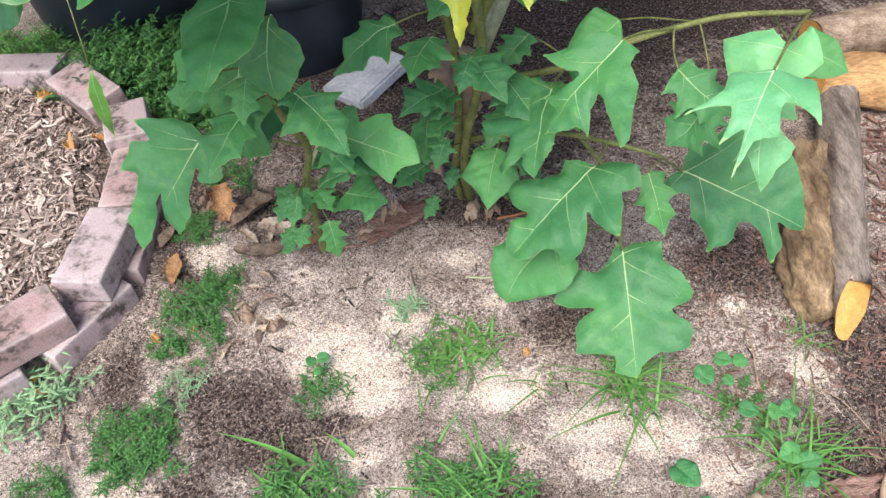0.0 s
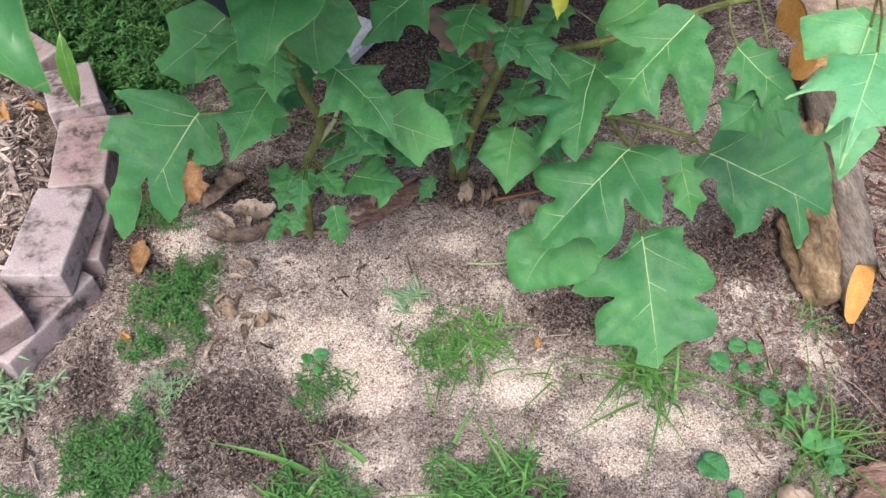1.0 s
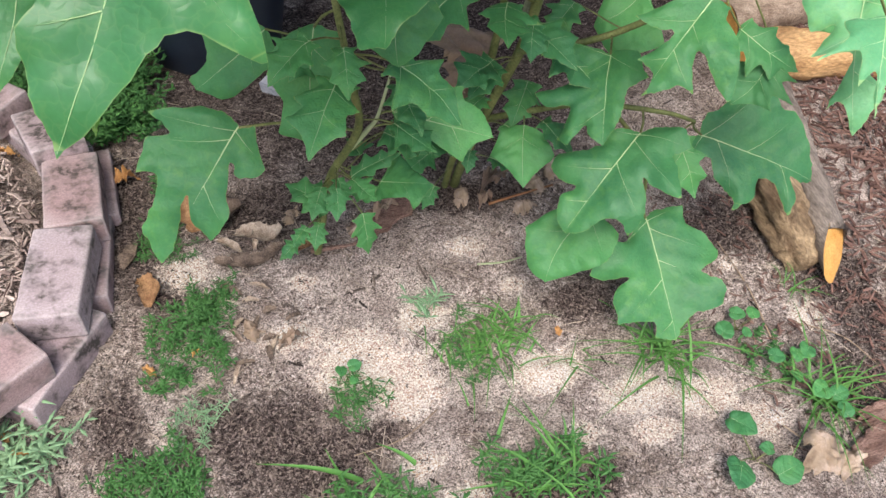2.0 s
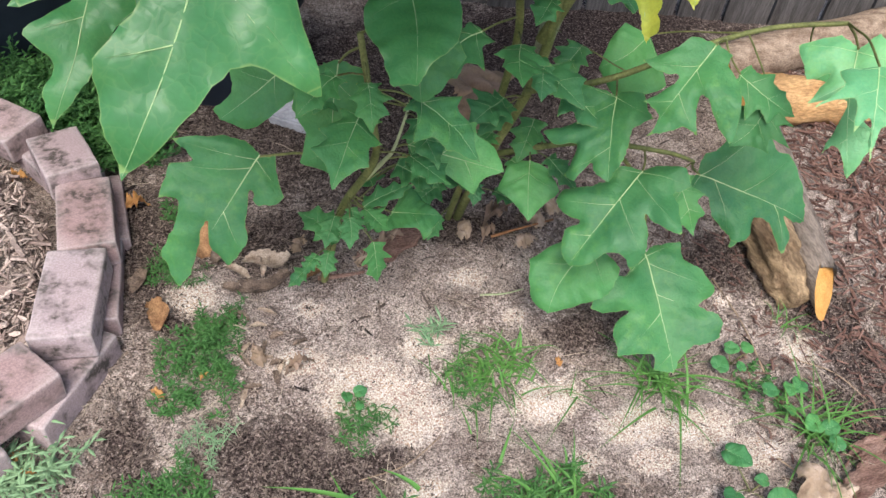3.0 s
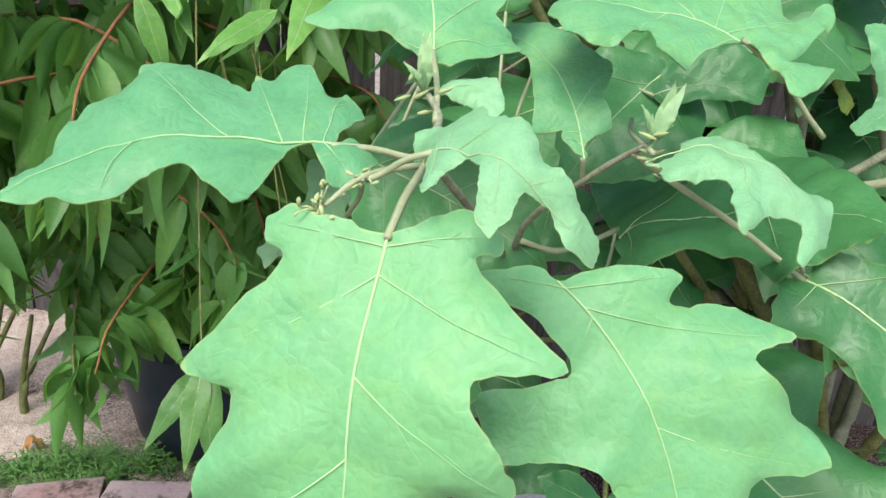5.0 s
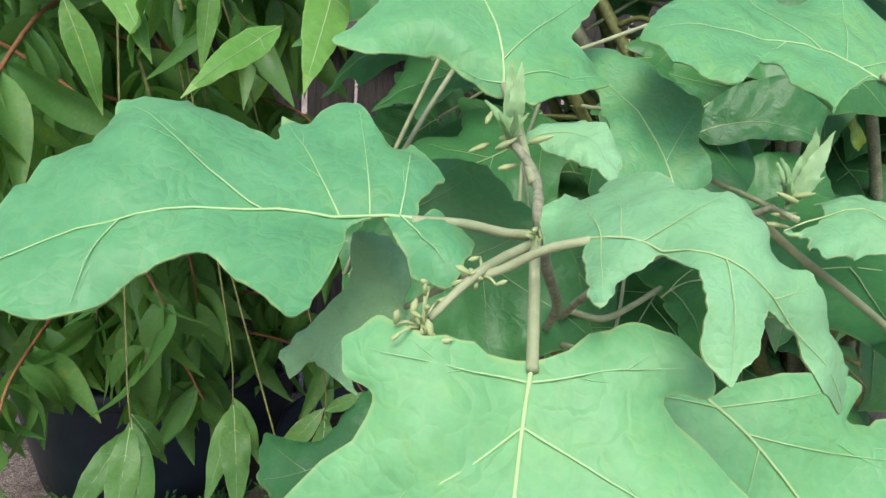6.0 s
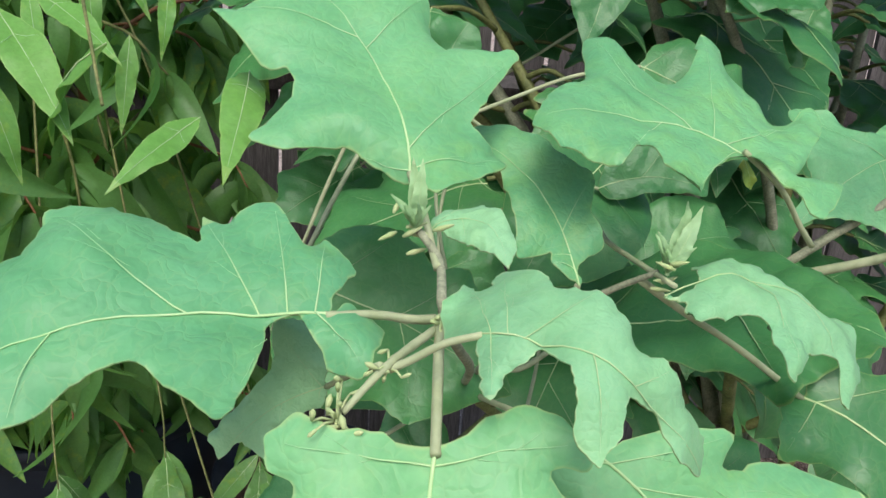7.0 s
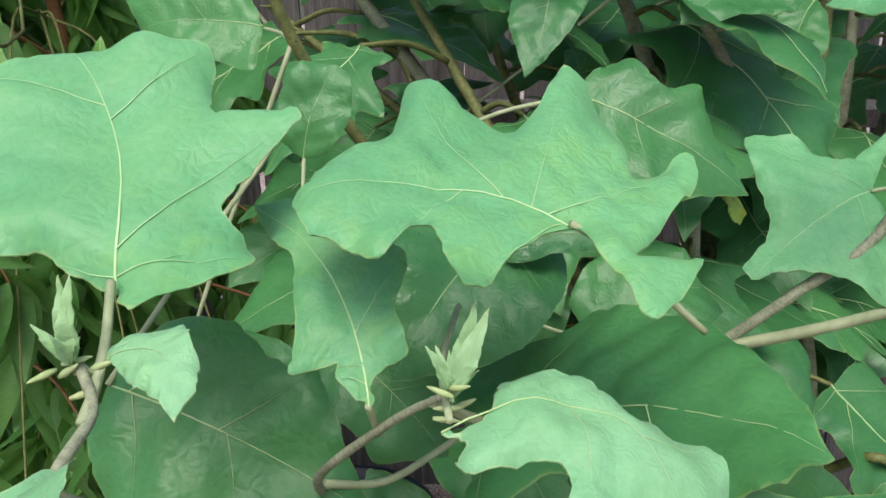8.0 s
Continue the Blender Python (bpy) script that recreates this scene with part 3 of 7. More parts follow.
def broad_leaf(parent, base, tip, normal, left, right, arch, fold, bow, top, low, seed, vein_size=1.0, name="leaf", ripple=1.0, grain=0.04, ragged=1.0, point=0.0):
    """A lobed leaf: left and right give lobes and bays as (along, across) shares of its length."""
    rnd = random.Random(seed)
    base, tip, normal = Vector(base), Vector(tip), Vector(normal)
    size = (tip - base).length
    x = (tip - base) / size
    normal = (normal - x * normal.dot(x)).normalized()
    side = normal.cross(x)
    ph, fr = rnd.uniform(0, 6.28), rnd.uniform(9, 13)

    def centre(a):
        t = min(1.0, max(0.0, a))
        return bow * 4 * t * (1 - t)

    loop = []
    for sgn, lobes in ((1, left), (-1, right)):
        o = outline([(0.0, 0.0)] + list(lobes) + [(1.0, 0.0)], 7, point)
        n = len(o)
        run, moved = 0.0, list(o)
        for i in range(1, n - 1):
            run += (o[i] - o[i - 1]).length
            d = (o[i + 1] - o[i - 1]).normalized()
            w = 0.016 * noise.noise(Vector((run * 10, seed, sgn))) + 0.012 * noise.noise(Vector((run * 27, seed + 9, sgn)))
            moved[i] = o[i] + Vector((-d[1], d[0])) * w * ragged
        o = moved
        loop += o[:-1] if sgn > 0 else o[1:][::-1]
    border = np.array([tuple(p) for p in loop])

    def surface(a, b, lift=0.0):
        t = min(1.15, max(-0.15, a))
        e = abs(b - centre(a))
        h = arch * 4 * t * (1 - t) + fold * e
        rib = 6.0 * (a - 0.6 * e) + 0.4 * seed
        puff = abs(math.sin(math.pi * rib)) ** 0.7 * min(1.0, e * 7) * max(0.0, 1 - 1.1 * e)
        edge = math.sqrt(float(((border - (a, b)) ** 2).sum(axis=1).min()))
        curl = max(0.0, 1 - edge / 0.11) ** 2
        h += ripple * (0.065 * e * math.sin(fr * a + ph + (2.0 if b > 0 else 0.0)) + 0.024 * puff
                       + 0.034 * noise.noise(Vector((a * 3.5 + seed, b * 3.5, 0.5))) + 0.010 * noise.noise(Vector((a * 11 + seed, b * 11, 1.5)))
                       - curl * (0.022 + 0.050 * noise.noise(Vector((a * 6 + seed, b * 6, 3.5)))))
        return base + x * (a * size) + side * (b * size) + normal * (h * size + lift)

    n = len(loop)
    pts = list(loop)
    lo_a, hi_a = min(p[0] for p in loop), max(p[0] for p in loop)
    lo_b, hi_b = min(p[1] for p in loop), max(p[1] for p in loop)
    for i in range(int((hi_a - lo_a) / grain) + 1):
        for k in range(int((hi_b - lo_b) / grain) + 2):
            pts.append(Vector((lo_a + (i + 0.5) * grain, lo_b + (k + 0.5 * (i % 2)) * grain)))
    flat, _, tris, orig, _, _ = geometry.delaunay_2d_cdt(pts, [], [list(range(n))], 1, 1e-5)
    rim = [1.0 if any(q < n for q in o) else 0.0 for o in orig]
    m = len(flat)
    verts = [surface(p[0], p[1]) for p in flat] + [surface(p[0], p[1], -0.0006) for p in flat]
    faces, mats = [], []
    for t in tris:
        if len(t) < 3:
            continue
        a, b2, c2 = (flat[t[0]], flat[t[1]], flat[t[2]])
        ccw = (b2[0] - a[0]) * (c2[1] - a[1]) - (b2[1] - a[1]) * (c2[0] - a[0]) > 0
        up = tuple(t) if ccw else tuple(reversed(t))
        faces.append(up)
        mats.append(0)
        faces.append(tuple(m + q for q in reversed(up)))
        mats.append(1)
    uvs = [(p[0] + 0.37 * seed, p[1] + 0.11 * seed) for p in flat] * 2
    rims = rim * 2
    ob = part(name, verts, faces, [top, low], parent, face_mats=mats)
    uv = ob.data.uv_layers.new(name="UVMap")
    idx = np.empty(len(ob.data.loops), dtype=np.int32)
    ob.data.loops.foreach_get("vertex_index", idx)
    uv.data.foreach_set("uv", np.array(uvs, dtype=np.float32)[idx].ravel())
    at = ob.data.attributes.new("rim", "FLOAT", "POINT")
    at.data.foreach_set("value", rims)
    # veins: the midrib, one to each lobe, and short forks
    r = 0.0043 * size * vein_size
    pieces, shades = [], []

    nxt = np.roll(border, -1, axis=0)

    def inside(a, b):
        cross = ((border[:, 1] > b) != (nxt[:, 1] > b)) & (a < (nxt[:, 0] - border[:, 0]) * (b - border[:, 1]) / (nxt[:, 1] - border[:, 1] + 1e-12) + border[:, 0])
        return cross.sum() % 2 == 1

    def vein(flat_path, lift, r0, r1, pale0, pale1, sides):
        path = []
        for k, (aa, bb) in enumerate(flat_path):
            if k > 1 and not inside(aa, bb):
                break
            path.append(surface(aa, bb, lift))
        if len(path) < 3:
            return
        pieces.append(tube(path, [r0, r1], sides, cap=False))
        for i in range(len(path)):
            shades.extend([pale0 + (pale1 - pale0) * i / (len(path) - 1)] * sides)

    vein([(i / 18 * 0.985, centre(i / 18)) for i in range(19)], 0.0003 + 0.25 * r, r, r * 0.2, 1.0, 0.55, 6)
    for lobes in (left, right):
        pts = [(0.0, 0.0)] + list(lobes) + [(1.0, 0.0)]
        last = -1.0
        for i in range(1, len(pts) - 1):
            a, b = pts[i]
            w = abs(b - centre(a))
            before, after = abs(pts[i - 1][1] - centre(pts[i - 1][0])), abs(pts[i + 1][1] - centre(pts[i + 1][0]))
            if w < before or w < after or w < 0.1:
                continue
            m = max(0.03, a - 0.62 * w)
            if m - last < 0.06:
                m = last + 0.06
            if m > 0.92:
                continue
            last = m
            bend = rnd.uniform(0.05, 0.22)
            path = []
            for k in range(12):
                t = k / 11 * 0.88
                aa = m + (a - m) * (t + bend * t * (1 - t))
                bb = centre(m) + (b - centre(m)) * (t - bend * t * (1 - t))
                path.append((aa, bb))
            vein(path, 0.0003 + 0.32 * r, r * 0.54, r * 0.11, 0.90, 0.20, 5)
            for t0, s2 in ((rnd.uniform(0.25, 0.4), 0.4), (rnd.uniform(0.45, 0.6), -0.4)):
                fork = []
                for k in range(7):
                    t = k / 6 * 0.34
                    aa = m + (a - m) * (t0 + t) + s2 * t * (0.75 - 0.6 * t) * w
                    bb = centre(m) + (b - centre(m)) * (t0 + t * 0.6)
                    fork.append((aa, bb))
                vein(fork, 0.0002, r * 0.2, r * 0.05, 0.45, 0.05, 4)
    v, f = join(pieces)
    vob = mesh_object("venation", v, f, [MAT["vein_bright"] if top is MAT["bright"] else MAT["vein_young"] if top in (MAT["young"], MAT["fresh"], MAT["shoot"]) else MAT["tan"] if top in (MAT["dry"], MAT["tan"], MAT["orange"]) else MAT["vein"]])
    vob.data.attributes.new("pale", "FLOAT", "POINT").data.foreach_set("value", shades)
    vob.parent = ob
    vob.matrix_parent_inverse = Matrix.Identity(4)
    return ob, base, x, normal, size


# ---- the two shrubs: stems first ----
shrub = empty_thing("nightshade_shrub", (0.12, 1.33, 0.075), "tall broad-leaved green nightshade shrub with lobed leaves", "shrub")
low_plant = empty_thing("young_nightshade_plant", (-0.19, 1.2, 0.075), "small lobed-leaf nightshade plant with a green stem", "shrub")
STEMS = {shrub: [], low_plant: []}


def stem(plant, points, radii, mat, name="stem", label="", sides=8, nodes=True):
    line = smooth_line(points, 7)
    v, f = tube(line, radii, sides, 0.12, seed=len(line))
    rnd = random.Random(len(line) + 3)
    thorns = [(v, f)]
    for q in line[2:]:
        if radii[0] > 0.006 and rnd.random() < 0.55:
            a = rnd.uniform(0, 6.28)
            o = Vector((math.cos(a), math.sin(a), rnd.uniform(-0.2, 0.4)))
            thorns.append(tube([q + o * radii[1] * 0.8, q + o * (radii[0] + 0.005)], [0.0010, 0.0002], 4))
    v, f = join(thorns)
    part(name, v, f, [mat], plant, label)
    STEMS[plant] += line


stem(shrub, [(0.12, 1.33, 0.05), (0.108, 1.25, 0.2), (0.115, 1.19, 0.35), (0.143, 1.135, 0.54), (0.12, 1.08, 0.74), (0.039, 1.033, 0.950), (-0.084, 0.912, 1.121), (-0.167, 0.818, 1.244)], [0.0095, 0.006], MAT["stem"], "trunk", "thorny olive-green main trunk")
stem(shrub, [(0.10, 1.33, 0.05), (0.09, 1.26, 0.2), (0.105, 1.19, 0.42), (0.085, 1.11, 0.65), (-0.02, 1.01, 0.84), (-0.161, 0.949, 0.940), (-0.252, 0.930, 0.998), (-0.287, 0.913, 1.040), (-0.339, 0.848, 1.125), (-0.402, 0.796, 1.195)], [0.0075, 0.0034], MAT["stem"])
stem(shrub, [(-0.402, 0.796, 1.195), (-0.437, 0.699, 1.262), (-0.464, 0.651, 1.301), (-0.481, 0.623, 1.330), (-0.475, 0.647, 1.339), (-0.480, 0.662, 1.348)], [0.0025, 0.0016], MAT["wood_stem"])
stem(shrub, [(-0.402, 0.796, 1.195), (-0.410, 0.723, 1.258), (-0.384, 0.684, 1.302), (-0.369, 0.657, 1.325)], [0.0024, 0.0014], MAT["wood_stem"])
stem(shrub, [(-0.167, 0.818, 1.244), (-0.131, 0.794, 1.286), (-0.087, 0.781, 1.330), (-0.025, 0.824, 1.405), (0.008, 0.889, 1.505)], [0.0036, 0.0024], MAT["wood_stem"], "branch", "purplish brown branch")
stem(shrub, [(-0.167, 0.818, 1.244), (-0.105, 0.759, 1.284), (-0.053, 0.703, 1.336), (-0.112, 0.659, 1.378)], [0.0036, 0.0026], MAT["stalk"])
stem(shrub, [(-0.481, 0.623, 1.324), (-0.510, 0.587, 1.330), (-0.526, 0.577, 1.321)], [0.0017, 0.0010], MAT["stalk"], "flower_stalk", "pale stalk with tiny buds")
stem(shrub, [(0.13, 1.14, 0.5), (0.25, 1.11, 0.53), (0.36, 1.07, 0.60), (0.47, 1.05, 0.64), (0.56, 1.0, 0.67)], [0.006, 0.0035], MAT["stem"], "branch")
stem(shrub, [(0.115, 1.20, 0.33), (0.25, 1.12, 0.40), (0.36, 1.05, 0.42), (0.42, 1.04, 0.40)], [0.006, 0.003], MAT["stem"], "branch")
stem(shrub, [(0.30, 1.10, 0.40), (0.36, 1.06, 0.32), (0.372, 1.03, 0.22)], [0.004, 0.003], MAT["stem"])
stem(shrub, [(0.12, 1.08, 0.74), (0.170, 1.120, 0.900), (0.138, 1.104, 1.096), (0.000, 1.082, 1.385), (-0.165, 1.116, 1.604)], [0.010, 0.004], MAT["wood_stem"])
stem(shrub, [(0.039, 1.033, 0.950), (0.075, 0.977, 1.019), (0.088, 0.931, 1.057), (0.137, 0.949, 0.999), (0.180, 0.960, 0.900)], [0.006, 0.003], MAT["stem"])
stem(shrub, [(-0.165, 1.116, 1.604), (-0.292, 1.069, 1.644), (-0.440, 1.081, 1.602)], [0.004, 0.003], MAT["stem"])
stem(shrub, [(0.05, 1.07, 0.85), (-0.189, 1.017, 1.137), (-0.383, 0.973, 1.402), (-0.420, 0.941, 1.530)], [0.007, 0.003], MAT["stem"])
stem(low_plant, [(-0.19, 1.2, 0.04), (-0.180, 1.16, 0.18), (-0.168, 1.112, 0.325), (-0.135, 1.05, 0.46), (-0.15, 1.0, 0.57), (-0.17, 1.0, 0.70)], [0.0085, 0.0045], MAT["stem"], "stem", "thick pale-green stem")
stem(low_plant, [(-0.16, 1.1, 0.36), (-0.12, 1.05, 0.46), (-0.11, 1.03, 0.5), (-0.09, 1.04, 0.56)], [0.004, 0.002], MAT["stalk"])

COUNT = [0]


def grow(plant, style, base, tip, normal, left, right, arch, fold, bow, joint=None):
    COUNT[0] += 1
    low = plant is low_plant or base[2] < 0.8
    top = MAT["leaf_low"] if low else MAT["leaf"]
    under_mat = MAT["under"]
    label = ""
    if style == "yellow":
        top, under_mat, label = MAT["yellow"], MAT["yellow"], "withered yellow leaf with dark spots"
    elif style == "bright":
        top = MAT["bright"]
    elif style in ("young", "pale"):
        top, label = MAT["young"], "pale young leaf"
    soft = style in ("young", "pale")
    ob, b, x, n, size = broad_leaf(plant, base, tip, normal, left, right, arch, fold, bow, top, under_mat, COUNT[0], 1.3 if low else 1.0, point=0.8 if low else 0.4,
                                   ripple=1.8 if style == "yellow" else 1.5 if soft else 1.1, ragged=2.0 if style == "yellow" else 1.5 if soft else (1.0 if low else 0.9))
    if label:
        ob["label"] = label
    # petiole to the best stem point behind the base
    best, score = None, 1e9
    for q in STEMS[plant]:
        d = q - b
        c = d.length * (1.0 + 1.6 * max(0.0, 0.45 + d.normalized().dot(x))) if d.length > 0.004 else 0.0
        if c < score:
            best, score = q, c
    if joint:
        best = Vector(joint)
    d = (best - b).length
    back = max(0.0, (best - b).normalized().dot(-x)) if d > 1e-4 else 1.0
    line = smooth_line([b + x * size * 0.01 - n * 0.001, b.lerp(best, 0.33) - x * 0.10 * back * d - n * 0.035 * size * (1.2 - back), b.lerp(best, 0.7) - x * 0.06 * back * d - n * 0.05 * size * (1.2 - back), best], 5)
    v, f = tube(line, [0.0009 + 0.005 * size, 0.0010 + 0.0058 * size], 6, 0.1)
    part("petiole", v, f, [MAT["stalk"] if b.z > 1.15 else MAT["stem"]], plant)


grow(shrub, 'bright', (-0.503, 0.560, 1.316), (-0.512, 0.519, 1.155), (-0.27, -0.93, 0.25),
     [(-0.05, 0.12), (-0.06, 0.2), (-0.02, 0.26), (0.02, 0.25), (0.05, 0.2), (0.24, 0.42), (0.27, 0.23), (0.39, 0.28), (0.52, 0.34), (0.58, 0.14), (0.79, 0.11)],
     [(-0.03, -0.15), (-0.04, -0.24), (-0.01, -0.29), (0.04, -0.28), (0.09, -0.24), (0.34, -0.46), (0.38, -0.31), (0.55, -0.37), (0.7, -0.39), (0.65, -0.22), (0.82, -0.09)], 0.14, 0.02, -0.03, (-0.482, 0.621, 1.328))
grow(shrub, 'bright', (-0.425, 0.598, 1.278), (-0.377, 0.525, 1.165), (-0.10, -0.86, 0.51),
     [(0.02, 0.19), (0.12, 0.37), (0.19, 0.3), (0.26, 0.47), (0.41, 0.59), (0.43, 0.45), (0.63, 0.53), (0.82, 0.56), (0.78, 0.38), (0.84, 0.22)],
     [(-0.08, -0.05), (-0.11, -0.21), (-0.02, -0.19), (0.11, -0.1), (0.27, -0.08), (0.27, -0.2), (0.23, -0.36), (0.44, -0.38), (0.5, -0.21), (0.57, -0.11), (0.68, -0.09)], 0.08, -0.03, 0.1, (-0.402, 0.796, 1.195))
grow(shrub, 'mid', (-0.262, 0.663, 1.246), (-0.173, 0.557, 1.143), (-0.22, -0.77, 0.60),
     [(-0.04, 0.12), (0.08, 0.2), (0.24, 0.42), (0.36, 0.33), (0.53, 0.42), (0.72, 0.26), (0.86, 0.12)],
     [(-0.06, -0.06), (0.06, -0.21), (0.21, -0.09), (0.49, -0.16), (0.56, -0.04), (0.76, -0.03)], 0.06, 0.08, 0.1)
grow(shrub, 'mid', (-0.314, 0.767, 1.004), (-0.419, 0.620, 0.814), (-0.03, -0.78, 0.62),
     [(-0.1, 0.05), (-0.16, 0.14), (-0.1, 0.25), (0.04, 0.21), (0.08, 0.49), (0.26, 0.44), (0.33, 0.27), (0.62, 0.43), (0.62, 0.21), (0.82, 0.11)],
     [(-0.04, -0.1), (0.01, -0.22), (0.12, -0.16), (0.29, -0.36), (0.4, -0.18), (0.66, -0.33), (0.51, -0.07), (0.72, -0.13), (0.86, -0.08)], 0.05, 0.08, 0.04, (-0.267, 0.931, 1.008))
grow(shrub, 'mid', (-0.223, 0.840, 1.029), (-0.070, 0.673, 0.934), (-0.12, -0.57, 0.81),
     [(-0.12, 0.17), (-0.04, 0.32), (0.06, 0.46), (0.22, 0.5), (0.37, 0.3), (0.61, 0.35), (0.71, 0.23)],
     [(0.05, -0.15), (0.19, -0.21), (0.29, -0.44), (0.42, -0.27), (0.71, -0.4), (0.76, -0.16), (0.88, -0.1)], 0.04, 0.08, 0.01, (-0.274, 0.928, 1.019))
grow(shrub, 'mid', (-0.019, 0.837, 1.083), (0.085, 0.714, 0.928), (-0.33, -0.83, 0.45),
     [(-0.03, 0.14), (0.14, 0.3), (0.23, 0.15), (0.45, 0.28), (0.65, 0.12), (0.9, 0.09)],
     [(-0.01, -0.13), (0.1, -0.23), (0.34, -0.31), (0.4, -0.17), (0.81, -0.26), (0.71, -0.12)], 0.04, 0.08, -0.02)
grow(shrub, 'mid', (-0.423, 0.813, 1.114), (-0.602, 0.721, 0.999), (-0.03, -0.76, 0.65),
     [(0.08, 0.14), (0.26, 0.04), (0.51, 0.25), (0.52, 0.03), (0.85, 0.08), (0.86, -0.03)],
     [(-0.02, -0.15), (0.16, -0.3), (0.29, -0.26), (0.53, -0.35), (0.57, -0.21), (0.86, -0.18)], 0.08, 0.08, -0.08, (-0.31, 0.892, 1.08))
grow(shrub, 'mid', (-0.276, 1.103, 0.879), (-0.466, 1.145, 0.889), (-0.13, -0.72, 0.68),
     [(0.01, 0.19), (0.17, 0.35), (0.36, 0.19), (0.64, 0.36), (0.76, 0.13)],
     [(0.07, -0.37), (0.41, -0.5), (0.52, -0.27), (0.93, -0.29), (0.86, -0.14)], 0.04, 0.08, -0.08, (-0.241, 0.943, 0.93))
grow(shrub, 'mid', (-0.143, 0.957, 0.811), (-0.161, 0.784, 0.764), (-0.24, -0.23, 0.94),
     [(0.12, 0.21), (0.51, 0.32), (0.76, 0.26), (0.88, 0.11)],
     [(0.22, -0.13), (0.54, -0.23), (0.78, -0.16), (0.96, -0.13)], 0.04, 0.08, 0.06)
grow(shrub, 'mid', (-0.424, 0.834, 0.892), (-0.477, 0.742, 0.777), (-0.05, -0.77, 0.64),
     [(0.08, 0.18), (0.28, 0.27), (0.52, 0.15), (0.72, 0.13), (0.88, 0.05)],
     [(0.16, -0.14), (0.31, -0.03), (0.57, -0.21), (0.67, -0.05), (0.83, -0.07)], 0.04, 0.08, 0.05)
grow(shrub, 'round', (-0.390, 0.959, 0.814), (-0.465, 0.951, 0.781), (-0.23, -0.69, 0.68),
     [(0.26, 0.6), (0.83, 0.45)],
     [(0.01, -0.32), (0.71, -0.38)], 0.04, 0.08, 0.07)
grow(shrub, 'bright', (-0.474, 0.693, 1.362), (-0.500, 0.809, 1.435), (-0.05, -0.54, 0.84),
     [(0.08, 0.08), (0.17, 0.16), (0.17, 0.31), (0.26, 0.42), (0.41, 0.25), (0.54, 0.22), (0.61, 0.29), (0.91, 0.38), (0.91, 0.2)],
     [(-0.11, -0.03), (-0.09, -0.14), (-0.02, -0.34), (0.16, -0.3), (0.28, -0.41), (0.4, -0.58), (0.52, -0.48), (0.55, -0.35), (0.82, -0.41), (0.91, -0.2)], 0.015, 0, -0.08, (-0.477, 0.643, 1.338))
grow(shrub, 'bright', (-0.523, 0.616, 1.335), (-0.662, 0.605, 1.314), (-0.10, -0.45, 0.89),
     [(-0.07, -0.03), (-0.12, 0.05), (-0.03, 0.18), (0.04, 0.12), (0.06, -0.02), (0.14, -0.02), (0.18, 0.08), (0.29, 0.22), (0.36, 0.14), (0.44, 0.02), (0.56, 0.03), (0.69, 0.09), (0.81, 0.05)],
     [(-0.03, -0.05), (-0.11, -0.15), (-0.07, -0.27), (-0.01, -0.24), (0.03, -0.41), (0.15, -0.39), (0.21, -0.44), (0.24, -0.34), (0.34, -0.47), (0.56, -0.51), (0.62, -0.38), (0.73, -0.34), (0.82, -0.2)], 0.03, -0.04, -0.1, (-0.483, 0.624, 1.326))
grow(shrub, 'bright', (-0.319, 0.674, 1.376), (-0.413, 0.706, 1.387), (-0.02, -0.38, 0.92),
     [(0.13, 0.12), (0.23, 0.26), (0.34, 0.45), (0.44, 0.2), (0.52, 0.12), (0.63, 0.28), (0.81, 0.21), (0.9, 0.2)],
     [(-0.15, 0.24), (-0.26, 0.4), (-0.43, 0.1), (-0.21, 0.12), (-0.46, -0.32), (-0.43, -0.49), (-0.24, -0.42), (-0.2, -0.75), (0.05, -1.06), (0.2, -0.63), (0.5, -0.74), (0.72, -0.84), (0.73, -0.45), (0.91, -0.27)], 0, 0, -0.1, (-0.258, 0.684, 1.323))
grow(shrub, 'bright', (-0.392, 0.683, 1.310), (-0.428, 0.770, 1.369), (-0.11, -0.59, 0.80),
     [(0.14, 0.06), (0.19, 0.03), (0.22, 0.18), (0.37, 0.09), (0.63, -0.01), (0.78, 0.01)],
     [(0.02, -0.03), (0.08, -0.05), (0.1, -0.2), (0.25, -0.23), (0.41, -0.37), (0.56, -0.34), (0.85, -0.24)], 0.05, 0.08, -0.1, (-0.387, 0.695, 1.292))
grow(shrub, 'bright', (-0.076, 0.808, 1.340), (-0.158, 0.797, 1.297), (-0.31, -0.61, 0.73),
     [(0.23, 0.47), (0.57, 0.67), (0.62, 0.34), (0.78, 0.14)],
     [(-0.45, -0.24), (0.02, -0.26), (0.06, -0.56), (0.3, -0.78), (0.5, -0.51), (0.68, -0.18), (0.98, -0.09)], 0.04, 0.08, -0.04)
grow(shrub, 'mid', (-0.322, 0.808, 1.221), (-0.216, 0.658, 1.281), (-0.44, 0.05, 0.90),
     [(-0.19, 0.16), (-0.32, 0.34), (0.06, 0.39), (0.28, 0.47), (0.5, 0.47), (0.75, 0.29), (0.91, 0.14)],
     [(0.12, -0.17), (0.35, -0.44), (0.38, -0.18), (0.58, -0.18), (0.8, -0.33), (0.84, -0.18), (0.96, -0.14)], 0.02, 0.08, 0.07, (-0.407, 0.753, 1.234))
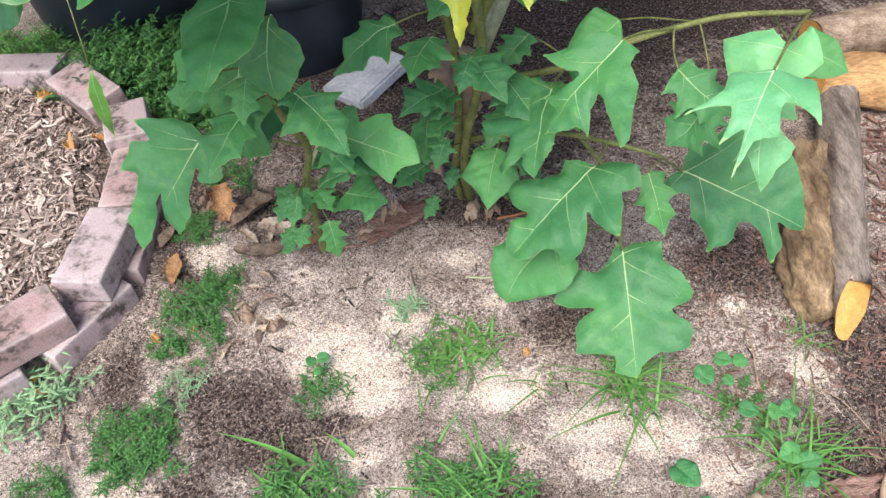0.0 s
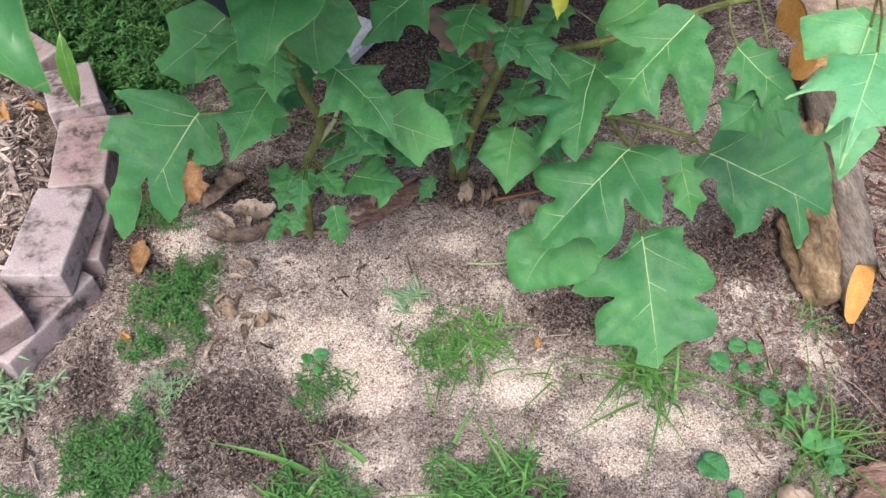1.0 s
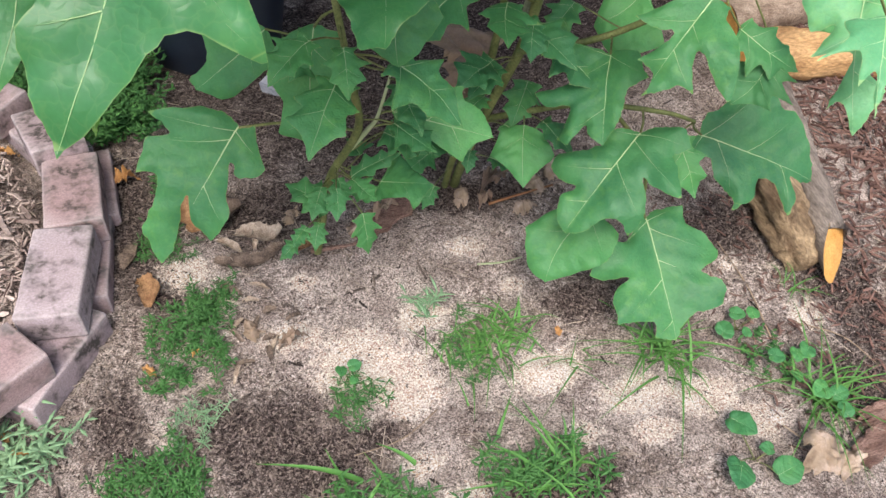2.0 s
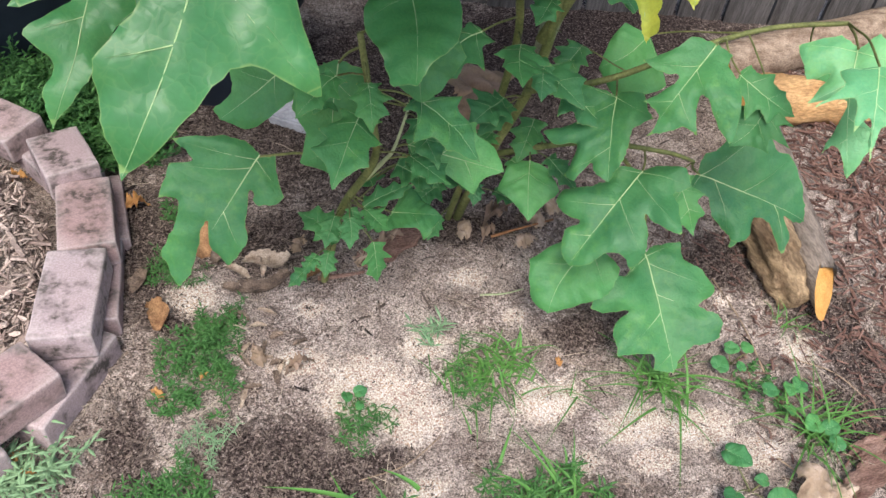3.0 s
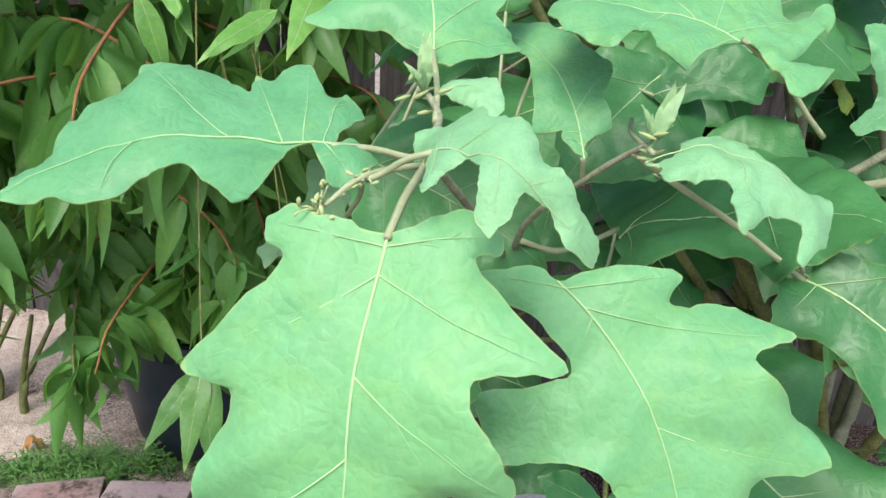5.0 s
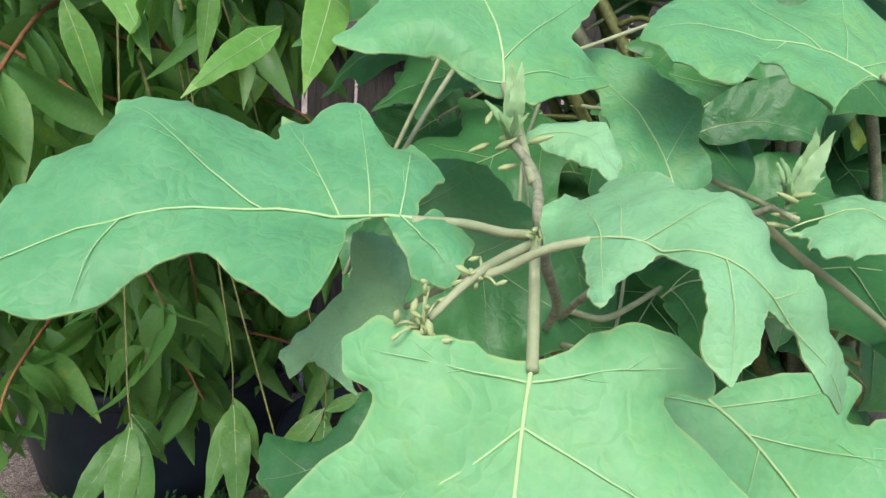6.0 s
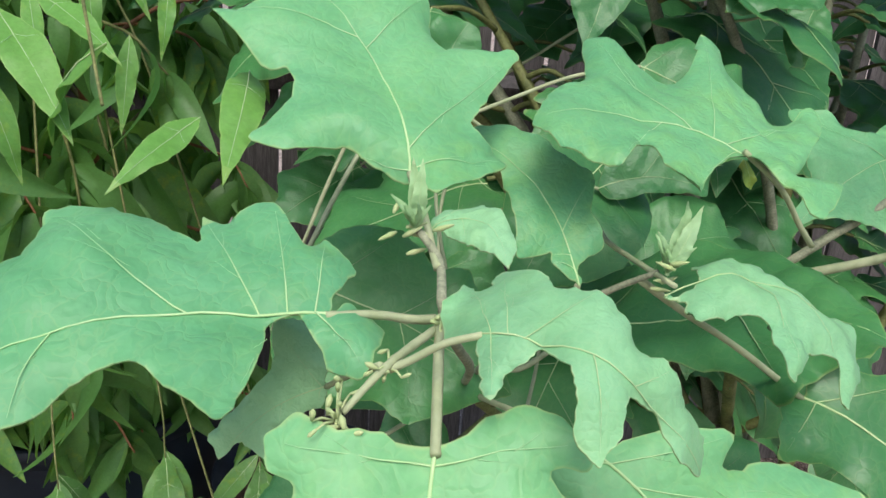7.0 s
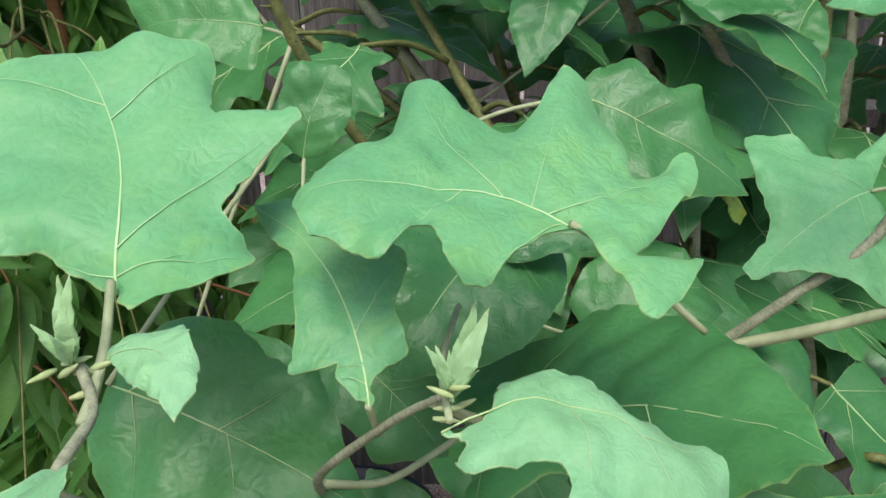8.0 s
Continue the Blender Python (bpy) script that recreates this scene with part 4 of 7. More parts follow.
grow(shrub, 'young', (-0.373, 0.639, 1.327), (-0.311, 0.591, 1.291), (0.19, -0.41, 0.89),
     [(0.11, 0.11), (0.07, 0.35), (0.28, 0.48), (0.42, 0.46), (0.63, 0.5), (0.87, 0.56), (1.02, 0.39)],
     [(0.1, 0.0), (0.12, -0.17), (0.3, -0.01), (0.43, 0.04), (0.54, -0.16), (0.66, -0.22), (0.7, 0.04), (0.86, 0.17), (0.96, -0.02)], 0.1, -0.1, 0.32, (-0.338, 0.764, 1.312))
grow(shrub, 'young', (-0.486, 0.575, 1.344), (-0.431, 0.536, 1.313), (-0.10, -0.60, 0.80),
     [(-0.1, 0.01), (-0.2, 0.14), (-0.16, 0.34), (-0.09, 0.31), (-0.06, 0.4), (0.06, 0.35), (0.16, 0.26), (0.3, 0.31), (0.4, 0.25), (0.54, 0.17), (0.67, 0.17), (0.8, 0.13), (0.97, 0.09)],
     [(0.04, -0.09), (0.11, -0.22), (0.16, -0.28), (0.17, -0.22), (0.18, -0.11), (0.21, -0.02), (0.28, -0.04), (0.38, -0.15), (0.47, -0.29), (0.58, -0.33), (0.59, -0.22), (0.57, -0.08), (0.59, -0.02), (0.67, 0.0), (0.78, -0.04), (0.85, -0.08)], 0.3, -0.1, 0, (-0.510, 0.587, 1.328))
grow(shrub, 'young', (-0.477, 0.665, 1.345), (-0.452, 0.634, 1.341), (-0.25, -0.34, 0.91),
     [(0.06, 0.37), (0.3, 0.64), (0.65, 0.52), (0.92, 0.29)],
     [(0.11, 0.09), (0.49, 0.03), (0.73, 0.05)], 0.1, -0.1, 0.32)
grow(shrub, 'pale', (-0.518, 0.644, 1.292), (-0.558, 0.649, 1.262), (-0.40, -0.83, 0.39),
     [(0.13, 0.1), (0.52, 0.05), (0.61, 0.35), (0.77, -0.01)],
     [(-0.17, -0.27), (-0.1, -0.53), (0.05, -0.62), (0.28, -0.35), (0.6, -0.27), (0.94, -0.2)], 0.05, 0.08, -0.09, (-0.512, 0.59, 1.328))
grow(shrub, 'mid', (-0.503, 0.956, 1.171), (-0.395, 0.906, 1.109), (0.14, -0.64, 0.76),
     [(-0.3, 0.36), (-0.04, 0.58), (0.5, 0.66), (0.9, 0.3)],
     [(0.09, -0.17), (0.22, -0.31), (0.52, -0.27)], 0.04, 0.08, 0.1)
grow(shrub, 'mid', (-0.261, 0.963, 1.179), (-0.263, 1.031, 1.296), (-0.29, -0.83, 0.48),
     [(0.16, 0.16), (0.45, 0.15), (0.75, 0.15)],
     [(0.02, -0.32), (0.28, -0.5), (0.58, -0.41), (0.89, -0.2)], 0.04, 0.08, -0.1)
grow(shrub, 'mid', (-0.204, 0.903, 1.218), (-0.119, 0.906, 1.249), (-0.23, -0.66, 0.71),
     [(-0.02, 0.36), (0.33, 0.6), (0.8, 0.57), (1.04, 0.35)],
     [(0.1, -0.3), (0.49, -0.39), (1.0, -0.26)], 0.04, 0.08, 0.1)
grow(shrub, 'mid', (-0.296, 0.839, 1.313), (-0.224, 0.814, 1.317), (-0.30, -0.78, 0.55),
     [(0.13, 0.3), (0.65, 0.52), (1.05, 0.3)],
     [(0.14, -0.11), (0.61, -0.04), (0.95, -0.06)], 0.04, 0.08, 0.1)
grow(shrub, 'mid', (-0.492, 0.773, 1.162), (-0.566, 0.778, 1.117), (-0.50, -0.37, 0.78),
     [(0.1, 0.35), (0.43, 0.46), (0.85, 0.35)],
     [(0.07, -0.26), (0.54, -0.07), (0.91, -0.33)], 0.04, 0.08, 0.1)
grow(shrub, 'mid', (0.054, 1.045, 1.447), (0.016, 1.008, 1.384), (-0.46, -0.62, 0.64),
     [(0.26, 0.16), (0.65, 0.22), (0.82, 0.05)],
     [(0.08, -0.34), (0.67, -0.32), (1.0, -0.16)], 0.04, 0.08, -0.09)
grow(shrub, 'mid', (-0.173, 1.096, 1.484), (-0.213, 1.036, 1.391), (-0.27, -0.75, 0.60),
     [(0.08, 0.25), (0.35, 0.35), (0.72, 0.2)],
     [(0.29, -0.17), (0.6, -0.18), (0.82, -0.08)], 0.04, 0.08, 0.07)
grow(shrub, 'mid', (-0.039, 1.017, 1.479), (-0.114, 0.969, 1.434), (-0.15, -0.54, 0.83),
     [(-0.15, 0.46), (0.48, 0.64), (0.78, 0.38)],
     [(0.19, -0.25), (0.71, -0.21), (0.99, -0.03)], 0.04, 0.08, 0.1)
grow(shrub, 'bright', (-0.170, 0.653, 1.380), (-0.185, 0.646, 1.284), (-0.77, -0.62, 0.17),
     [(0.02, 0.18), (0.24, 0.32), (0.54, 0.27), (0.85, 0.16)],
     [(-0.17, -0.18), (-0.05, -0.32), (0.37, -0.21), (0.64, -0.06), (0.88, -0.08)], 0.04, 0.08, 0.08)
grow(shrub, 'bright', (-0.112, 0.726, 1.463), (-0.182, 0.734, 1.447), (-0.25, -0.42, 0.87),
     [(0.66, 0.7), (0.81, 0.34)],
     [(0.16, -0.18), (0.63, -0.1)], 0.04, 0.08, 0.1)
grow(shrub, 'mid', (-0.413, 1.051, 1.434), (-0.506, 1.080, 1.435), (-0.26, -0.86, 0.43),
     [(0.06, 0.35), (0.37, 0.28), (0.74, 0.25)],
     [(0.19, -0.31), (0.65, -0.37), (1.11, -0.28)], 0.04, 0.08, -0.05)
grow(shrub, 'mid', (-0.399, 0.893, 1.362), (-0.375, 0.903, 1.415), (-0.20, -0.94, 0.27),
     [(0.16, 0.39), (0.6, 0.43), (0.91, 0.35)],
     [(0.15, -0.21), (0.58, -0.3), (0.93, -0.16)], 0.04, 0.08, 0.07)
grow(shrub, 'mid', (-0.204, 0.753, 1.210), (-0.074, 0.753, 1.062), (0.15, -0.98, 0.13),
     [(0.07, 0.1), (0.21, 0.23), (0.58, 0.23)],
     [(0.03, -0.08), (0.15, -0.19), (0.31, -0.06), (0.67, -0.07)], 0.04, 0.08, 0.08)
grow(shrub, 'mid', (-0.286, 0.919, 0.947), (-0.418, 0.919, 0.913), (-0.19, -0.64, 0.74),
     [(0.15, 0.36), (0.54, 0.27), (0.86, 0.24)],
     [(0.18, -0.23), (0.55, -0.27), (0.84, -0.05)], 0.04, 0.08, 0.06)
grow(shrub, 'mid', (-0.462, 0.817, 1.063), (-0.493, 0.811, 0.975), (-0.26, -0.95, 0.15),
     [(0.3, 0.15), (0.67, 0.2)],
     [(0.16, -0.23), (0.61, -0.24)], 0.04, 0.08, -0.03)
grow(shrub, 'mid', (-0.024, 0.816, 1.033), (-0.030, 0.786, 0.973), (-0.51, -0.74, 0.44),
     [(0.3, 0.32), (0.79, 0.28)],
     [(0.19, -0.21), (0.76, -0.09)], 0.04, 0.08, 0.1)
grow(shrub, 'mid', (-0.508, 0.810, 1.272), (-0.385, 0.750, 1.214), (-0.15, -0.80, 0.58),
     [(0.02, 0.16), (0.12, 0.3), (0.3, 0.36), (0.48, 0.31), (0.62, 0.34), (0.8, 0.18)],
     [(0.02, -0.14), (0.14, -0.28), (0.34, -0.35), (0.5, -0.29), (0.66, -0.3), (0.83, -0.15)], 0.05, 0.05, 0.03, (-0.383, 0.973, 1.402))
grow(shrub, 'mid', (-0.275, 0.865, 1.328), (-0.365, 0.805, 1.258), (-0.20, -0.80, 0.56),
     [(0.0, 0.2), (0.15, 0.36), (0.38, 0.4), (0.62, 0.36), (0.82, 0.2)],
     [(0.02, -0.18), (0.16, -0.36), (0.42, -0.42), (0.66, -0.32), (0.84, -0.18)], 0.04, 0.06, -0.04)
grow(shrub, 'mid', (-0.385, 0.905, 1.235), (-0.325, 0.850, 1.175), (-0.20, -0.80, 0.56),
     [(0.02, 0.2), (0.2, 0.4), (0.42, 0.34), (0.66, 0.38), (0.84, 0.2)],
     [(0.02, -0.2), (0.2, -0.38), (0.46, -0.3), (0.7, -0.34), (0.86, -0.16)], 0.04, 0.06, 0.04)
grow(shrub, 'mid', (-0.200, 0.960, 1.385), (-0.090, 0.905, 1.315), (-0.25, -0.78, 0.58),
     [(0.02, 0.18), (0.16, 0.34), (0.36, 0.26), (0.52, 0.38), (0.7, 0.2)],
     [(0.02, -0.18), (0.18, -0.36), (0.4, -0.28), (0.56, -0.36), (0.76, -0.18)], 0.04, 0.06, 0.04)
grow(shrub, 'yellow', (-0.058, 1.000, 1.316), (-0.040, 0.985, 1.268), (-0.25, -0.85, 0.45),
     [(0.2, 0.16), (0.5, 0.12), (0.8, 0.14)],
     [(0.25, -0.14), (0.55, -0.1), (0.85, -0.12)], 0.04, 0.4, 0.05)
grow(shrub, 'yellow', (0.158, 0.931, 0.866), (0.104, 0.822, 0.772), (-0.42, -0.47, 0.78),
     [(0.2, 0.10), (0.44, 0.03), (0.72, 0.06), (0.94, 0.05)],
     [(0.32, -0.14), (0.72, -0.20), (0.75, -0.12), (0.88, -0.06)], 0.04, 0.5, -0.08)
grow(shrub, 'yellow', (0.194, 0.959, 0.864), (0.182, 0.864, 0.783), (-0.54, -0.50, 0.68),
     [(0.38, 0.14), (0.51, 0.16), (0.75, 0.10), (0.92, 0.05)],
     [(0.26, -0.14), (0.54, -0.03), (0.82, -0.07)], 0.04, 0.5, 0.07)
grow(low_plant, 'deep', (-0.296, 1.065, 0.481), (-0.432, 0.990, 0.316), (-0.24, -0.79, 0.56),
     [(-0.05, 0.08), (0.03, 0.13), (0.14, 0.26), (0.21, 0.25), (0.26, 0.15), (0.22, 0.06), (0.44, 0.19), (0.56, 0.23), (0.69, 0.19), (0.66, 0.05), (0.52, -0.05), (0.59, -0.06), (0.82, 0.01), (0.95, 0.02)],
     [(-0.03, -0.09), (0.02, -0.25), (0.2, -0.5), (0.24, -0.32), (0.34, -0.43), (0.54, -0.37), (0.5, -0.28), (0.62, -0.21), (0.85, -0.2), (0.91, -0.12)], 0.04, 0.06, 0)
grow(low_plant, 'deep', (-0.090, 1.038, 0.497), (0.042, 0.977, 0.477), (-0.25, -0.76, 0.60),
     [(-0.02, 0.13), (0.08, 0.29), (0.18, 0.33), (0.28, 0.2), (0.43, 0.32), (0.59, 0.38), (0.66, 0.26), (0.83, 0.21)],
     [(0.1, -0.11), (0.17, -0.26), (0.36, -0.14), (0.5, -0.2), (0.77, -0.29), (0.82, -0.12)], 0.04, 0.06, 0)
grow(low_plant, 'deep', (-0.130, 1.048, 0.298), (-0.124, 1.035, 0.216), (0.14, -0.98, 0.17),
     [(0.0, 0.1), (0.06, 0.25), (0.2, 0.16), (0.4, 0.33), (0.47, 0.18), (0.68, 0.24), (0.76, 0.12)],
     [(0.02, -0.09), (0.08, -0.23), (0.22, -0.16), (0.42, -0.31), (0.49, -0.17), (0.7, -0.22), (0.78, -0.11)], 0.04, 0.08, 0.01)
grow(low_plant, 'deep', (-0.096, 1.074, 0.336), (-0.024, 1.034, 0.352), (-0.33, -0.23, 0.92),
     [(0.22, 0.59), (0.7, 0.21)],
     [(-0.06, -0.43), (0.56, -0.34), (0.76, -0.57), (0.91, -0.26)], 0.04, 0.08, -0.03)
grow(low_plant, 'deep', (-0.171, 1.094, 0.279), (-0.237, 1.151, 0.291), (-0.07, -0.29, 0.96),
     [(0.0, 0.13), (0.06, 0.32), (0.2, 0.21), (0.4, 0.42), (0.47, 0.23), (0.68, 0.3), (0.76, 0.15)],
     [(0.02, -0.11), (0.08, -0.27), (0.22, -0.18), (0.42, -0.36), (0.49, -0.2), (0.7, -0.26), (0.78, -0.13)], 0.04, 0.08, 0.02)
grow(low_plant, 'deep', (-0.142, 1.079, 0.348), (-0.064, 1.065, 0.398), (-0.55, -0.38, 0.75),
     [(0.0, 0.08), (0.06, 0.2), (0.2, 0.13), (0.4, 0.26), (0.47, 0.14), (0.68, 0.19), (0.76, 0.09)],
     [(0.02, -0.06), (0.08, -0.15), (0.22, -0.1), (0.42, -0.2), (0.49, -0.11), (0.7, -0.14), (0.78, -0.07)], 0.04, 0.08, 0.02)
grow(low_plant, 'deep', (-0.181, 1.045, 0.614), (-0.229, 0.995, 0.593), (0.18, -0.53, 0.83),
     [(0.0, 0.13), (0.06, 0.33), (0.2, 0.22), (0.4, 0.44), (0.47, 0.24), (0.68, 0.32), (0.76, 0.16)],
     [(0.02, -0.17), (0.08, -0.42), (0.22, -0.28), (0.42, -0.56), (0.49, -0.31), (0.7, -0.4), (0.78, -0.2)], 0.04, 0.08, -0.03)
grow(low_plant, 'deep', (-0.153, 1.085, 0.559), (-0.209, 1.005, 0.487), (0.06, -0.69, 0.72),
     [(0.11, 0.21), (0.46, 0.33), (0.67, 0.15), (0.91, 0.19)],
     [(0.27, -0.27), (0.53, -0.54), (0.68, -0.29), (0.92, -0.26)], 0.04, 0.08, -0.06)
grow(low_plant, 'deep', (-0.242, 1.112, 0.597), (-0.343, 1.109, 0.516), (-0.37, -0.78, 0.50),
     [(0.06, 0.29), (0.4, 0.32), (0.8, 0.27)],
     [(0.13, -0.29), (0.54, -0.38), (0.69, -0.14), (1.0, -0.14)], 0.04, 0.08, 0.02)
grow(low_plant, 'deep', (-0.191, 1.025, 0.647), (-0.206, 0.983, 0.500), (-0.20, -0.94, 0.29),
     [(0.03, 0.19), (0.39, 0.33), (0.6, 0.17), (0.86, 0.24)],
     [(0.11, -0.25), (0.39, -0.37), (0.63, -0.25), (0.9, -0.29)], 0.04, 0.08, -0.03)
grow(low_plant, 'mid', (-0.110, 0.922, 0.765), (-0.119, 0.895, 0.664), (-0.29, -0.92, 0.27),
     [(0.2, 0.26), (0.41, 0.43), (0.81, 0.2)],
     [(0.26, -0.39), (0.62, -0.42), (0.85, -0.23)], 0.04, 0.08, -0.05)
grow(low_plant, 'mid', (0.048, 1.246, 0.353), (0.040, 1.162, 0.309), (-0.06, -0.46, 0.89),
     [(0.12, 0.35), (0.66, 0.29)],
     [(0.24, -0.3), (0.76, -0.34)], 0.04, 0.08, -0.02)
grow(low_plant, 'mid', (-0.120, 1.107, 0.365), (-0.143, 1.093, 0.414), (0.83, -0.51, 0.23),
     [(0.86, 0.45)],
     [(-0.54, -0.66)], 0.04, 0.08, 0)
grow(low_plant, 'deep', (-0.087, 1.100, 0.413), (-0.029, 1.041, 0.407), (-0.23, -0.32, 0.92),
     [(0.0, 0.1), (0.06, 0.26), (0.2, 0.18), (0.4, 0.35), (0.47, 0.19), (0.68, 0.25), (0.76, 0.13)],
     [(0.02, -0.13), (0.08, -0.33), (0.22, -0.22), (0.42, -0.44), (0.49, -0.24), (0.7, -0.32), (0.78, -0.16)], 0.04, 0.08, -0.02)
grow(shrub, 'deep', (0.314, 0.964, 0.674), (0.209, 0.908, 0.574), (-0.41, -0.54, 0.73),
     [(-0, 0.16), (0.12, 0.2), (0.23, 0.39), (0.53, 0.58), (0.67, 0.6), (0.56, 0.38), (0.46, 0.22), (0.48, 0.16), (0.59, 0.21), (0.77, 0.34), (0.76, 0.22), (0.87, 0.13)],
     [(0.07, -0.2), (0.24, -0.26), (0.51, -0.42), (0.48, -0.19), (0.43, -0.11), (0.51, -0.08), (0.77, -0.2), (0.77, -0.05), (0.86, -0)], 0.04, 0.06, 0)
grow(shrub, 'deep', (0.239, 1.051, 0.543), (0.204, 0.956, 0.453), (-0.62, -0.41, 0.67),
     [(-0.04, 0.07), (-0.01, 0.31), (0.2, 0.38), (0.29, 0.46), (0.39, 0.25), (0.53, 0.21), (0.64, 0.19), (0.77, 0.15), (0.88, 0.08)],
     [(-0.06, -0.17), (-0.19, -0.71), (0.12, -0.58), (0.13, -0.35), (0.23, -0.29), (0.37, -0.5), (0.45, -0.78), (0.61, -0.61), (0.59, -0.38), (0.93, -0.51), (1.01, -0.37), (0.79, -0.22), (0.91, -0.14)], 0.04, 0.06, 0)
grow(shrub, 'deep', (0.310, 1.020, 0.411), (0.170, 0.944, 0.294), (-0.42, -0.44, 0.79),
     [(-0.14, 0.1), (-0.21, 0.27), (-0.11, 0.39), (0.02, 0.33), (0.1, 0.42), (0.26, 0.57), (0.31, 0.47), (0.31, 0.31), (0.31, 0.24), (0.42, 0.36), (0.59, 0.44), (0.75, 0.43), (0.68, 0.28), (0.77, 0.18), (0.93, 0.12)],
     [(0.05, -0.11), (0.13, -0.21), (0.25, -0.2), (0.38, -0.25), (0.5, -0.4), (0.64, -0.42), (0.68, -0.25), (0.65, -0.15), (0.82, -0.19), (0.97, -0.08)], 0.04, 0.06, 0)
grow(shrub, 'mid', (0.372, 1.016, 0.213), (0.377, 0.833, 0.088), (-0.13, -0.56, 0.82),
     [(-0.05, 0.1), (-0.03, 0.3), (0.11, 0.3), (0.23, 0.42), (0.38, 0.49), (0.46, 0.41), (0.51, 0.31), (0.62, 0.43), (0.79, 0.41), (0.82, 0.32), (0.82, 0.18), (0.87, 0.09)],
     [(-0.06, -0.04), (0.05, -0.1), (0.16, -0.22), (0.12, -0.38), (0.21, -0.46), (0.36, -0.58), (0.42, -0.44), (0.44, -0.26), (0.53, -0.4), (0.64, -0.42), (0.78, -0.44), (0.79, -0.3), (0.82, -0.15), (0.94, -0.16)], 0.04, 0.06, 0)
grow(shrub, 'deep', (0.465, 1.068, 0.345), (0.648, 0.963, 0.296), (-0.17, -0.64, 0.75),
     [(-0.02, 0.14), (0.09, 0.28), (0.18, 0.5), (0.36, 0.62), (0.49, 0.42), (0.66, 0.43), (0.78, 0.31), (0.9, 0.15)],
     [(-0.06, -0.09), (-0.03, -0.21), (0.13, -0.15), (0.22, -0.28), (0.39, -0.37), (0.44, -0.48), (0.56, -0.32), (0.55, -0.16), (0.71, -0.17), (0.89, -0.34), (0.9, -0.2), (0.8, -0.05), (0.9, -0.05)], 0.04, 0.06, 0)
# two backlit leaves: the light through them is put in as the lit copy
grow(shrub, 'bright', (0.449, 0.825, 0.715), (0.386, 0.720, 0.651), (-0.25, -0.39, 0.89),
     [(0.03, 0.31), (0.41, 0.47), (0.29, 0.17), (0.58, 0.22), (0.67, 0.06)],
     [(0.12, -0.32), (0.33, -0.3), (0.59, -0.51), (0.43, -0.2), (0.77, -0.17), (0.58, -0.04)], 0.04, 0.08, -0.01)
grow(shrub, 'bright', (0.494, 0.906, 0.689), (0.457, 0.789, 0.562), (-0.57, -0.51, 0.64),
     [(-0.11, 0.15), (0.12, 0.27), (0.29, 0.13), (0.51, 0.18), (0.51, 0.03), (0.68, 0.18), (0.85, 0.1)],
     [(-0.11, -0.12), (-0.02, -0.42), (0.25, -0.34), (0.21, -0.18), (0.45, -0.33), (0.42, -0.05), (0.82, -0.2), (0.77, -0.1)], 0.04, 0.08, -0.04)
grow(shrub, 'round', (0.263, 1.010, 0.258), (0.164, 0.954, 0.162), (-0.41, -0.54, 0.73),
     [(0.07, 0.36), (0.4, 0.43), (0.72, 0.22)],
     [(0.19, -0.35), (0.61, -0.53), (0.96, -0.27)], 0.04, 0.08, -0.1)
grow(shrub, 'mid', (0.165, 1.138, 0.357), (0.141, 1.053, 0.295), (-0.28, -0.51, 0.81),
     [(0.15, 0.29), (0.52, 0.47), (0.75, 0.21)],
     [(0.07, -0.34), (0.51, -0.51), (0.72, -0.23)], 0.04, 0.08, -0.02)
grow(shrub, 'deep', (0.193, 1.209, 0.393), (0.146, 1.148, 0.345), (-0.23, -0.48, 0.84),
     [(0.0, 0.12), (0.06, 0.31), (0.2, 0.2), (0.4, 0.41), (0.47, 0.23), (0.68, 0.3), (0.76, 0.15)],
     [(0.02, -0.12), (0.08, -0.29), (0.22, -0.2), (0.42, -0.39), (0.49, -0.21), (0.7, -0.28), (0.78, -0.14)], 0.04, 0.08, 0.01)
grow(shrub, 'mid', (0.364, 1.194, 0.557), (0.276, 1.178, 0.509), (-0.34, -0.51, 0.79),
     [(0.33, 0.89), (0.99, 0.75), (1.08, 0.43)],
     [(0.2, -0.36), (0.59, -0.27)], 0.04, 0.08, 0.1)
grow(shrub, 'deep', (0.403, 1.046, 0.364), (0.426, 0.976, 0.283), (-0.28, -0.76, 0.58),
     [(0.0, 0.1), (0.06, 0.26), (0.2, 0.18), (0.4, 0.35), (0.47, 0.19), (0.68, 0.25), (0.76, 0.13)],
     [(0.02, -0.09), (0.08, -0.23), (0.22, -0.16), (0.42, -0.31), (0.49, -0.17), (0.7, -0.22), (0.78, -0.11)], 0.04, 0.08, 0.02)
grow(shrub, 'deep', (0.437, 0.957, 0.571), (0.387, 0.943, 0.508), (-0.61, -0.52, 0.60),
     [(0.0, 0.25), (0.06, 0.62), (0.2, 0.42), (0.4, 0.83), (0.47, 0.46), (0.68, 0.6), (0.76, 0.3)],
     [(0.02, -0.14), (0.08, -0.36), (0.22, -0.24), (0.42, -0.48), (0.49, -0.26), (0.7, -0.35), (0.78, -0.17)], 0.04, 0.08, 0.1)
grow(shrub, 'deep', (0.217, 1.145, 0.574), (0.171, 1.112, 0.536), (-0.26, -0.56, 0.79),
     [(0.0, 0.12), (0.06, 0.3), (0.2, 0.2), (0.4, 0.4), (0.47, 0.22), (0.68, 0.29), (0.76, 0.14)],
     [(0.02, -0.16), (0.08, -0.4), (0.22, -0.27), (0.42, -0.54), (0.49, -0.3), (0.7, -0.39), (0.78, -0.19)], 0.04, 0.08, -0.04)
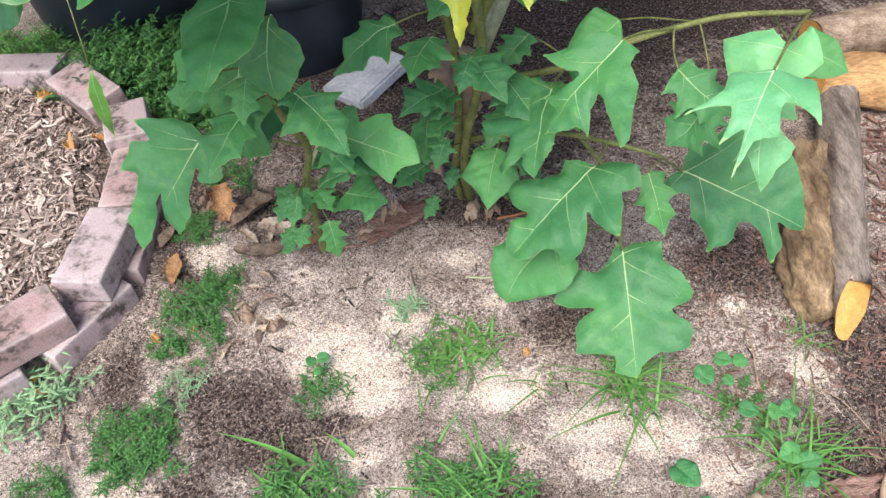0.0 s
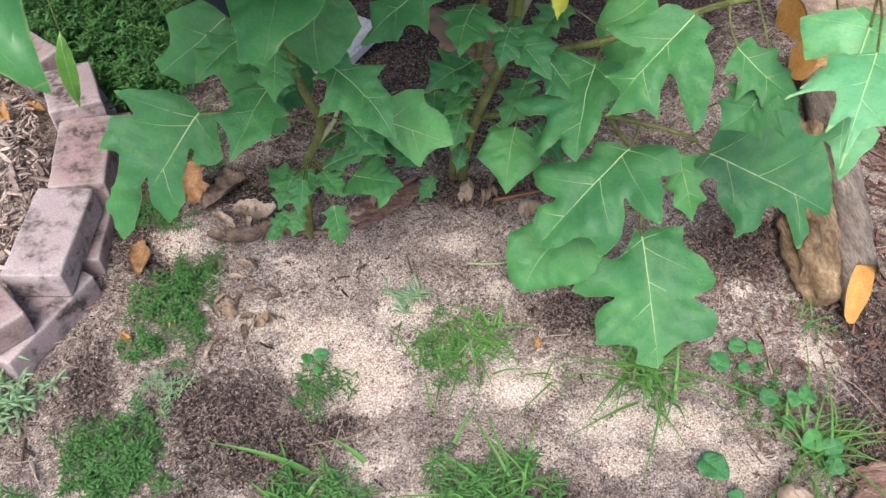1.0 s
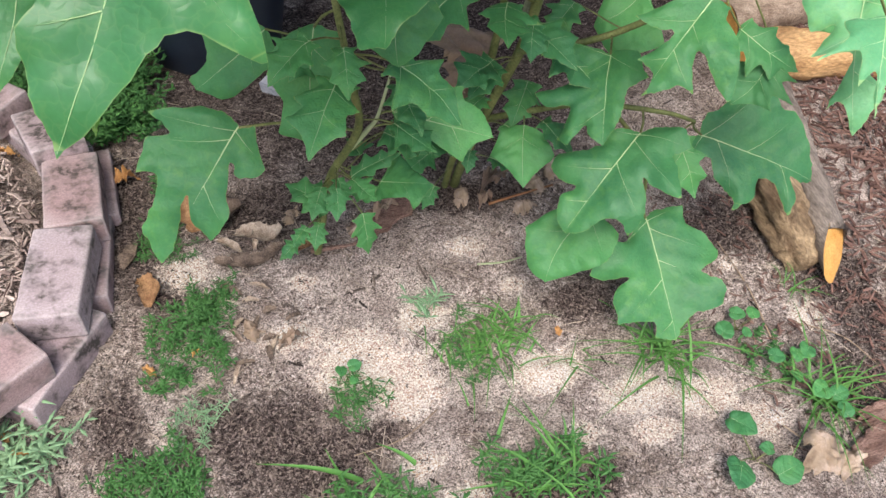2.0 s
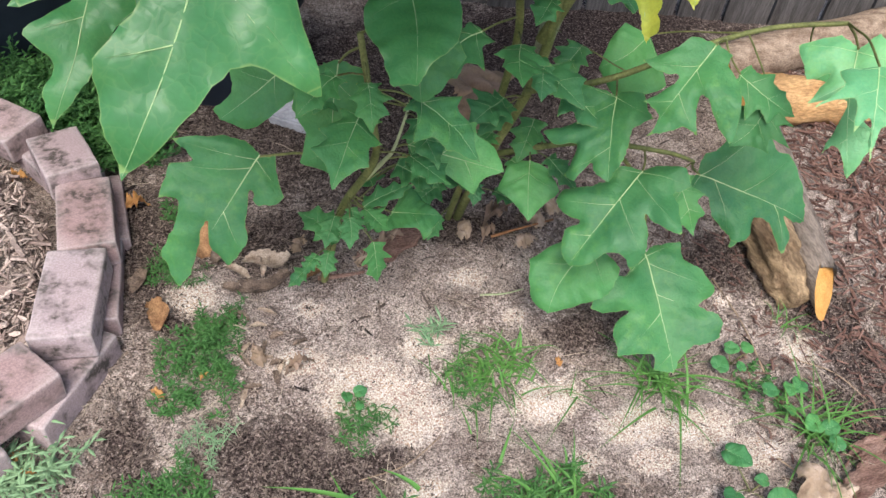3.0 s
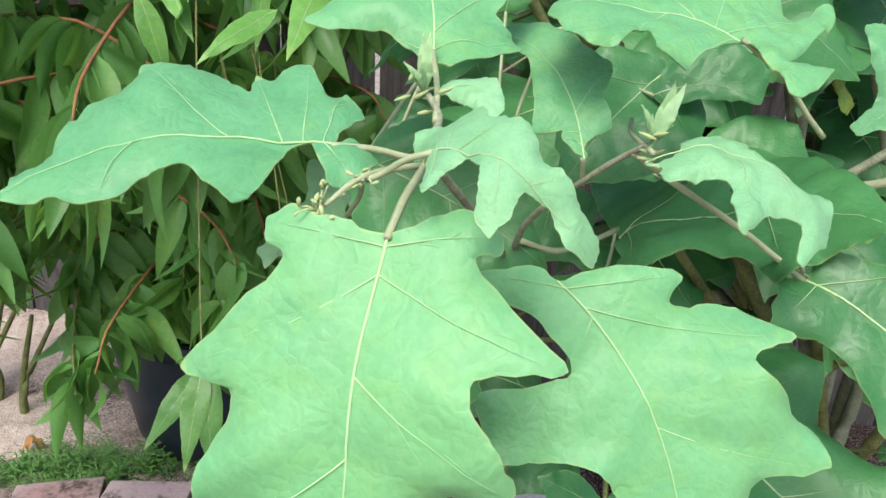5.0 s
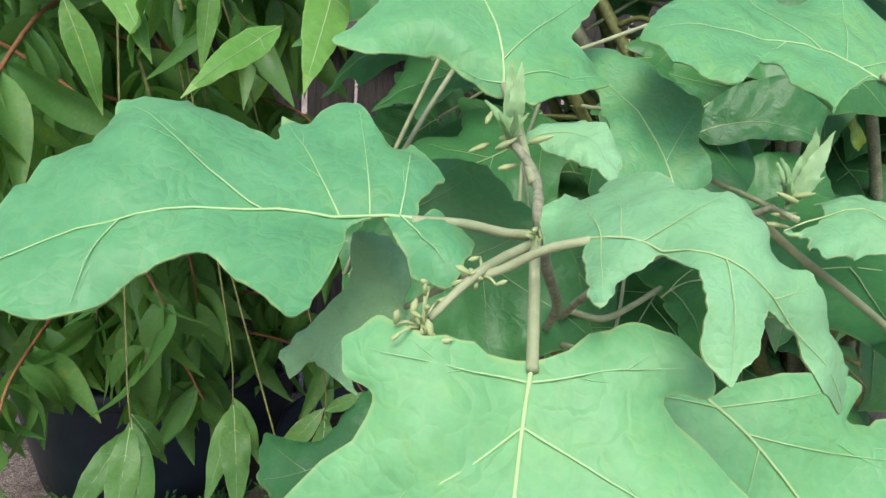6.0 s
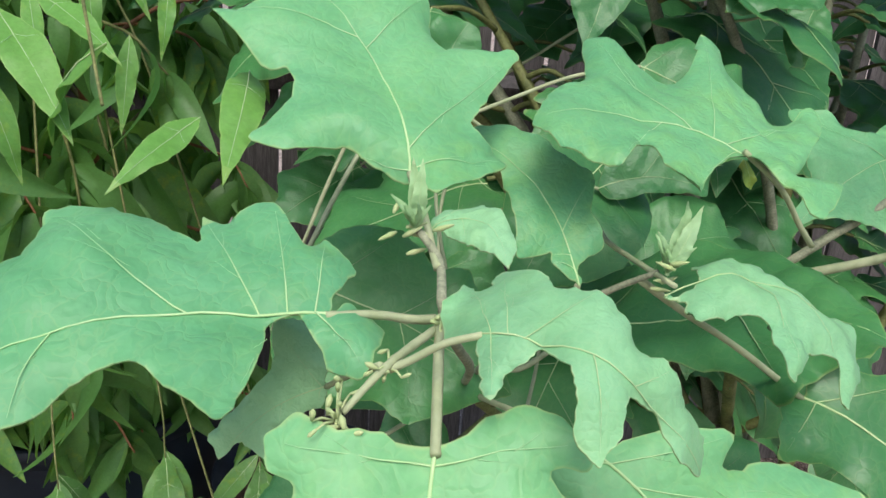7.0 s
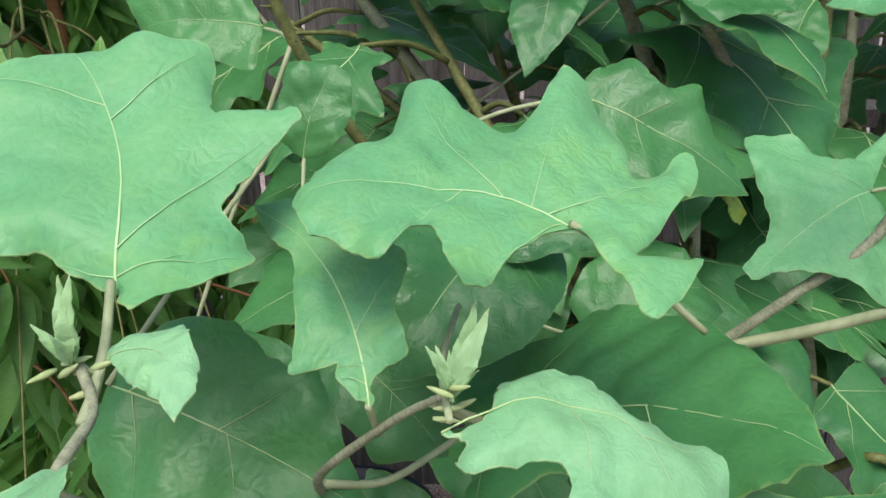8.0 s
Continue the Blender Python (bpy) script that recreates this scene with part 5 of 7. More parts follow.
grow(shrub, 'deep', (0.402, 0.998, 0.599), (0.474, 0.932, 0.562), (-0.15, -0.60, 0.79),
     [(0.0, 0.08), (0.06, 0.2), (0.2, 0.14), (0.4, 0.27), (0.47, 0.15), (0.68, 0.19), (0.76, 0.1)],
     [(0.02, -0.16), (0.08, -0.41), (0.22, -0.28), (0.42, -0.55), (0.49, -0.3), (0.7, -0.4), (0.78, -0.2)], 0.04, 0.08, -0.08)
grow(shrub, 'mid', (0.584, 1.057, 0.580), (0.649, 1.012, 0.561), (-0.23, -0.64, 0.73),
     [(0.04, 0.39), (0.53, 0.37)],
     [(0.17, -0.44), (0.72, -0.28)], 0.04, 0.08, 0.04)
grow(shrub, 'mid', (-0.354, 1.3, 1.222), (-0.474, 1.26, 1.159), (-0.2, -0.6, 0.7),
     [(-0.04, 0.14), (0.05, 0.3), (0.2, 0.24), (0.36, 0.44), (0.45, 0.28), (0.66, 0.34), (0.76, 0.16)],
     [(-0.04, -0.13), (0.06, -0.28), (0.18, -0.22), (0.37, -0.42), (0.46, -0.27), (0.64, -0.33), (0.77, -0.15)], 0.05, 0.08, 0.03)
grow(shrub, 'mid', (0.072, 1.62, 1.416), (-0.049, 1.58, 1.314), (-0.2, -0.6, 0.7),
     [(-0.04, 0.14), (0.05, 0.3), (0.2, 0.24), (0.36, 0.44), (0.45, 0.28), (0.66, 0.34), (0.76, 0.16)],
     [(-0.04, -0.13), (0.06, -0.28), (0.18, -0.22), (0.37, -0.42), (0.46, -0.27), (0.64, -0.33), (0.77, -0.15)], 0.05, 0.08, 0.03)


# ---- small leaves low on the stems ----
def side_leaves(plant, lo, hi, count, size, seed):
    rnd = random.Random(seed)
    spots = [q for q in STEMS[plant] if lo < q.z < hi and q.x < 0.2]
    for i in range(count):
        q = rnd.choice(spots)
        a = rnd.uniform(-2.9, -0.2)
        out = Vector((math.cos(a), math.sin(a), rnd.uniform(-0.1, 0.5))).normalized()
        size_i = size * rnd.uniform(0.6, 1.2)
        base = q + out * rnd.uniform(0.03, 0.07)
        tip = base + (out + Vector((0, 0, -rnd.uniform(0.2, 0.9)))).normalized() * size_i
        j = [rnd.uniform(0.85, 1.15) for _ in range(6)]
        lobes = [(0.0, 0.14), (0.02, 0.24 * j[0]), (0.16, 0.18), (0.36, 0.42 * j[1]), (0.43, 0.24), (0.66, 0.32 * j[2]), (0.75, 0.15)]
        other = [(0.0, -0.14), (0.03, -0.25 * j[3]), (0.15, -0.18), (0.35, -0.42 * j[4]), (0.44, -0.24), (0.64, -0.32 * j[5]), (0.76, -0.15)]
        grow(plant, "mid", base, tip, (out.x * 0.5, out.y * 0.5 - 0.2, 0.8), lobes, other, rnd.uniform(0.02, 0.07), rnd.uniform(-0.05, 0.15), rnd.uniform(-0.05, 0.05), tuple(q))


side_leaves(low_plant, 0.12, 0.42, 8, 0.062, 71)
side_leaves(low_plant, 0.42, 0.68, 7, 0.10, 72)
side_leaves(shrub, 0.15, 0.45, 10, 0.07, 73)
side_leaves(shrub, 0.42, 0.85, 17, 0.105, 74)


# ---- inner foliage on further stems ----
def inner_stem(root, top, count, z_from, size, seed):
    rnd = random.Random(seed)
    root, top = Vector(root), Vector(top)
    mid = root.lerp(top, 0.5) + Vector((rnd.gauss(0, 0.05), rnd.gauss(0, 0.05), 0.05))
    line = smooth_line([root, mid, top], 10)
    v, f = tube(line, [0.010, 0.004], 7, 0.1, seed=seed)
    part("stem", v, f, [MAT["stem"] if seed % 2 else MAT["wood_stem"]], shrub)
    spots = [q for q in line if q.z > z_from]
    for i in range(count):
        q = spots[int((i + rnd.random()) / count * len(spots)) % len(spots)]
        a = rnd.uniform(0, 6.28)
        out = Vector((math.cos(a), math.sin(a) - 0.35, rnd.uniform(-0.1, 0.35))).normalized()
        size_i = size * rnd.uniform(0.7, 1.25)
        base = q + out * rnd.uniform(0.05, 0.12)
        tip = base + (out + Vector((0, 0, -rnd.uniform(0.3, 1.1)))).normalized() * size_i
        COUNT[0] += 1
        j = [rnd.uniform(0.85, 1.15) for _ in range(12)]
        lobes = [(0.0, 0.14), (0.02 * j[0], 0.26 * j[1]), (0.16, 0.22), (0.36 * j[2], 0.44 * j[3]), (0.42, 0.27), (0.66 * j[4], 0.33 * j[5]), (0.74, 0.16)]
        other = [(0.0, -0.14), (0.03 * j[6], -0.27 * j[7]), (0.15, -0.21), (0.35 * j[8], -0.43 * j[9]), (0.43, -0.26), (0.64 * j[10], -0.34 * j[11]), (0.75, -0.15)]
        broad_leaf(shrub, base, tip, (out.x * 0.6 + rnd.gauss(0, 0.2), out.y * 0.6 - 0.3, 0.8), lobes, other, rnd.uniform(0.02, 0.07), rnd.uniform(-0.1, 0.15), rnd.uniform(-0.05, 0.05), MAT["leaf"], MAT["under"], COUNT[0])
        v, f = tube(smooth_line([base, q.lerp(base, 0.5) + Vector((0, 0, 0.01)), q], 4), [0.0024, 0.0034], 5, 0.1)
        part("petiole", v, f, [MAT["stem"]], shrub)


inner_stem((0.04, 1.04, 0.92), (-0.3, 1.45, 1.95), 17, 1.05, 0.20, 20)
inner_stem((0.12, 1.08, 0.74), (0.02, 1.62, 2.05), 18, 1.05, 0.20, 21)
inner_stem((0.13, 1.1, 0.7), (0.42, 1.5, 2.05), 18, 1.1, 0.20, 22)
inner_stem((0.13, 1.12, 0.6), (0.58, 1.25, 1.95), 13, 1.15, 0.20, 23)
inner_stem((0.05, 1.05, 0.9), (-0.55, 1.62, 1.8), 16, 1.05, 0.20, 24)
inner_stem((0.1, 1.1, 0.74), (-0.12, 1.85, 2.0), 17, 1, 0.20, 25)
inner_stem((0.14, 1.14, 0.54), (0.8, 1.7, 2.05), 17, 1.1, 0.20, 26)
inner_stem((0.0, 1.03, 0.95), (-0.28, 1.28, 1.5), 9, 1.05, 0.20, 27)
inner_stem((0.12, 1.1, 0.7), (0.3, 1.85, 2.1), 17, 1.1, 0.20, 28)
inner_stem((0.1, 1.08, 0.74), (0.15, 1.42, 1.6), 12, 1.05, 0.20, 29)
inner_stem((0.14, 1.14, 0.56), (0.52, 1.55, 1.6), 12, 1.05, 0.20, 30)
inner_stem((0.05, 1.06, 0.88), (-0.4, 1.4, 1.45), 9, 1, 0.20, 31)
# two added stems, leafy only above the view, unseen, to shade the foliage
inner_stem((0.0, 1.1, 1.0), (-0.1, 1.15, 2.15), 14, 1.68, 0.20, 32)
inner_stem((0.14, 1.12, 1.0), (0.25, 1.2, 2.15), 12, 1.68, 0.20, 33)
inner_stem((0.14, 1.14, 0.54), (1.0, 1.80, 1.75), 12, 1.0, 0.21, 34)
inner_stem((0.1, 1.1, 0.74), (-0.30, 2.05, 1.75), 10, 1.1, 0.20, 35)
inner_stem((0.05, 1.05, 0.9), (-0.42, 1.95, 1.45), 9, 0.95, 0.19, 36)


# ---- young shoots and buds ----
def shoot(place, lean, size, count, seed):
    rnd = random.Random(seed)
    place = Vector(place)
    for i in range(count):
        a = 6.28 * i / count + rnd.uniform(-0.4, 0.4)
        out = Vector((math.cos(a), math.sin(a), 0)) * (0.18 if i < 2 else 0.65)
        d = (Vector(lean).normalized() + out).normalized()
        l = size * (1.0 if i < 2 else rnd.uniform(0.4, 0.7))
        nrm = (Vector((-0.1, -0.9, 0.5)) - out * 0.7).normalized()
        COUNT[0] += 1
        ob = broad_leaf(shrub, place - d * 0.002, place + d * l, nrm, [(0.2, 0.075), (0.45, 0.105), (0.7, 0.07)], [(0.2, -0.075), (0.45, -0.105), (0.7, -0.07)], 0.05, 0.5, 0.0, MAT["shoot"], MAT["shoot"], COUNT[0], 1.2, "young_leaf")[0]
    for i in range(7):
        q = place + Vector((rnd.gauss(0, 0.004), rnd.gauss(0, 0.004), rnd.uniform(-0.012, 0.004)))
        d = Vector((rnd.gauss(0, 1), rnd.gauss(0, 1), rnd.uniform(-0.2, 1))).normalized()
        v, f = tube([q, q + d * 0.003, q + d * 0.007, q + d * 0.009], [0.0006, 0.0012, 0.0008, 0.0002], 6)
        part("bud", v, f, [MAT["bud"]], shrub, "pale green bud")


shoot((-0.369, 0.650, 1.328), (0.25, 0.05, 1), 0.032, 8, 1)
shoot((-0.481, 0.660, 1.349), (-0.1, 0.0, 1), 0.027, 7, 2)


def buds(place, count, seed, spreadv=0.006):
    rnd = random.Random(seed)
    for i in range(count):
        q = Vector(place) + Vector((rnd.gauss(0, spreadv), rnd.gauss(0, spreadv), rnd.gauss(0, spreadv * 0.6)))
        d = Vector((rnd.gauss(0, 1), rnd.gauss(-0.3, 0.8), rnd.gauss(0.2, 0.8))).normalized()
        k = rnd.uniform(0.7, 1.25)
        v, f = join([tube([q, q + d * 0.0018 * k, q + d * 0.0030 * k, q + d * 0.0042 * k], [0.0004, 0.0008 * k, 0.0009 * k, 0.0002], 6),
                     tube([Vector(place), Vector(place).lerp(q, 0.6) + Vector((0, 0, 0.001)), q], [0.0005, 0.0004], 4)])
        part("bud", v, f, [MAT["bud"]], shrub, "pale green bud")


buds((-0.510, 0.587, 1.328), 9, 4, 0.004)
buds((-0.528, 0.576, 1.319), 16, 5, 0.006)
buds((-0.483, 0.618, 1.328), 7, 6, 0.003)
buds((-0.112, 0.655, 1.382), 5, 7, 0.004)
buds((-0.09, 1.04, 0.565), 7, 8, 0.006)


# ---- logs ----
def log_mesh(line, radii, sides=24, seed=0, rough=0.12, flute=0.0):
    rnd = random.Random(seed)
    v, f = tube(line, radii, sides, 0.0, cap=False)
    n = len(line)
    for i in range(n):
        c = line[i]
        for k in range(sides):
            q = v[i * sides + k]
            w = 1 + rough * fbm(math.cos(6.28 * k / sides) * 1.5, math.sin(6.28 * k / sides) * 1.5, i * 0.25 + seed, 1.3)
            w += flute * (abs(math.sin(2.5 * 6.28 * k / sides + 0.35 * math.sin(i * 0.4) + seed)) - 0.5) + 0.05 * fbm(k * 0.8, i * 0.9, seed, 0.7)
            v[i * sides + k] = c + (q - c) * w
    return v, f


def build_logs():
    log = empty_thing("forked_log", (0.80, 1.05, 0.06), "weathered forked log with fresh orange cut end on soil", "log")
    line = smooth_line([(0.785, 0.965, 0.100), (0.805, 1.05, 0.112), (0.845, 1.2, 0.135), (0.89, 1.36, 0.145), (0.93, 1.5, 0.16)], 5)
    v, f = log_mesh(line, [0.033, 0.044], 18, 3)
    along = (line[1] - line[0]).normalized()
    for k in range(18):
        q = v[k]
        e = q - line[0]
        v[k] = q + along * (1.5 * e.z - 1.1 * e.dot(Vector((-0.95, 0.28, 0.0))) - 0.01)
    part("trunk_piece", v, f, [MAT["bark"]], log, "grey-barked limb")
    ring = v[:18]
    c = sum(ring, Vector()) / 18 + Vector((0.001, -0.003, 0.003))
    disc = [c] + [c + (q - c) * 0.97 for q in ring] + [q for q in ring]
    fc = [(0, 1 + (k + 1) % 18, 1 + k) for k in range(18)] + [(1 + k, 1 + (k + 1) % 18, 19 + (k + 1) % 18, 19 + k) for k in range(18)]
    part("cut_face", disc, fc, [MAT["cut"]], log, "fresh orange saw cut", smooth=False)
    line = smooth_line([(0.735, 0.955, 0.060), (0.735, 1.05, 0.095), (0.77, 1.18, 0.12), (0.83, 1.33, 0.13)], 12)
    v, f = log_mesh(line, [0.024 + 0.026 * math.sin(min(1.0, k / 16) * 2.0) - 0.0004 * k for k in range(len(line))], 36, 8, 0.45, 0.28)
    n0 = len(v)
    v += [line[0] + Vector((0.0, -0.006, -0.004))]
    f += [(n0, (k + 1) % 36, k) for k in range(36)]
    part("split_piece", v, f, [MAT["split"]], log, "brown torn split wood")
    log2 = empty_thing("barked_log", (1.15, 1.68, 0.08), "thick log with flaking bark lying by the fence", "log")
    line = smooth_line([(0.955, 1.70, 0.135), (1.1, 1.73, 0.14), (1.35, 1.78, 0.14), (1.7, 1.84, 0.14)], 5)
    v, f = log_mesh(line, [0.056, 0.062], 20, 5, 0.12, 0.10)
    part("trunk_piece", v, f, [MAT["pale_bark"]], log2, "light brown log with insect marks")
    c = line[0]
    ring = v[:20]
    part("cut_face", [c - Vector((0.004, 0, 0))] + [q - Vector((0.003, 0, 0)) for q in ring], [(0, 1 + (k + 1) % 20, 1 + k) for k in range(20)], [MAT["cut"]], log2, "pale saw cut", smooth=False)
    log3 = empty_thing("split_log", (0.98, 1.5, 0.08), "short split log of tan wood leaning on another log", "log")
    line = smooth_line([(0.88, 1.50, 0.18), (1.0, 1.50, 0.16), (1.14, 1.5, 0.15), (1.35, 1.48, 0.14)], 5)
    v, f = log_mesh(line, [0.045, 0.06], 14, 9, 0.4, 0.3)
    n0 = len(v)
    v += [line[0]]
    f += [(n0, (k + 1) % 14, k) for k in range(14)]
    part("trunk_piece", v, f, [MAT["tan_wood"]], log3)
    part("cut_face", [q - Vector((0.004, 0.002, 0)) for q in v[:14]] + [line[0] - Vector((0.006, 0, 0))], [(14, (k + 1) % 14, k) for k in range(14)], [MAT["cut"]], log3, "pale torn wood", smooth=False)


build_logs()


# ---- pots ----
def lathe(profile, place, sides=48):
    v = [Vector(place) + Vector((r * math.cos(6.2832 * k / sides), r * math.sin(6.2832 * k / sides), z)) for r, z in profile for k in range(sides)]
    f = [(i * sides + k, i * sides + (k + 1) % sides, (i + 1) * sides + (k + 1) % sides, (i + 1) * sides + k) for i in range(len(profile) - 1) for k in range(sides)]
    return v, f


def pot(place, r0, r1, h, label):
    p = empty_thing("plant_pot", place, label, "plant pot")
    t = 0.008
    v, f = lathe([(0.001, 0.0), (r0 * 0.97, 0.0), (r0, 0.008), (r0 + (r1 - r0) * 0.5, h * 0.5), (r1, h - 0.05)], place)
    part("body", v, f, [MAT["plastic"]], p)
    v, f = lathe([(r1, h - 0.05), (r1 + 0.014, h - 0.046), (r1 + 0.016, h - 0.004), (r1 + 0.010, h), (r1 - t, h), (r1 - t - 0.002, h - 0.08)], place)
    part("rim", v, f, [MAT["plastic"]], p)
    v, f = lathe([(r1 - t - 0.002, h - 0.07), (r1 * 0.5, h - 0.062), (0.001, h - 0.055)], place)
    part("potting_soil", v, f, [MAT["potting"]], p)
    return p


pot((-0.815, 2.335, 0.052), 0.32, 0.375, 0.41, "large black plastic nursery pot holding a narrow-leaved tree")
pot((-0.31, 1.975, 0.055), 0.165, 0.20, 0.27, "small black plastic nursery pot standing on the soil")


def build_slab():
    bm = bmesh.new()
    bmesh.ops.create_cube(bm, size=1.0)
    bmesh.ops.scale(bm, vec=(0.135, 0.19, 0.035), verts=bm.verts)
    bmesh.ops.bevel(bm, geom=bm.edges[:], offset=0.006, segments=2, affect="EDGES")
    bmesh.ops.subdivide_edges(bm, edges=bm.edges[:], cuts=2, use_grid_fill=True)
    for v in bm.verts:
        v.co += Vector((fbm(v.co.x, v.co.y, 1.0, 14), fbm(v.co.y, v.co.z, 2.0, 14), fbm(v.co.x, v.co.y, 3.0, 14) * 0.5)) * 0.006
    me = bpy.data.meshes.new("stone_slab")
    bm.to_mesh(me)
    bm.free()
    me.materials.append(MAT["slab"])
    s = new("stone_slab", me)
    s.matrix_world = pose(-0.12, 1.75, 0.092, 8, -3, -40)
    tagged(s, "flat grey broken stone slab lying by the pots", "stone")


build_slab()


# ---- narrow-leaved tree in the pot ----
def lance(length, width, droop, seed):
    rnd = random.Random(seed)
    v, f, n = [], [], 9
    for i in range(n + 1):
        t = i / n
        w = width * math.sin(math.pi * min(1, t ** 0.8)) ** 0.9 + 0.0006
        z = -droop * t * t * length
        y = length * t * (1 - 0.25 * droop * t)
        wv = 0.12 * w * math.sin(t * 9 + seed)
        for s, hh in ((-1, 0.45), (-0.5, 0.22), (0, 0), (0.5, 0.22), (1, 0.45)):
            v.append(Vector((s * w, y, z + hh * w + wv * s)))
    for i in range(n):
        for k in range(4):
            f.append((i * 5 + k, i * 5 + k + 1, i * 5 + 6 + k, i * 5 + 5 + k))
    return v, f


LANCE = []
for i, (l, w, d) in enumerate(((0.16, 0.021, 0.4), (0.14, 0.020, 0.7), (0.18, 0.022, 0.2), (0.12, 0.018, 0.9), (0.15, 0.023, 0.5))):
    v, f = lance(l, w, d, i)
    me = bpy.data.meshes.new("narrow_leaf")
    me.from_pydata([tuple(q) for q in v], [], f)
    me.materials.append(MAT["peach"])
    me.polygons.foreach_set("use_smooth", [True] * len(me.polygons))
    LANCE.append((me, v, f))


def clear_above(p):
    """Whether a point of the crown hangs high enough over the ring and the pot."""
    return p.z > 1.20 - 0.45 * math.hypot(p.x + 0.39, p.y - 0.155) and p.y < 2.40 - 0.33 * p.x - 0.03


NEAR_SHOOTS = []


def near_shoot(line, *leaves):
    NEAR_SHOOTS.append((line, leaves))


near_shoot([(-0.8, 1.7, 1.8), (-0.82, 1.3, 1.86), (-0.628, 1.254, 1.458), (-0.667, 1.0, 1.431), (-0.686, 0.969, 1.389)],
           ((-0.65, 0.966, 1.416), (-0.597, 0.9, 1.381), 0.1),
           ((-0.666, 0.924, 1.409), (-0.623, 0.861, 1.339), 0.13),
           ((-0.658, 0.993, 1.421), (-0.649, 0.945, 1.36), 0.08),
           ((-0.711, 1.077, 1.354), (-0.685, 1.058, 1.264), 0.12),
           ((-0.639, 1.192, 1.432), (-0.633, 1.159, 1.346), 0.1),
           ((-0.606, 1.215, 1.372), (-0.618, 1.185, 1.279), 0.1),
           ((-0.567, 1.277, 1.425), (-0.579, 1.251, 1.343), 0.1))
near_shoot([(-0.74, 1.8, 1.45), (-0.753, 1.665, 1.408), (-0.727, 1.329, 0.946), (-0.717, 1.249, 0.846)],
           ((-0.717, 1.249, 0.846), (-0.789, 1.179, 0.758), 0.12),
           ((-0.717, 1.253, 0.85), (-0.734, 1.154, 0.737), 0.12),
           ((-0.717, 1.257, 0.854), (-0.699, 1.162, 0.722), 0.12),
           ((-0.717, 1.261, 0.858), (-0.682, 1.284, 0.764), 0.12))
near_shoot([(-0.74, 1.8, 1.45), (-0.695, 1.705, 1.394), (-0.61, 1.41, 0.918), (-0.6, 1.33, 0.818)],
           ((-0.6, 1.33, 0.818), (-0.636, 1.247, 0.721), 0.12),
           ((-0.6, 1.334, 0.822), (-0.596, 1.228, 0.703), 0.12),
           ((-0.6, 1.338, 0.826), (-0.565, 1.303, 0.734), 0.12))
near_shoot([(-0.74, 1.8, 1.45), (-0.629, 1.755, 1.342), (-0.477, 1.51, 0.814), (-0.467, 1.43, 0.714)],
           ((-0.467, 1.43, 0.714), (-0.417, 1.326, 0.61), 0.12),
           ((-0.467, 1.434, 0.718), (-0.499, 1.323, 0.582), 0.12),
           ((-0.467, 1.438, 0.722), (-0.47, 1.358, 0.57), 0.12),
           ((-0.467, 1.442, 0.726), (-0.389, 1.428, 0.768), 0.12),
           ((-0.467, 1.446, 0.73), (-0.561, 1.42, 0.636), 0.12))
near_shoot([(-0.74, 1.8, 1.58), (-0.7, 1.45, 1.6), (-0.64, 1.05, 1.5), (-0.6, 0.78, 1.375)],
           ((-0.557, 0.765, 1.372), (-0.597, 0.722, 1.348), 0.11),
           ((-0.53, 0.802, 1.392), (-0.55, 0.722, 1.35), 0.11),
           ((-0.6, 0.82, 1.4), (-0.64, 0.9, 1.33), 0.11),
           ((-0.64, 1.02, 1.49), (-0.58, 1.0, 1.4), 0.11),
           ((-0.66, 1.1, 1.52), (-0.72, 1.02, 1.42), 0.11),
           ((-0.68, 1.2, 1.55), (-0.62, 1.16, 1.44), 0.11))
near_shoot([(-0.8, 1.7, 1.8), (-0.84, 1.35, 1.78), (-0.82, 1.05, 1.66), (-0.79, 0.92, 1.57)],
           ((-0.79, 0.92, 1.57), (-0.735, 0.86, 1.455), 0.11),
           ((-0.8, 0.95, 1.6), (-0.82, 0.88, 1.47), 0.11),
           ((-0.81, 1.0, 1.63), (-0.76, 0.99, 1.5), 0.11),
           ((-0.83, 1.1, 1.69), (-0.88, 1.02, 1.56), 0.11),
           ((-0.84, 1.2, 1.74), (-0.78, 1.15, 1.6), 0.11),
           ((-0.82, 1.04, 1.655), (-0.86, 0.94, 1.56), 0.11),
           ((-0.84, 1.3, 1.77), (-0.9, 1.25, 1.62), 0.11))


near_shoot([(-0.74, 1.8, 1.45), (-0.64, 1.6, 1.05), (-0.53, 1.32, 0.70), (-0.475, 1.17, 0.55)],
           ((-0.475, 1.165, 0.545), (-0.500, 1.190, 0.395), 0.085))


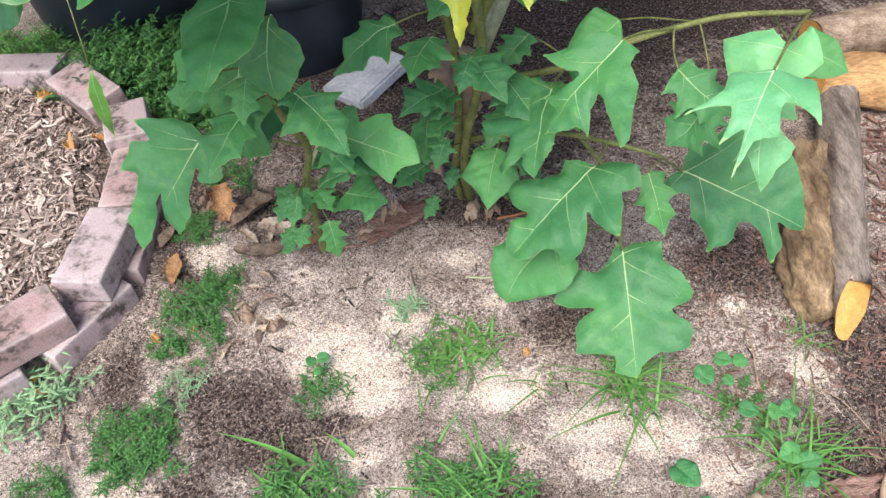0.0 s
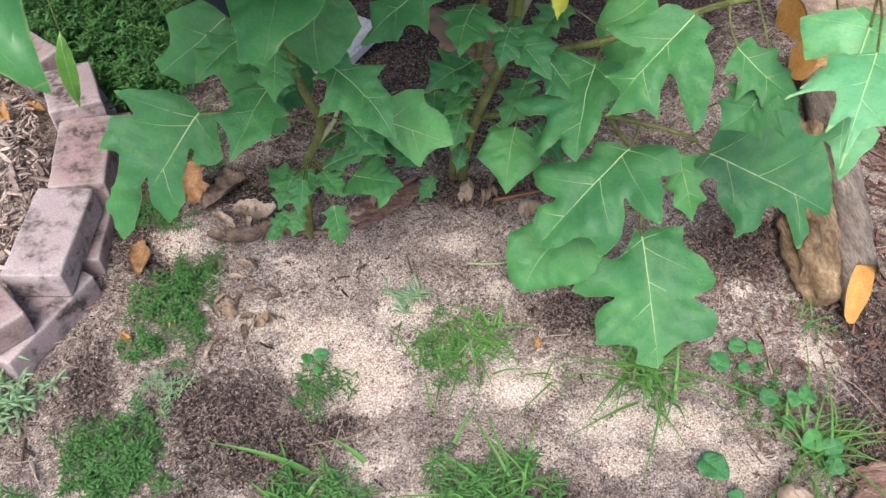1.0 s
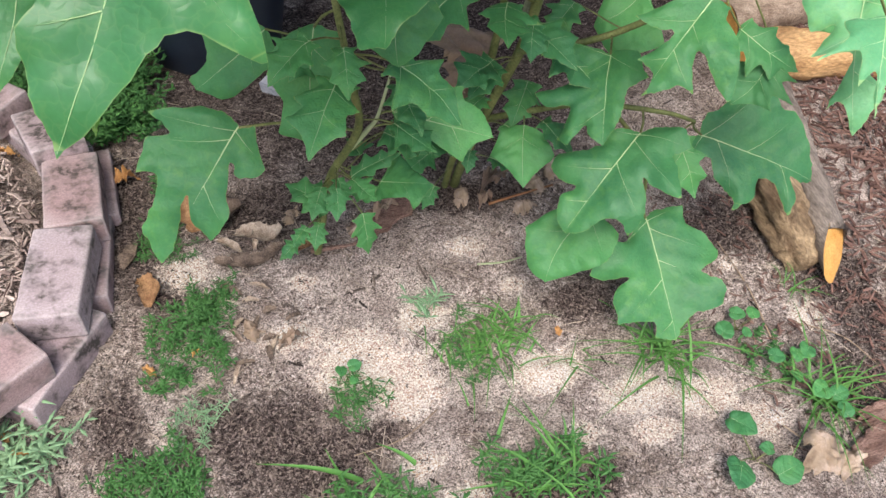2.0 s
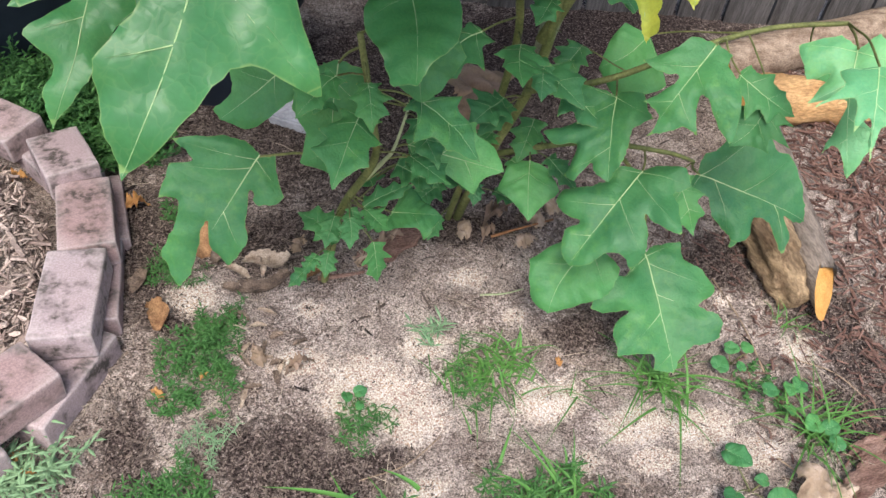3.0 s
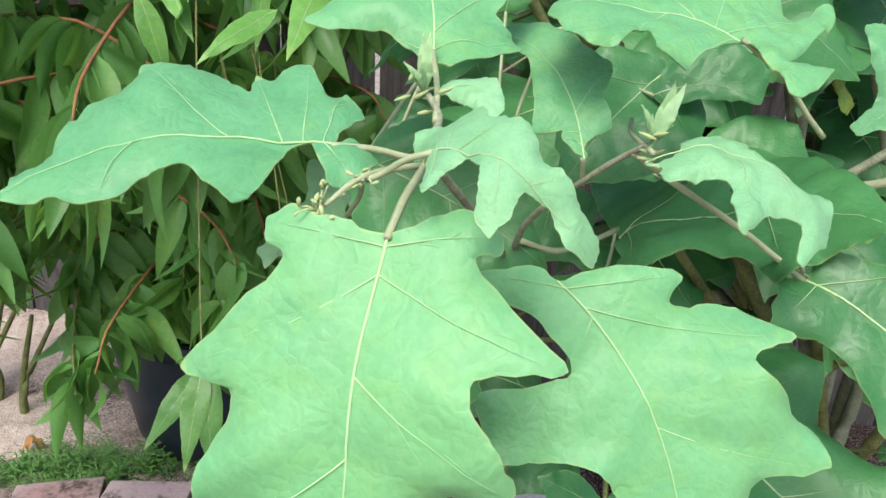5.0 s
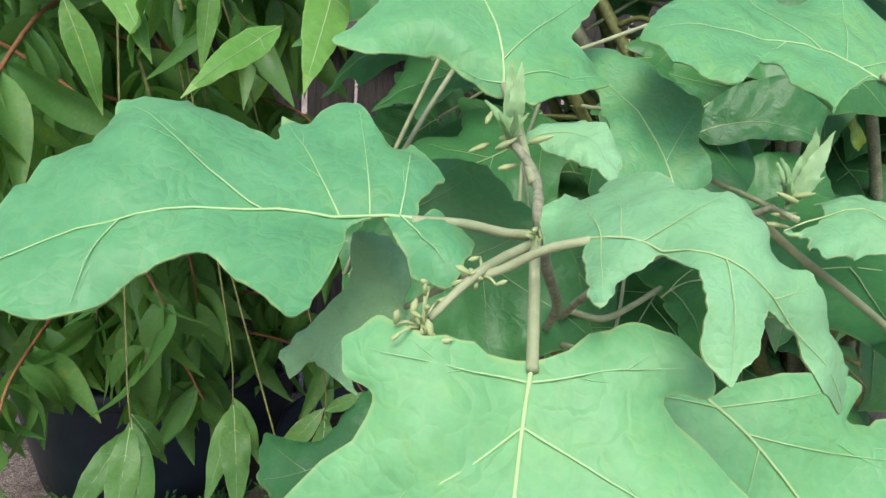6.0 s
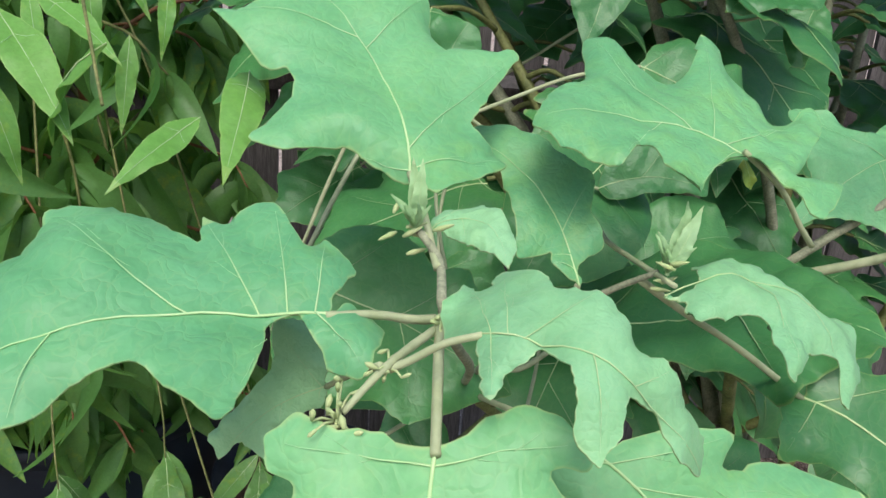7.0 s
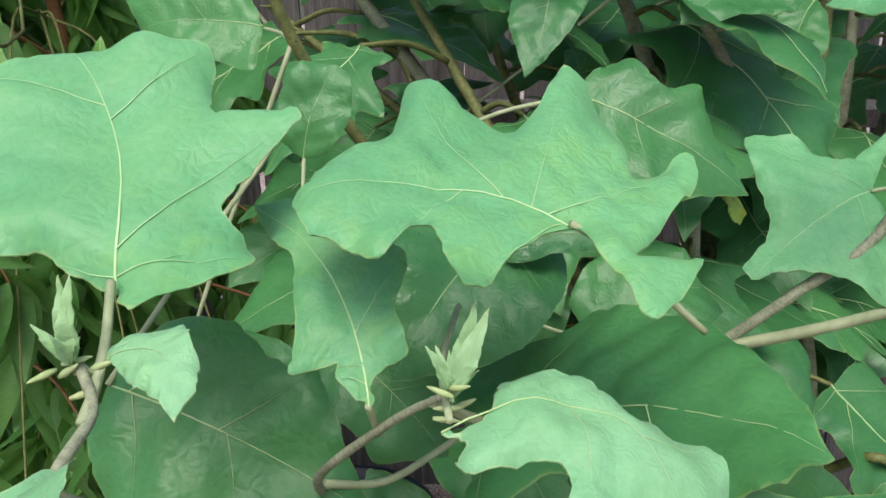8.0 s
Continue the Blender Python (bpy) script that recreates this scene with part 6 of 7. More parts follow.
def build_tree():
    rnd = random.Random(12)
    tree = empty_thing("narrow_leaved_tree", (-0.86, 2.34, 0.40), "bushy potted tree with drooping narrow green leaves", "tree")
    limbs = [smooth_line(q, 6) for q in ([(-0.84, 2.34, 0.36), (-0.83, 2.32, 0.8), (-0.86, 2.28, 1.15), (-0.82, 2.2, 1.6), (-0.84, 2.1, 2.1)],
                                         [(-0.88, 2.34, 0.36), (-1.10, 2.25, 0.50), (-1.27, 2.15, 0.75), (-1.28, 2.10, 1.2), (-1.20, 2.0, 1.9)],
                                         [(-0.82, 2.33, 0.36), (-0.72, 2.2, 0.7), (-0.72, 2.0, 1.1), (-0.74, 1.8, 1.6), (-0.8, 1.7, 1.95)])]
    for line in limbs:
        v, f = tube(line, [0.018, 0.007], 9, 0.15)
        part("trunk", v, f, [MAT["branch"]], tree, "orange-brown trunk")
    twigs = []
    while len(twigs) < 110:
        end = Vector((-1.02 + 0.62 * rnd.uniform(-1, 1), 1.92 + 0.62 * rnd.uniform(-1, 1), rnd.uniform(0.5, 2.1)))
        if ((end.x + 1.02) / 0.62) ** 2 + ((end.y - 1.92) / 0.62) ** 2 > 1 or not clear_above(end - Vector((0, 0, 0.12))):
            continue
        line = rnd.choice(limbs)
        q = min((p for p in line), key=lambda p: (p - end).length + 0.8 * max(0.0, p.z - end.z + 0.1))
        mid = q.lerp(end, 0.55) + Vector((0, 0, 0.10 * (end - q).length))
        tip = end + (end - mid) * 0.3 + Vector((0, 0, -0.06))
        tw = smooth_line([q, mid, end, tip], 5)
        v, f = tube(tw, [0.005, 0.0015], 6, 0.1)
        part("branch", v, f, [MAT["branch"] if len(twigs) % 3 else MAT["stem"]], tree)
        twigs.append(tw)
    # a long shoot that reaches out over the ring, with large bright leaves
    for line, leaves in NEAR_SHOOTS:
        fresh = MAT["peach"] if 0.6 < line[-1][2] < 1.2 else MAT["fresh"]
        v, f = tube(smooth_line(line, 6), [0.0026, 0.0009], 6, 0.1)
        part("branch", v, f, [MAT["stem"]], tree, "slender green shoot")
        for base, tip, w in leaves:
            COUNT[0] += 1
            l = [(0.12, w * 0.55), (0.32, w * 1.0), (0.55, w * 0.9), (0.8, w * 0.42)]
            broad_leaf(tree, base, tip, (0.15, -0.6, 0.6), l, [(a, -b) for a, b in l], 0.06, 0.12, 0.0, fresh, fresh, COUNT[0], 0.8, "leaf", 0.8, 0.06, 0.4)
    pieces, made = [], 0
    for i in range(3900):
        tw = twigs[i % len(twigs)]
        k = min(len(tw) - 2, int(rnd.uniform(0.15, 1.0) * (len(tw) - 1)))
        q = tw[k].lerp(tw[k + 1], rnd.random())
        m = pose(q.x, q.y, q.z, 0, 0, rnd.uniform(0, 360)) @ pose(0, 0, 0, rnd.gauss(-66, 17), rnd.gauss(0, 25), 0) @ Matrix.Scale(rnd.uniform(0.75, 1.25), 4)
        if not clear_above(m @ Vector((0, 0.16, 0))):
            continue
        me, lv, lf = LANCE[i % len(LANCE)]
        if made < 295 and q.y < 1.75:
            o = new("leaf", me)
            o.parent = tree
            o.matrix_parent_inverse = tree.matrix_world.inverted()
            o.matrix_basis = m
            made += 1
        else:
            pieces.append(([m @ p for p in lv], lf))
    v, f = join(pieces)
    part("crown", v, f, [MAT["peach"]], tree)["kind"] = "stuff"


build_tree()


# ---- weeds and grass ----
def sprig(rnd, root, height, lean, leaf_len, leaf_w, count):
    """A thin stalk with small pointed leaflets growing from it, in one piece."""
    d = Vector((rnd.gauss(0, lean), rnd.gauss(0, lean), 1)).normalized()
    bend = Vector((rnd.gauss(0, 0.3), rnd.gauss(0, 0.3), -0.15)) * height
    line = []
    for i in range(count + 1):
        t = i / count
        line.append(root + d * height * t + bend * 0.6 * t * t)
    v, f = tube(line, [0.0011, 0.0005], 3, cap=False)
    for i in range(1, count + 1):
        a = i * 2.4 + rnd.uniform(-0.5, 0.5)
        o = Vector((math.cos(a), math.sin(a), rnd.uniform(0.1, 0.9))).normalized()
        s = o.cross(Vector((0, 0, 1))).normalized()
        l = leaf_len * rnd.uniform(0.6, 1.2)
        up = s.cross(o)
        q, k, at = v[i * 3 + i % 3], len(v), i * 3 + i % 3
        v += [q + o * l * 0.5 + s * leaf_w - up * leaf_w * 0.3, q + o * l - Vector((0, 0, l * 0.2)), q + o * l * 0.5 - s * leaf_w - up * leaf_w * 0.3, q + o * l * 0.5 + up * leaf_w * 0.15]
        f += [(at, k, k + 3), (k, k + 1, k + 3), (k + 1, k + 2, k + 3), (k + 2, at, k + 3)]
    return v, f


def weed_clump(cx, cy, rx, ry, count, height, leaf_len, leaf_w, per, mat, label, seed, name="weed_clump", kind="", lean=0.6):
    rnd = random.Random(seed)
    pieces = []
    clump = None if kind else empty_thing(name, (cx, cy, ground_z(cx, cy)), label, "weed", "weeds on the soil")
    for i in range(count):
        a, r = rnd.uniform(0, 6.28), math.sqrt(rnd.random()) * rnd.uniform(0.75, 1.1)
        x, y = cx + rx * r * math.cos(a), cy + ry * r * math.sin(a)
        one = sprig(rnd, Vector((x, y, ground_z(x, y) - 0.002)), height * rnd.uniform(0.5, 1.15) * (1.1 - 0.4 * r), lean, leaf_len, leaf_w, per)
        if clump:
            part("sprig", *one, [mat], clump, smooth=False)
        else:
            pieces.append(one)
    if clump:
        return clump
    v, f = join(pieces)
    return tagged(mesh_object(name, v, f, [mat], smooth=False), label, "weed", "weeds on the soil", kind)


FEATHER = "low feathery green weed clump on sandy soil"
weed_clump(-0.445, 1.03, 0.085, 0.09, 62, 0.062, 0.017, 0.0017, 18, MAT["weed"], FEATHER, 1, lean=0.9)
weed_clump(-0.40, 1.12, 0.05, 0.04, 38, 0.050, 0.017, 0.0017, 15, MAT["weed"], FEATHER, 2, lean=0.9)
weed_clump(-0.50, 0.79, 0.09, 0.075, 72, 0.070, 0.018, 0.0017, 20, MAT["weed"], FEATHER, 3, lean=0.9)
weed_clump(-0.44, 0.89, 0.04, 0.05, 14, 0.06, 0.017, 0.0010, 14, MAT["silver_weed"], FEATHER, 4, lean=0.8)
weed_clump(-0.69, 0.885, 0.075, 0.05, 26, 0.085, 0.036, 0.0030, 13, MAT["silver_weed"], "silvery green leafy weed beside the pavers", 5, lean=0.9)
weed_clump(-0.20, 0.655, 0.11, 0.075, 44, 0.060, 0.026, 0.0022, 13, MAT["weed"], "green leafy weed clump with grass on sandy soil", 6, lean=0.8)
weed_clump(0.06, 0.665, 0.13, 0.075, 50, 0.055, 0.024, 0.0022, 13, MAT["weed"], "green leafy weed clump with grass on sandy soil", 7, lean=0.8)
weed_clump(-0.64, 0.69, 0.07, 0.06, 40, 0.05, 0.017, 0.0017, 15, MAT["weed"], FEATHER, 8, lean=0.9)
weed_clump(-0.18, 0.885, 0.045, 0.05, 26, 0.042, 0.017, 0.0016, 10, MAT["weed"], FEATHER, 9, lean=0.9)
weed_clump(-0.02, 1.03, 0.02, 0.03, 7, 0.06, 0.036, 0.0026, 6, MAT["silver_weed"], "single slender weed sprig on sandy soil", 10)
weed_clump(0.03, 0.93, 0.04, 0.07, 26, 0.04, 0.014, 0.0015, 10, MAT["weed"], FEATHER, 11, lean=0.9)
weed_clump(-0.70, 1.84, 0.22, 0.16, 430, 0.16, 0.024, 0.0038, 24, MAT["weed"], "dense low green groundcover beside the black pot", 12, "groundcover", "stuff", 0.7)
weed_clump(-0.54, 1.67, 0.08, 0.12, 110, 0.12, 0.022, 0.0036, 20, MAT["weed"], "dense low green groundcover beside the pavers", 13, "groundcover", "stuff", 0.7)
weed_clump(-1.22, 2.03, 0.30, 0.07, 240, 0.08, 0.030, 0.0022, 9, MAT["grass"], "fringe of short green weeds behind the pavers", 14, "groundcover", "stuff", 0.6)
weed_clump(-0.42, 1.45, 0.06, 0.14, 50, 0.06, 0.016, 0.0022, 12, MAT["weed"], FEATHER, 15, lean=0.8)
weed_clump(-0.455, 1.265, 0.05, 0.05, 40, 0.045, 0.015, 0.0012, 14, MAT["weed"], FEATHER, 17, lean=0.9)
weed_clump(0.57, 0.80, 0.07, 0.05, 22, 0.04, 0.014, 0.003, 8, MAT["weed"], FEATHER, 16, lean=0.8)


def blade_of(rnd, root, length, width, spreadv):
    a = rnd.uniform(0, 6.28)
    o = Vector((math.cos(a), math.sin(a), 0))
    s = Vector((-math.sin(a), math.cos(a), 0)) * width
    up = rnd.uniform(0.35, 1.0)
    v, n = [], 6
    for i in range(n + 1):
        t = i / n
        q = root + o * (length * spreadv * t * (0.6 + 0.5 * t)) + Vector((0, 0, length * up * (t - 0.62 * t * t * (1.4 - up * 0.4))))
        q.z = max(q.z, root.z + 0.002)
        w = (1 - t ** 1.6) + 0.03
        v += [q - s * w + Vector((0, 0, width * 0.5 * w)), q, q + s * w + Vector((0, 0, width * 0.5 * w))]
    f = [(i * 3 + k, i * 3 + k + 1, i * 3 + 4 + k, i * 3 + 3 + k) for i in range(n) for k in range(2)]
    return v, f


def grass_tuft(x, y, count, length, width, spreadv, seed, label="tuft of thin green grass blades on sandy soil", r=0.012):
    rnd = random.Random(seed)
    tuft = empty_thing("grass_tuft", (x, y, ground_z(x, y)), label, "grass", "grass tufts on the soil")
    for i in range(count):
        px, py = x + rnd.gauss(0, r), y + rnd.gauss(0, r)
        v, f = blade_of(rnd, Vector((px, py, ground_z(px, py) - 0.001)), length * rnd.uniform(0.5, 1.2), width * rnd.uniform(0.7, 1.2), spreadv * rnd.uniform(0.4, 1.3))
        part("blade", v, f, [MAT["grass"]], tuft)


grass_tuft(0.085, 0.945, 95, 0.10, 0.0024, 0.7, 1, r=0.026)
grass_tuft(0.02, 0.93, 34, 0.08, 0.0019, 0.8, 2, r=0.03)
grass_tuft(0.375, 0.85, 60, 0.15, 0.0026, 0.9, 3, r=0.022)
grass_tuft(0.61, 0.70, 56, 0.14, 0.0024, 0.9, 4, r=0.020)
grass_tuft(0.66, 0.72, 16, 0.08, 0.0016, 0.8, 5, r=0.03)
grass_tuft(-0.20, 0.66, 20, 0.10, 0.0052, 1.1, 6, "tuft of broad green grass blades among weeds", r=0.03)
grass_tuft(0.06, 0.66, 22, 0.11, 0.0034, 1.1, 7, "tuft of broad green grass blades among weeds", r=0.04)
grass_tuft(0.13, 0.68, 8, 0.14, 0.0024, 0.8, 8, r=0.02)
grass_tuft(0.70, 0.93, 14, 0.10, 0.0016, 0.9, 9, r=0.015)
grass_tuft(0.22, 0.87, 8, 0.10, 0.0014, 1.0, 10, r=0.02)


def round_leaf_weed(leaves, label, seed):
    plant = None
    cx, cy = leaves[0][0], leaves[0][1]
    plant = empty_thing("round_leaf_weed", (cx, cy, ground_z(cx, cy)), label, "weed", "round-leaved weeds")
    hub = Vector((sum(l[0] for l in leaves) / len(leaves), sum(l[1] for l in leaves) / len(leaves), 0))
    hub.z = ground_z(hub.x, hub.y)
    rnd = random.Random(seed)
    for i, (x, y, size) in enumerate(leaves):
        z = ground_z(x, y) + rnd.uniform(0.02, 0.04)
        a = rnd.uniform(0, 6.28)
        d = Vector((math.cos(a), math.sin(a), rnd.uniform(-0.1, 0.15)))
        b = Vector((x, y, z)) - d * size * 0.5
        COUNT[0] += 1
        broad_leaf(plant, b, b + d * size, (rnd.gauss(0, 0.15), -0.25, 1), [(-0.05, 0.2), (0.12, 0.40), (0.45, 0.46), (0.8, 0.27)], [(-0.05, -0.2), (0.12, -0.40), (0.45, -0.46), (0.8, -0.27)], 0.04, 0.08, 0.0, MAT["leaf_low"], MAT["under"], COUNT[0], 0.8)
        v, f = tube(smooth_line([b, b.lerp(hub, 0.5) + Vector((0, 0, 0.006)), hub], 4), [0.0009, 0.0013], 5)
        part("leaf_stalk", v, f, [MAT["stem"]], plant)


round_leaf_weed([(0.432, 0.675, 0.05), (0.375, 0.595, 0.055), (0.467, 0.587, 0.05), (0.45, 0.63, 0.025)], "round-leaved green weed seedling on sand", 1)
round_leaf_weed([(0.555, 0.775, 0.032), (0.60, 0.775, 0.03), (0.625, 0.78, 0.036), (0.575, 0.735, 0.024)], "small round-leaved green weed on sandy soil", 2)
round_leaf_weed([(0.603, 0.702, 0.04), (0.635, 0.69, 0.034), (0.62, 0.66, 0.03)], "small round-leaved green weed among grass", 3)
round_leaf_weed([(0.51, 0.865, 0.04), (0.545, 0.885, 0.03), (0.57, 0.88, 0.028), (0.545, 0.85, 0.022)], "small round-leaved green weed beside the shrub", 4)
round_leaf_weed([(-0.195, 0.925, 0.022), (-0.17, 0.93, 0.024), (-0.18, 0.90, 0.016)], "tiny round-leaved seedling on pale sand", 5)


# ---- fallen leaves and litter ----
def fallen(x, y, size, yaw, mat, label, seed, curl=0.35, wide=0.42, lift=0.006, tilt=0.0, crumple=6.5):
    rnd = random.Random(seed)
    d = Vector((math.cos(radians(yaw)), math.sin(radians(yaw)), tilt))
    b = Vector((x, y, ground_z(x, y) + lift)) - d * size * 0.5
    e = empty_thing("fallen_leaf", (x, y, ground_z(x, y)), label, "leaf", "fallen leaves")
    COUNT[0] += 1
    l = [(0.08, wide * 0.4), (0.28, wide * 0.95), (0.42, wide * 0.6), (0.6, wide * 0.85), (0.75, wide * 0.35)]
    broad_leaf(e, b, b + d * size, (rnd.gauss(0, 0.3), rnd.gauss(-0.1, 0.2), 1), l, [(a, -w) for a, w in l], rnd.uniform(0.1, 0.35), curl, rnd.uniform(-0.1, 0.1), mat, mat, COUNT[0], 0.5, "blade", crumple, ragged=2.6)


def curled_strip(points, width, roll, mat, label, seed):
    """A dry leaf rolled along its length: a torn, wavy trough of two skins."""
    rnd = random.Random(seed)
    line = smooth_line([Vector((x, y, ground_z(x, y) + z)) for x, y, z in points], 7)
    n, k = len(line), 9
    v = []
    for skin in (0.0, 0.0009):
        for i, q in enumerate(line):
            d = (line[min(n - 1, i + 1)] - line[max(0, i - 1)]).normalized()
            side = d.cross(Vector((0, 0, 1))).normalized()
            up = side.cross(d)
            t = i / (n - 1)
            r = width * (math.sin(math.pi * (0.08 + 0.84 * t)) ** 0.7) * (1 + 0.30 * fbm(t * 6, seed, 0.2))
            for j in range(k):
                a = (j / (k - 1) - 0.5) * roll * (1 + 0.25 * fbm(t * 5, j * 0.2, seed))
                g = 1 + 0.22 * fbm(t * 9, j * 0.9, seed + 4.0) + (0.35 * fbm(t * 14, seed, 7.0) if j in (0, k - 1) else 0.0)
                rr = r / roll * 2.0
                v.append(q + side * (math.sin(a) * rr * g) + up * ((1 - math.cos(a)) * rr * g + skin + 0.12 * width * fbm(t * 8, j * 1.1, seed + 9.0)))
    m = n * k
    f = [(i * k + j, i * k + j + 1, (i + 1) * k + j + 1, (i + 1) * k + j) for i in range(n - 1) for j in range(k - 1)]
    f += [tuple(m + q for q in reversed(t)) for t in f]
    rim = list(range(k)) + [i * k + k - 1 for i in range(1, n)] + [(n - 1) * k + j for j in range(k - 2, -1, -1)] + [i * k for i in range(n - 2, 0, -1)]
    f += [(rim[q], rim[(q + 1) % len(rim)], m + rim[(q + 1) % len(rim)], m + rim[q]) for q in range(len(rim))]
    tagged(mesh_object("curled_leaf", v, f, [MAT[mat]]), label, "leaf", "curled dry leaves")


MAT["curl_dark"] = plain("grey_brown_dry_leaf", (0.055, 0.038, 0.030), (0.34, 0.25, 0.19), 45, 0.9, fine=0.4, relief=0.9, depth=0.006)
MAT["curl_tan"] = plain("cream_dry_leaf", (0.22, 0.145, 0.10), (0.66, 0.54, 0.42), 50, 0.85, fine=0.3, relief=0.8, depth=0.005)
MAT["curl_rust"] = plain("orange_brown_dry_leaf", (0.16, 0.075, 0.035), (0.52, 0.30, 0.15), 45, 0.85, fine=0.3, relief=0.9, depth=0.006)
curled_strip([(-0.40, 1.285, 0.006), (-0.402, 1.30, 0.03), (-0.405, 1.32, 0.055), (-0.41, 1.335, 0.065)], 0.030, 2.6, "curl_rust", "orange-brown crumpled dry leaf standing on the soil", 1)
curled_strip([(-0.385, 1.262, 0.006), (-0.362, 1.285, 0.012), (-0.335, 1.325, 0.010), (-0.31, 1.345, 0.006)], 0.032, 2.9, "curl_dark", "long grey-brown rolled dry leaf on the soil", 2)
curled_strip([(-0.330, 1.255, 0.008), (-0.30, 1.235, 0.022), (-0.27, 1.225, 0.020), (-0.245, 1.232, 0.030)], 0.026, 2.2, "curl_tan", "pale cream curled dry leaf at the foot of the plant", 3)
curled_strip([(-0.375, 1.205, 0.004), (-0.335, 1.188, 0.008), (-0.29, 1.188, 0.008), (-0.25, 1.212, 0.004)], 0.020, 2.0, "curl_dark", "long grey-brown rolled dry leaf on the soil", 4)
curled_strip([(-0.365, 1.245, 0.006), (-0.345, 1.225, 0.016), (-0.325, 1.21, 0.008)], 0.013, 3.2, "curl_tan", "small cream rolled dry leaf on the soil", 5)
curled_strip([(-0.30, 1.215, 0.006), (-0.292, 1.235, 0.018), (-0.295, 1.26, 0.010)], 0.012, 3.2, "curl_tan", "small cream rolled dry leaf on the soil", 6)
curled_strip([(-0.235, 1.19, 0.004), (-0.205, 1.20, 0.012), (-0.18, 1.215, 0.006)], 0.018, 2.4, "curl_rust", "orange-brown rolled dry leaf at the foot of the plant", 7)
curled_strip([(-0.495, 1.135, 0.004), (-0.49, 1.165, 0.014), (-0.505, 1.195, 0.006)], 0.020, 2.2, "curl_rust", "orange-brown rolled dry leaf beside the pavers", 8)
curled_strip([(-0.535, 1.225, 0.004), (-0.52, 1.245, 0.014), (-0.512, 1.275, 0.008)], 0.018, 2.6, "curl_dark", "grey-brown rolled dry leaf beside the pavers", 9)
for i in range(16):
    rnd = random.Random(300 + i)
    x, y, a, l = rnd.uniform(-0.37, -0.25), rnd.uniform(0.97, 1.14), rnd.uniform(0, 6.28), rnd.uniform(0.010, 0.020)
    c, d = l * math.cos(a), l * math.sin(a)
    curled_strip([(x - c, y - d, 0.002), (x, y, 0.005), (x + c, y + d, 0.002)], rnd.uniform(0.005, 0.009), 2.4, "curl_tan" if i % 2 else "curl_dark", "little curled dry leaf scrap on the sand", 20 + i)
DRYLAB = "curled brown dry leaf fallen on the soil"
for i, (x, y, s, yaw) in enumerate(((-0.22, 1.29, 0.06, 60), (-0.45, 1.34, 0.06, 80), (-0.10, 1.23, 0.08, 10),
                                    (-0.04, 1.25, 0.07, 25), (0.12, 1.28, 0.07, 70), (0.20, 1.30, 0.08, 30), (0.28, 1.28, 0.08, 120), (0.05, 1.38, 0.07, 300), (0.24, 1.22, 0.06, 10),
                                    (-0.26, 1.01, 0.06, 20), (-0.33, 1.05, 0.05, 100), (0.16, 1.24, 0.05, 220), (0.33, 1.32, 0.07, 80))):
    fallen(x, y, s * 1.0, yaw, MAT["tan"] if i % 2 == 0 else MAT["dry"], DRYLAB if i % 2 else "curled pale tan dry leaf fallen on the soil", i, 1.5 if i % 2 else -1.0, 0.27)
for i, (x, y, s, yaw) in enumerate(((-0.52, 1.45, 0.07, 20), (-0.78, 1.50, 0.06, 120), (-0.74, 1.56, 0.05, 10), (-0.42, 1.02, 0.03, 40), (-0.50, 1.0, 0.035, 140),
                                    (-0.71, 0.93, 0.035, 70), (-0.69, 0.90, 0.035, 10), (-0.90, 1.70, 0.06, 40), (-1.05, 1.72, 0.05, 60), (-1.36, 2.12, 0.08, 15), (0.20, 0.93, 0.03, 90))):
    fallen(x, y, s * 0.8, yaw, MAT["orange"], "dry orange-brown fallen leaf", 50 + i, 0.9, 0.28, 0.012 if in_ring(x, y) > 0.66 else 0.022)
fallen(0.575, 0.575, 0.06, 40, MAT["tan"], "pale tan crumpled dry leaf on the soil", 92, 0.5, 0.4, 0.014)
fallen(0.53, 0.595, 0.10, 200, MAT["tan"], "pale tan crumpled dry leaf on the soil", 90, 0.3, 0.45, 0.012)
fallen(0.09, 1.335, 0.10, -80, MAT["dry"], "grey-brown dry leaf hanging off a stem", 91, 0.5, 0.42, 0.27, -1.6)


def twig(points, r, label="thin dry twig lying on the soil", mat="twig"):
    pts = [Vector((x, y, ground_z(x, y) + z)) for x, y, z in points]
    v, f = tube(smooth_line(pts, 5), [r, r * 0.6], 6, 0.2)
    tagged(mesh_object("twig", v, f, [MAT[mat]]), label, "twig", "twigs on the soil")


twig([(0.72, 0.56, 0.006), (0.725, 0.62, 0.01), (0.745, 0.66, 0.02), (0.775, 0.68, 0.006)], 0.007, "curved tan stick lying on the soil")
twig([(0.17, 1.245, 0.006), (0.24, 1.25, 0.012), (0.32, 1.27, 0.006)], 0.0035, "dark twig lying on the soil", "branch")
twig([(0.10, 1.10, 0.005), (0.15, 1.095, 0.008), (0.19, 1.10, 0.004)], 0.0022, "yellow stalk lying on the soil", "stalk")
twig([(0.60, 0.84, 0.004), (0.61, 0.95, 0.006), (0.60, 1.06, 0.004)], 0.0018)
twig([(-0.20, 1.19, 0.006), (-0.15, 1.185, 0.010), (-0.11, 1.19, 0.006)], 0.005, "flat reddish bark strip on the soil", "rust")
twig([(0.66, 0.86, 0.004), (0.72, 0.80, 0.012), (0.76, 0.74, 0.004)], 0.0014)
twig([(0.50, 0.66, 0.02), (0.55, 0.60, 0.01), (0.62, 0.57, 0.004)], 0.0014)
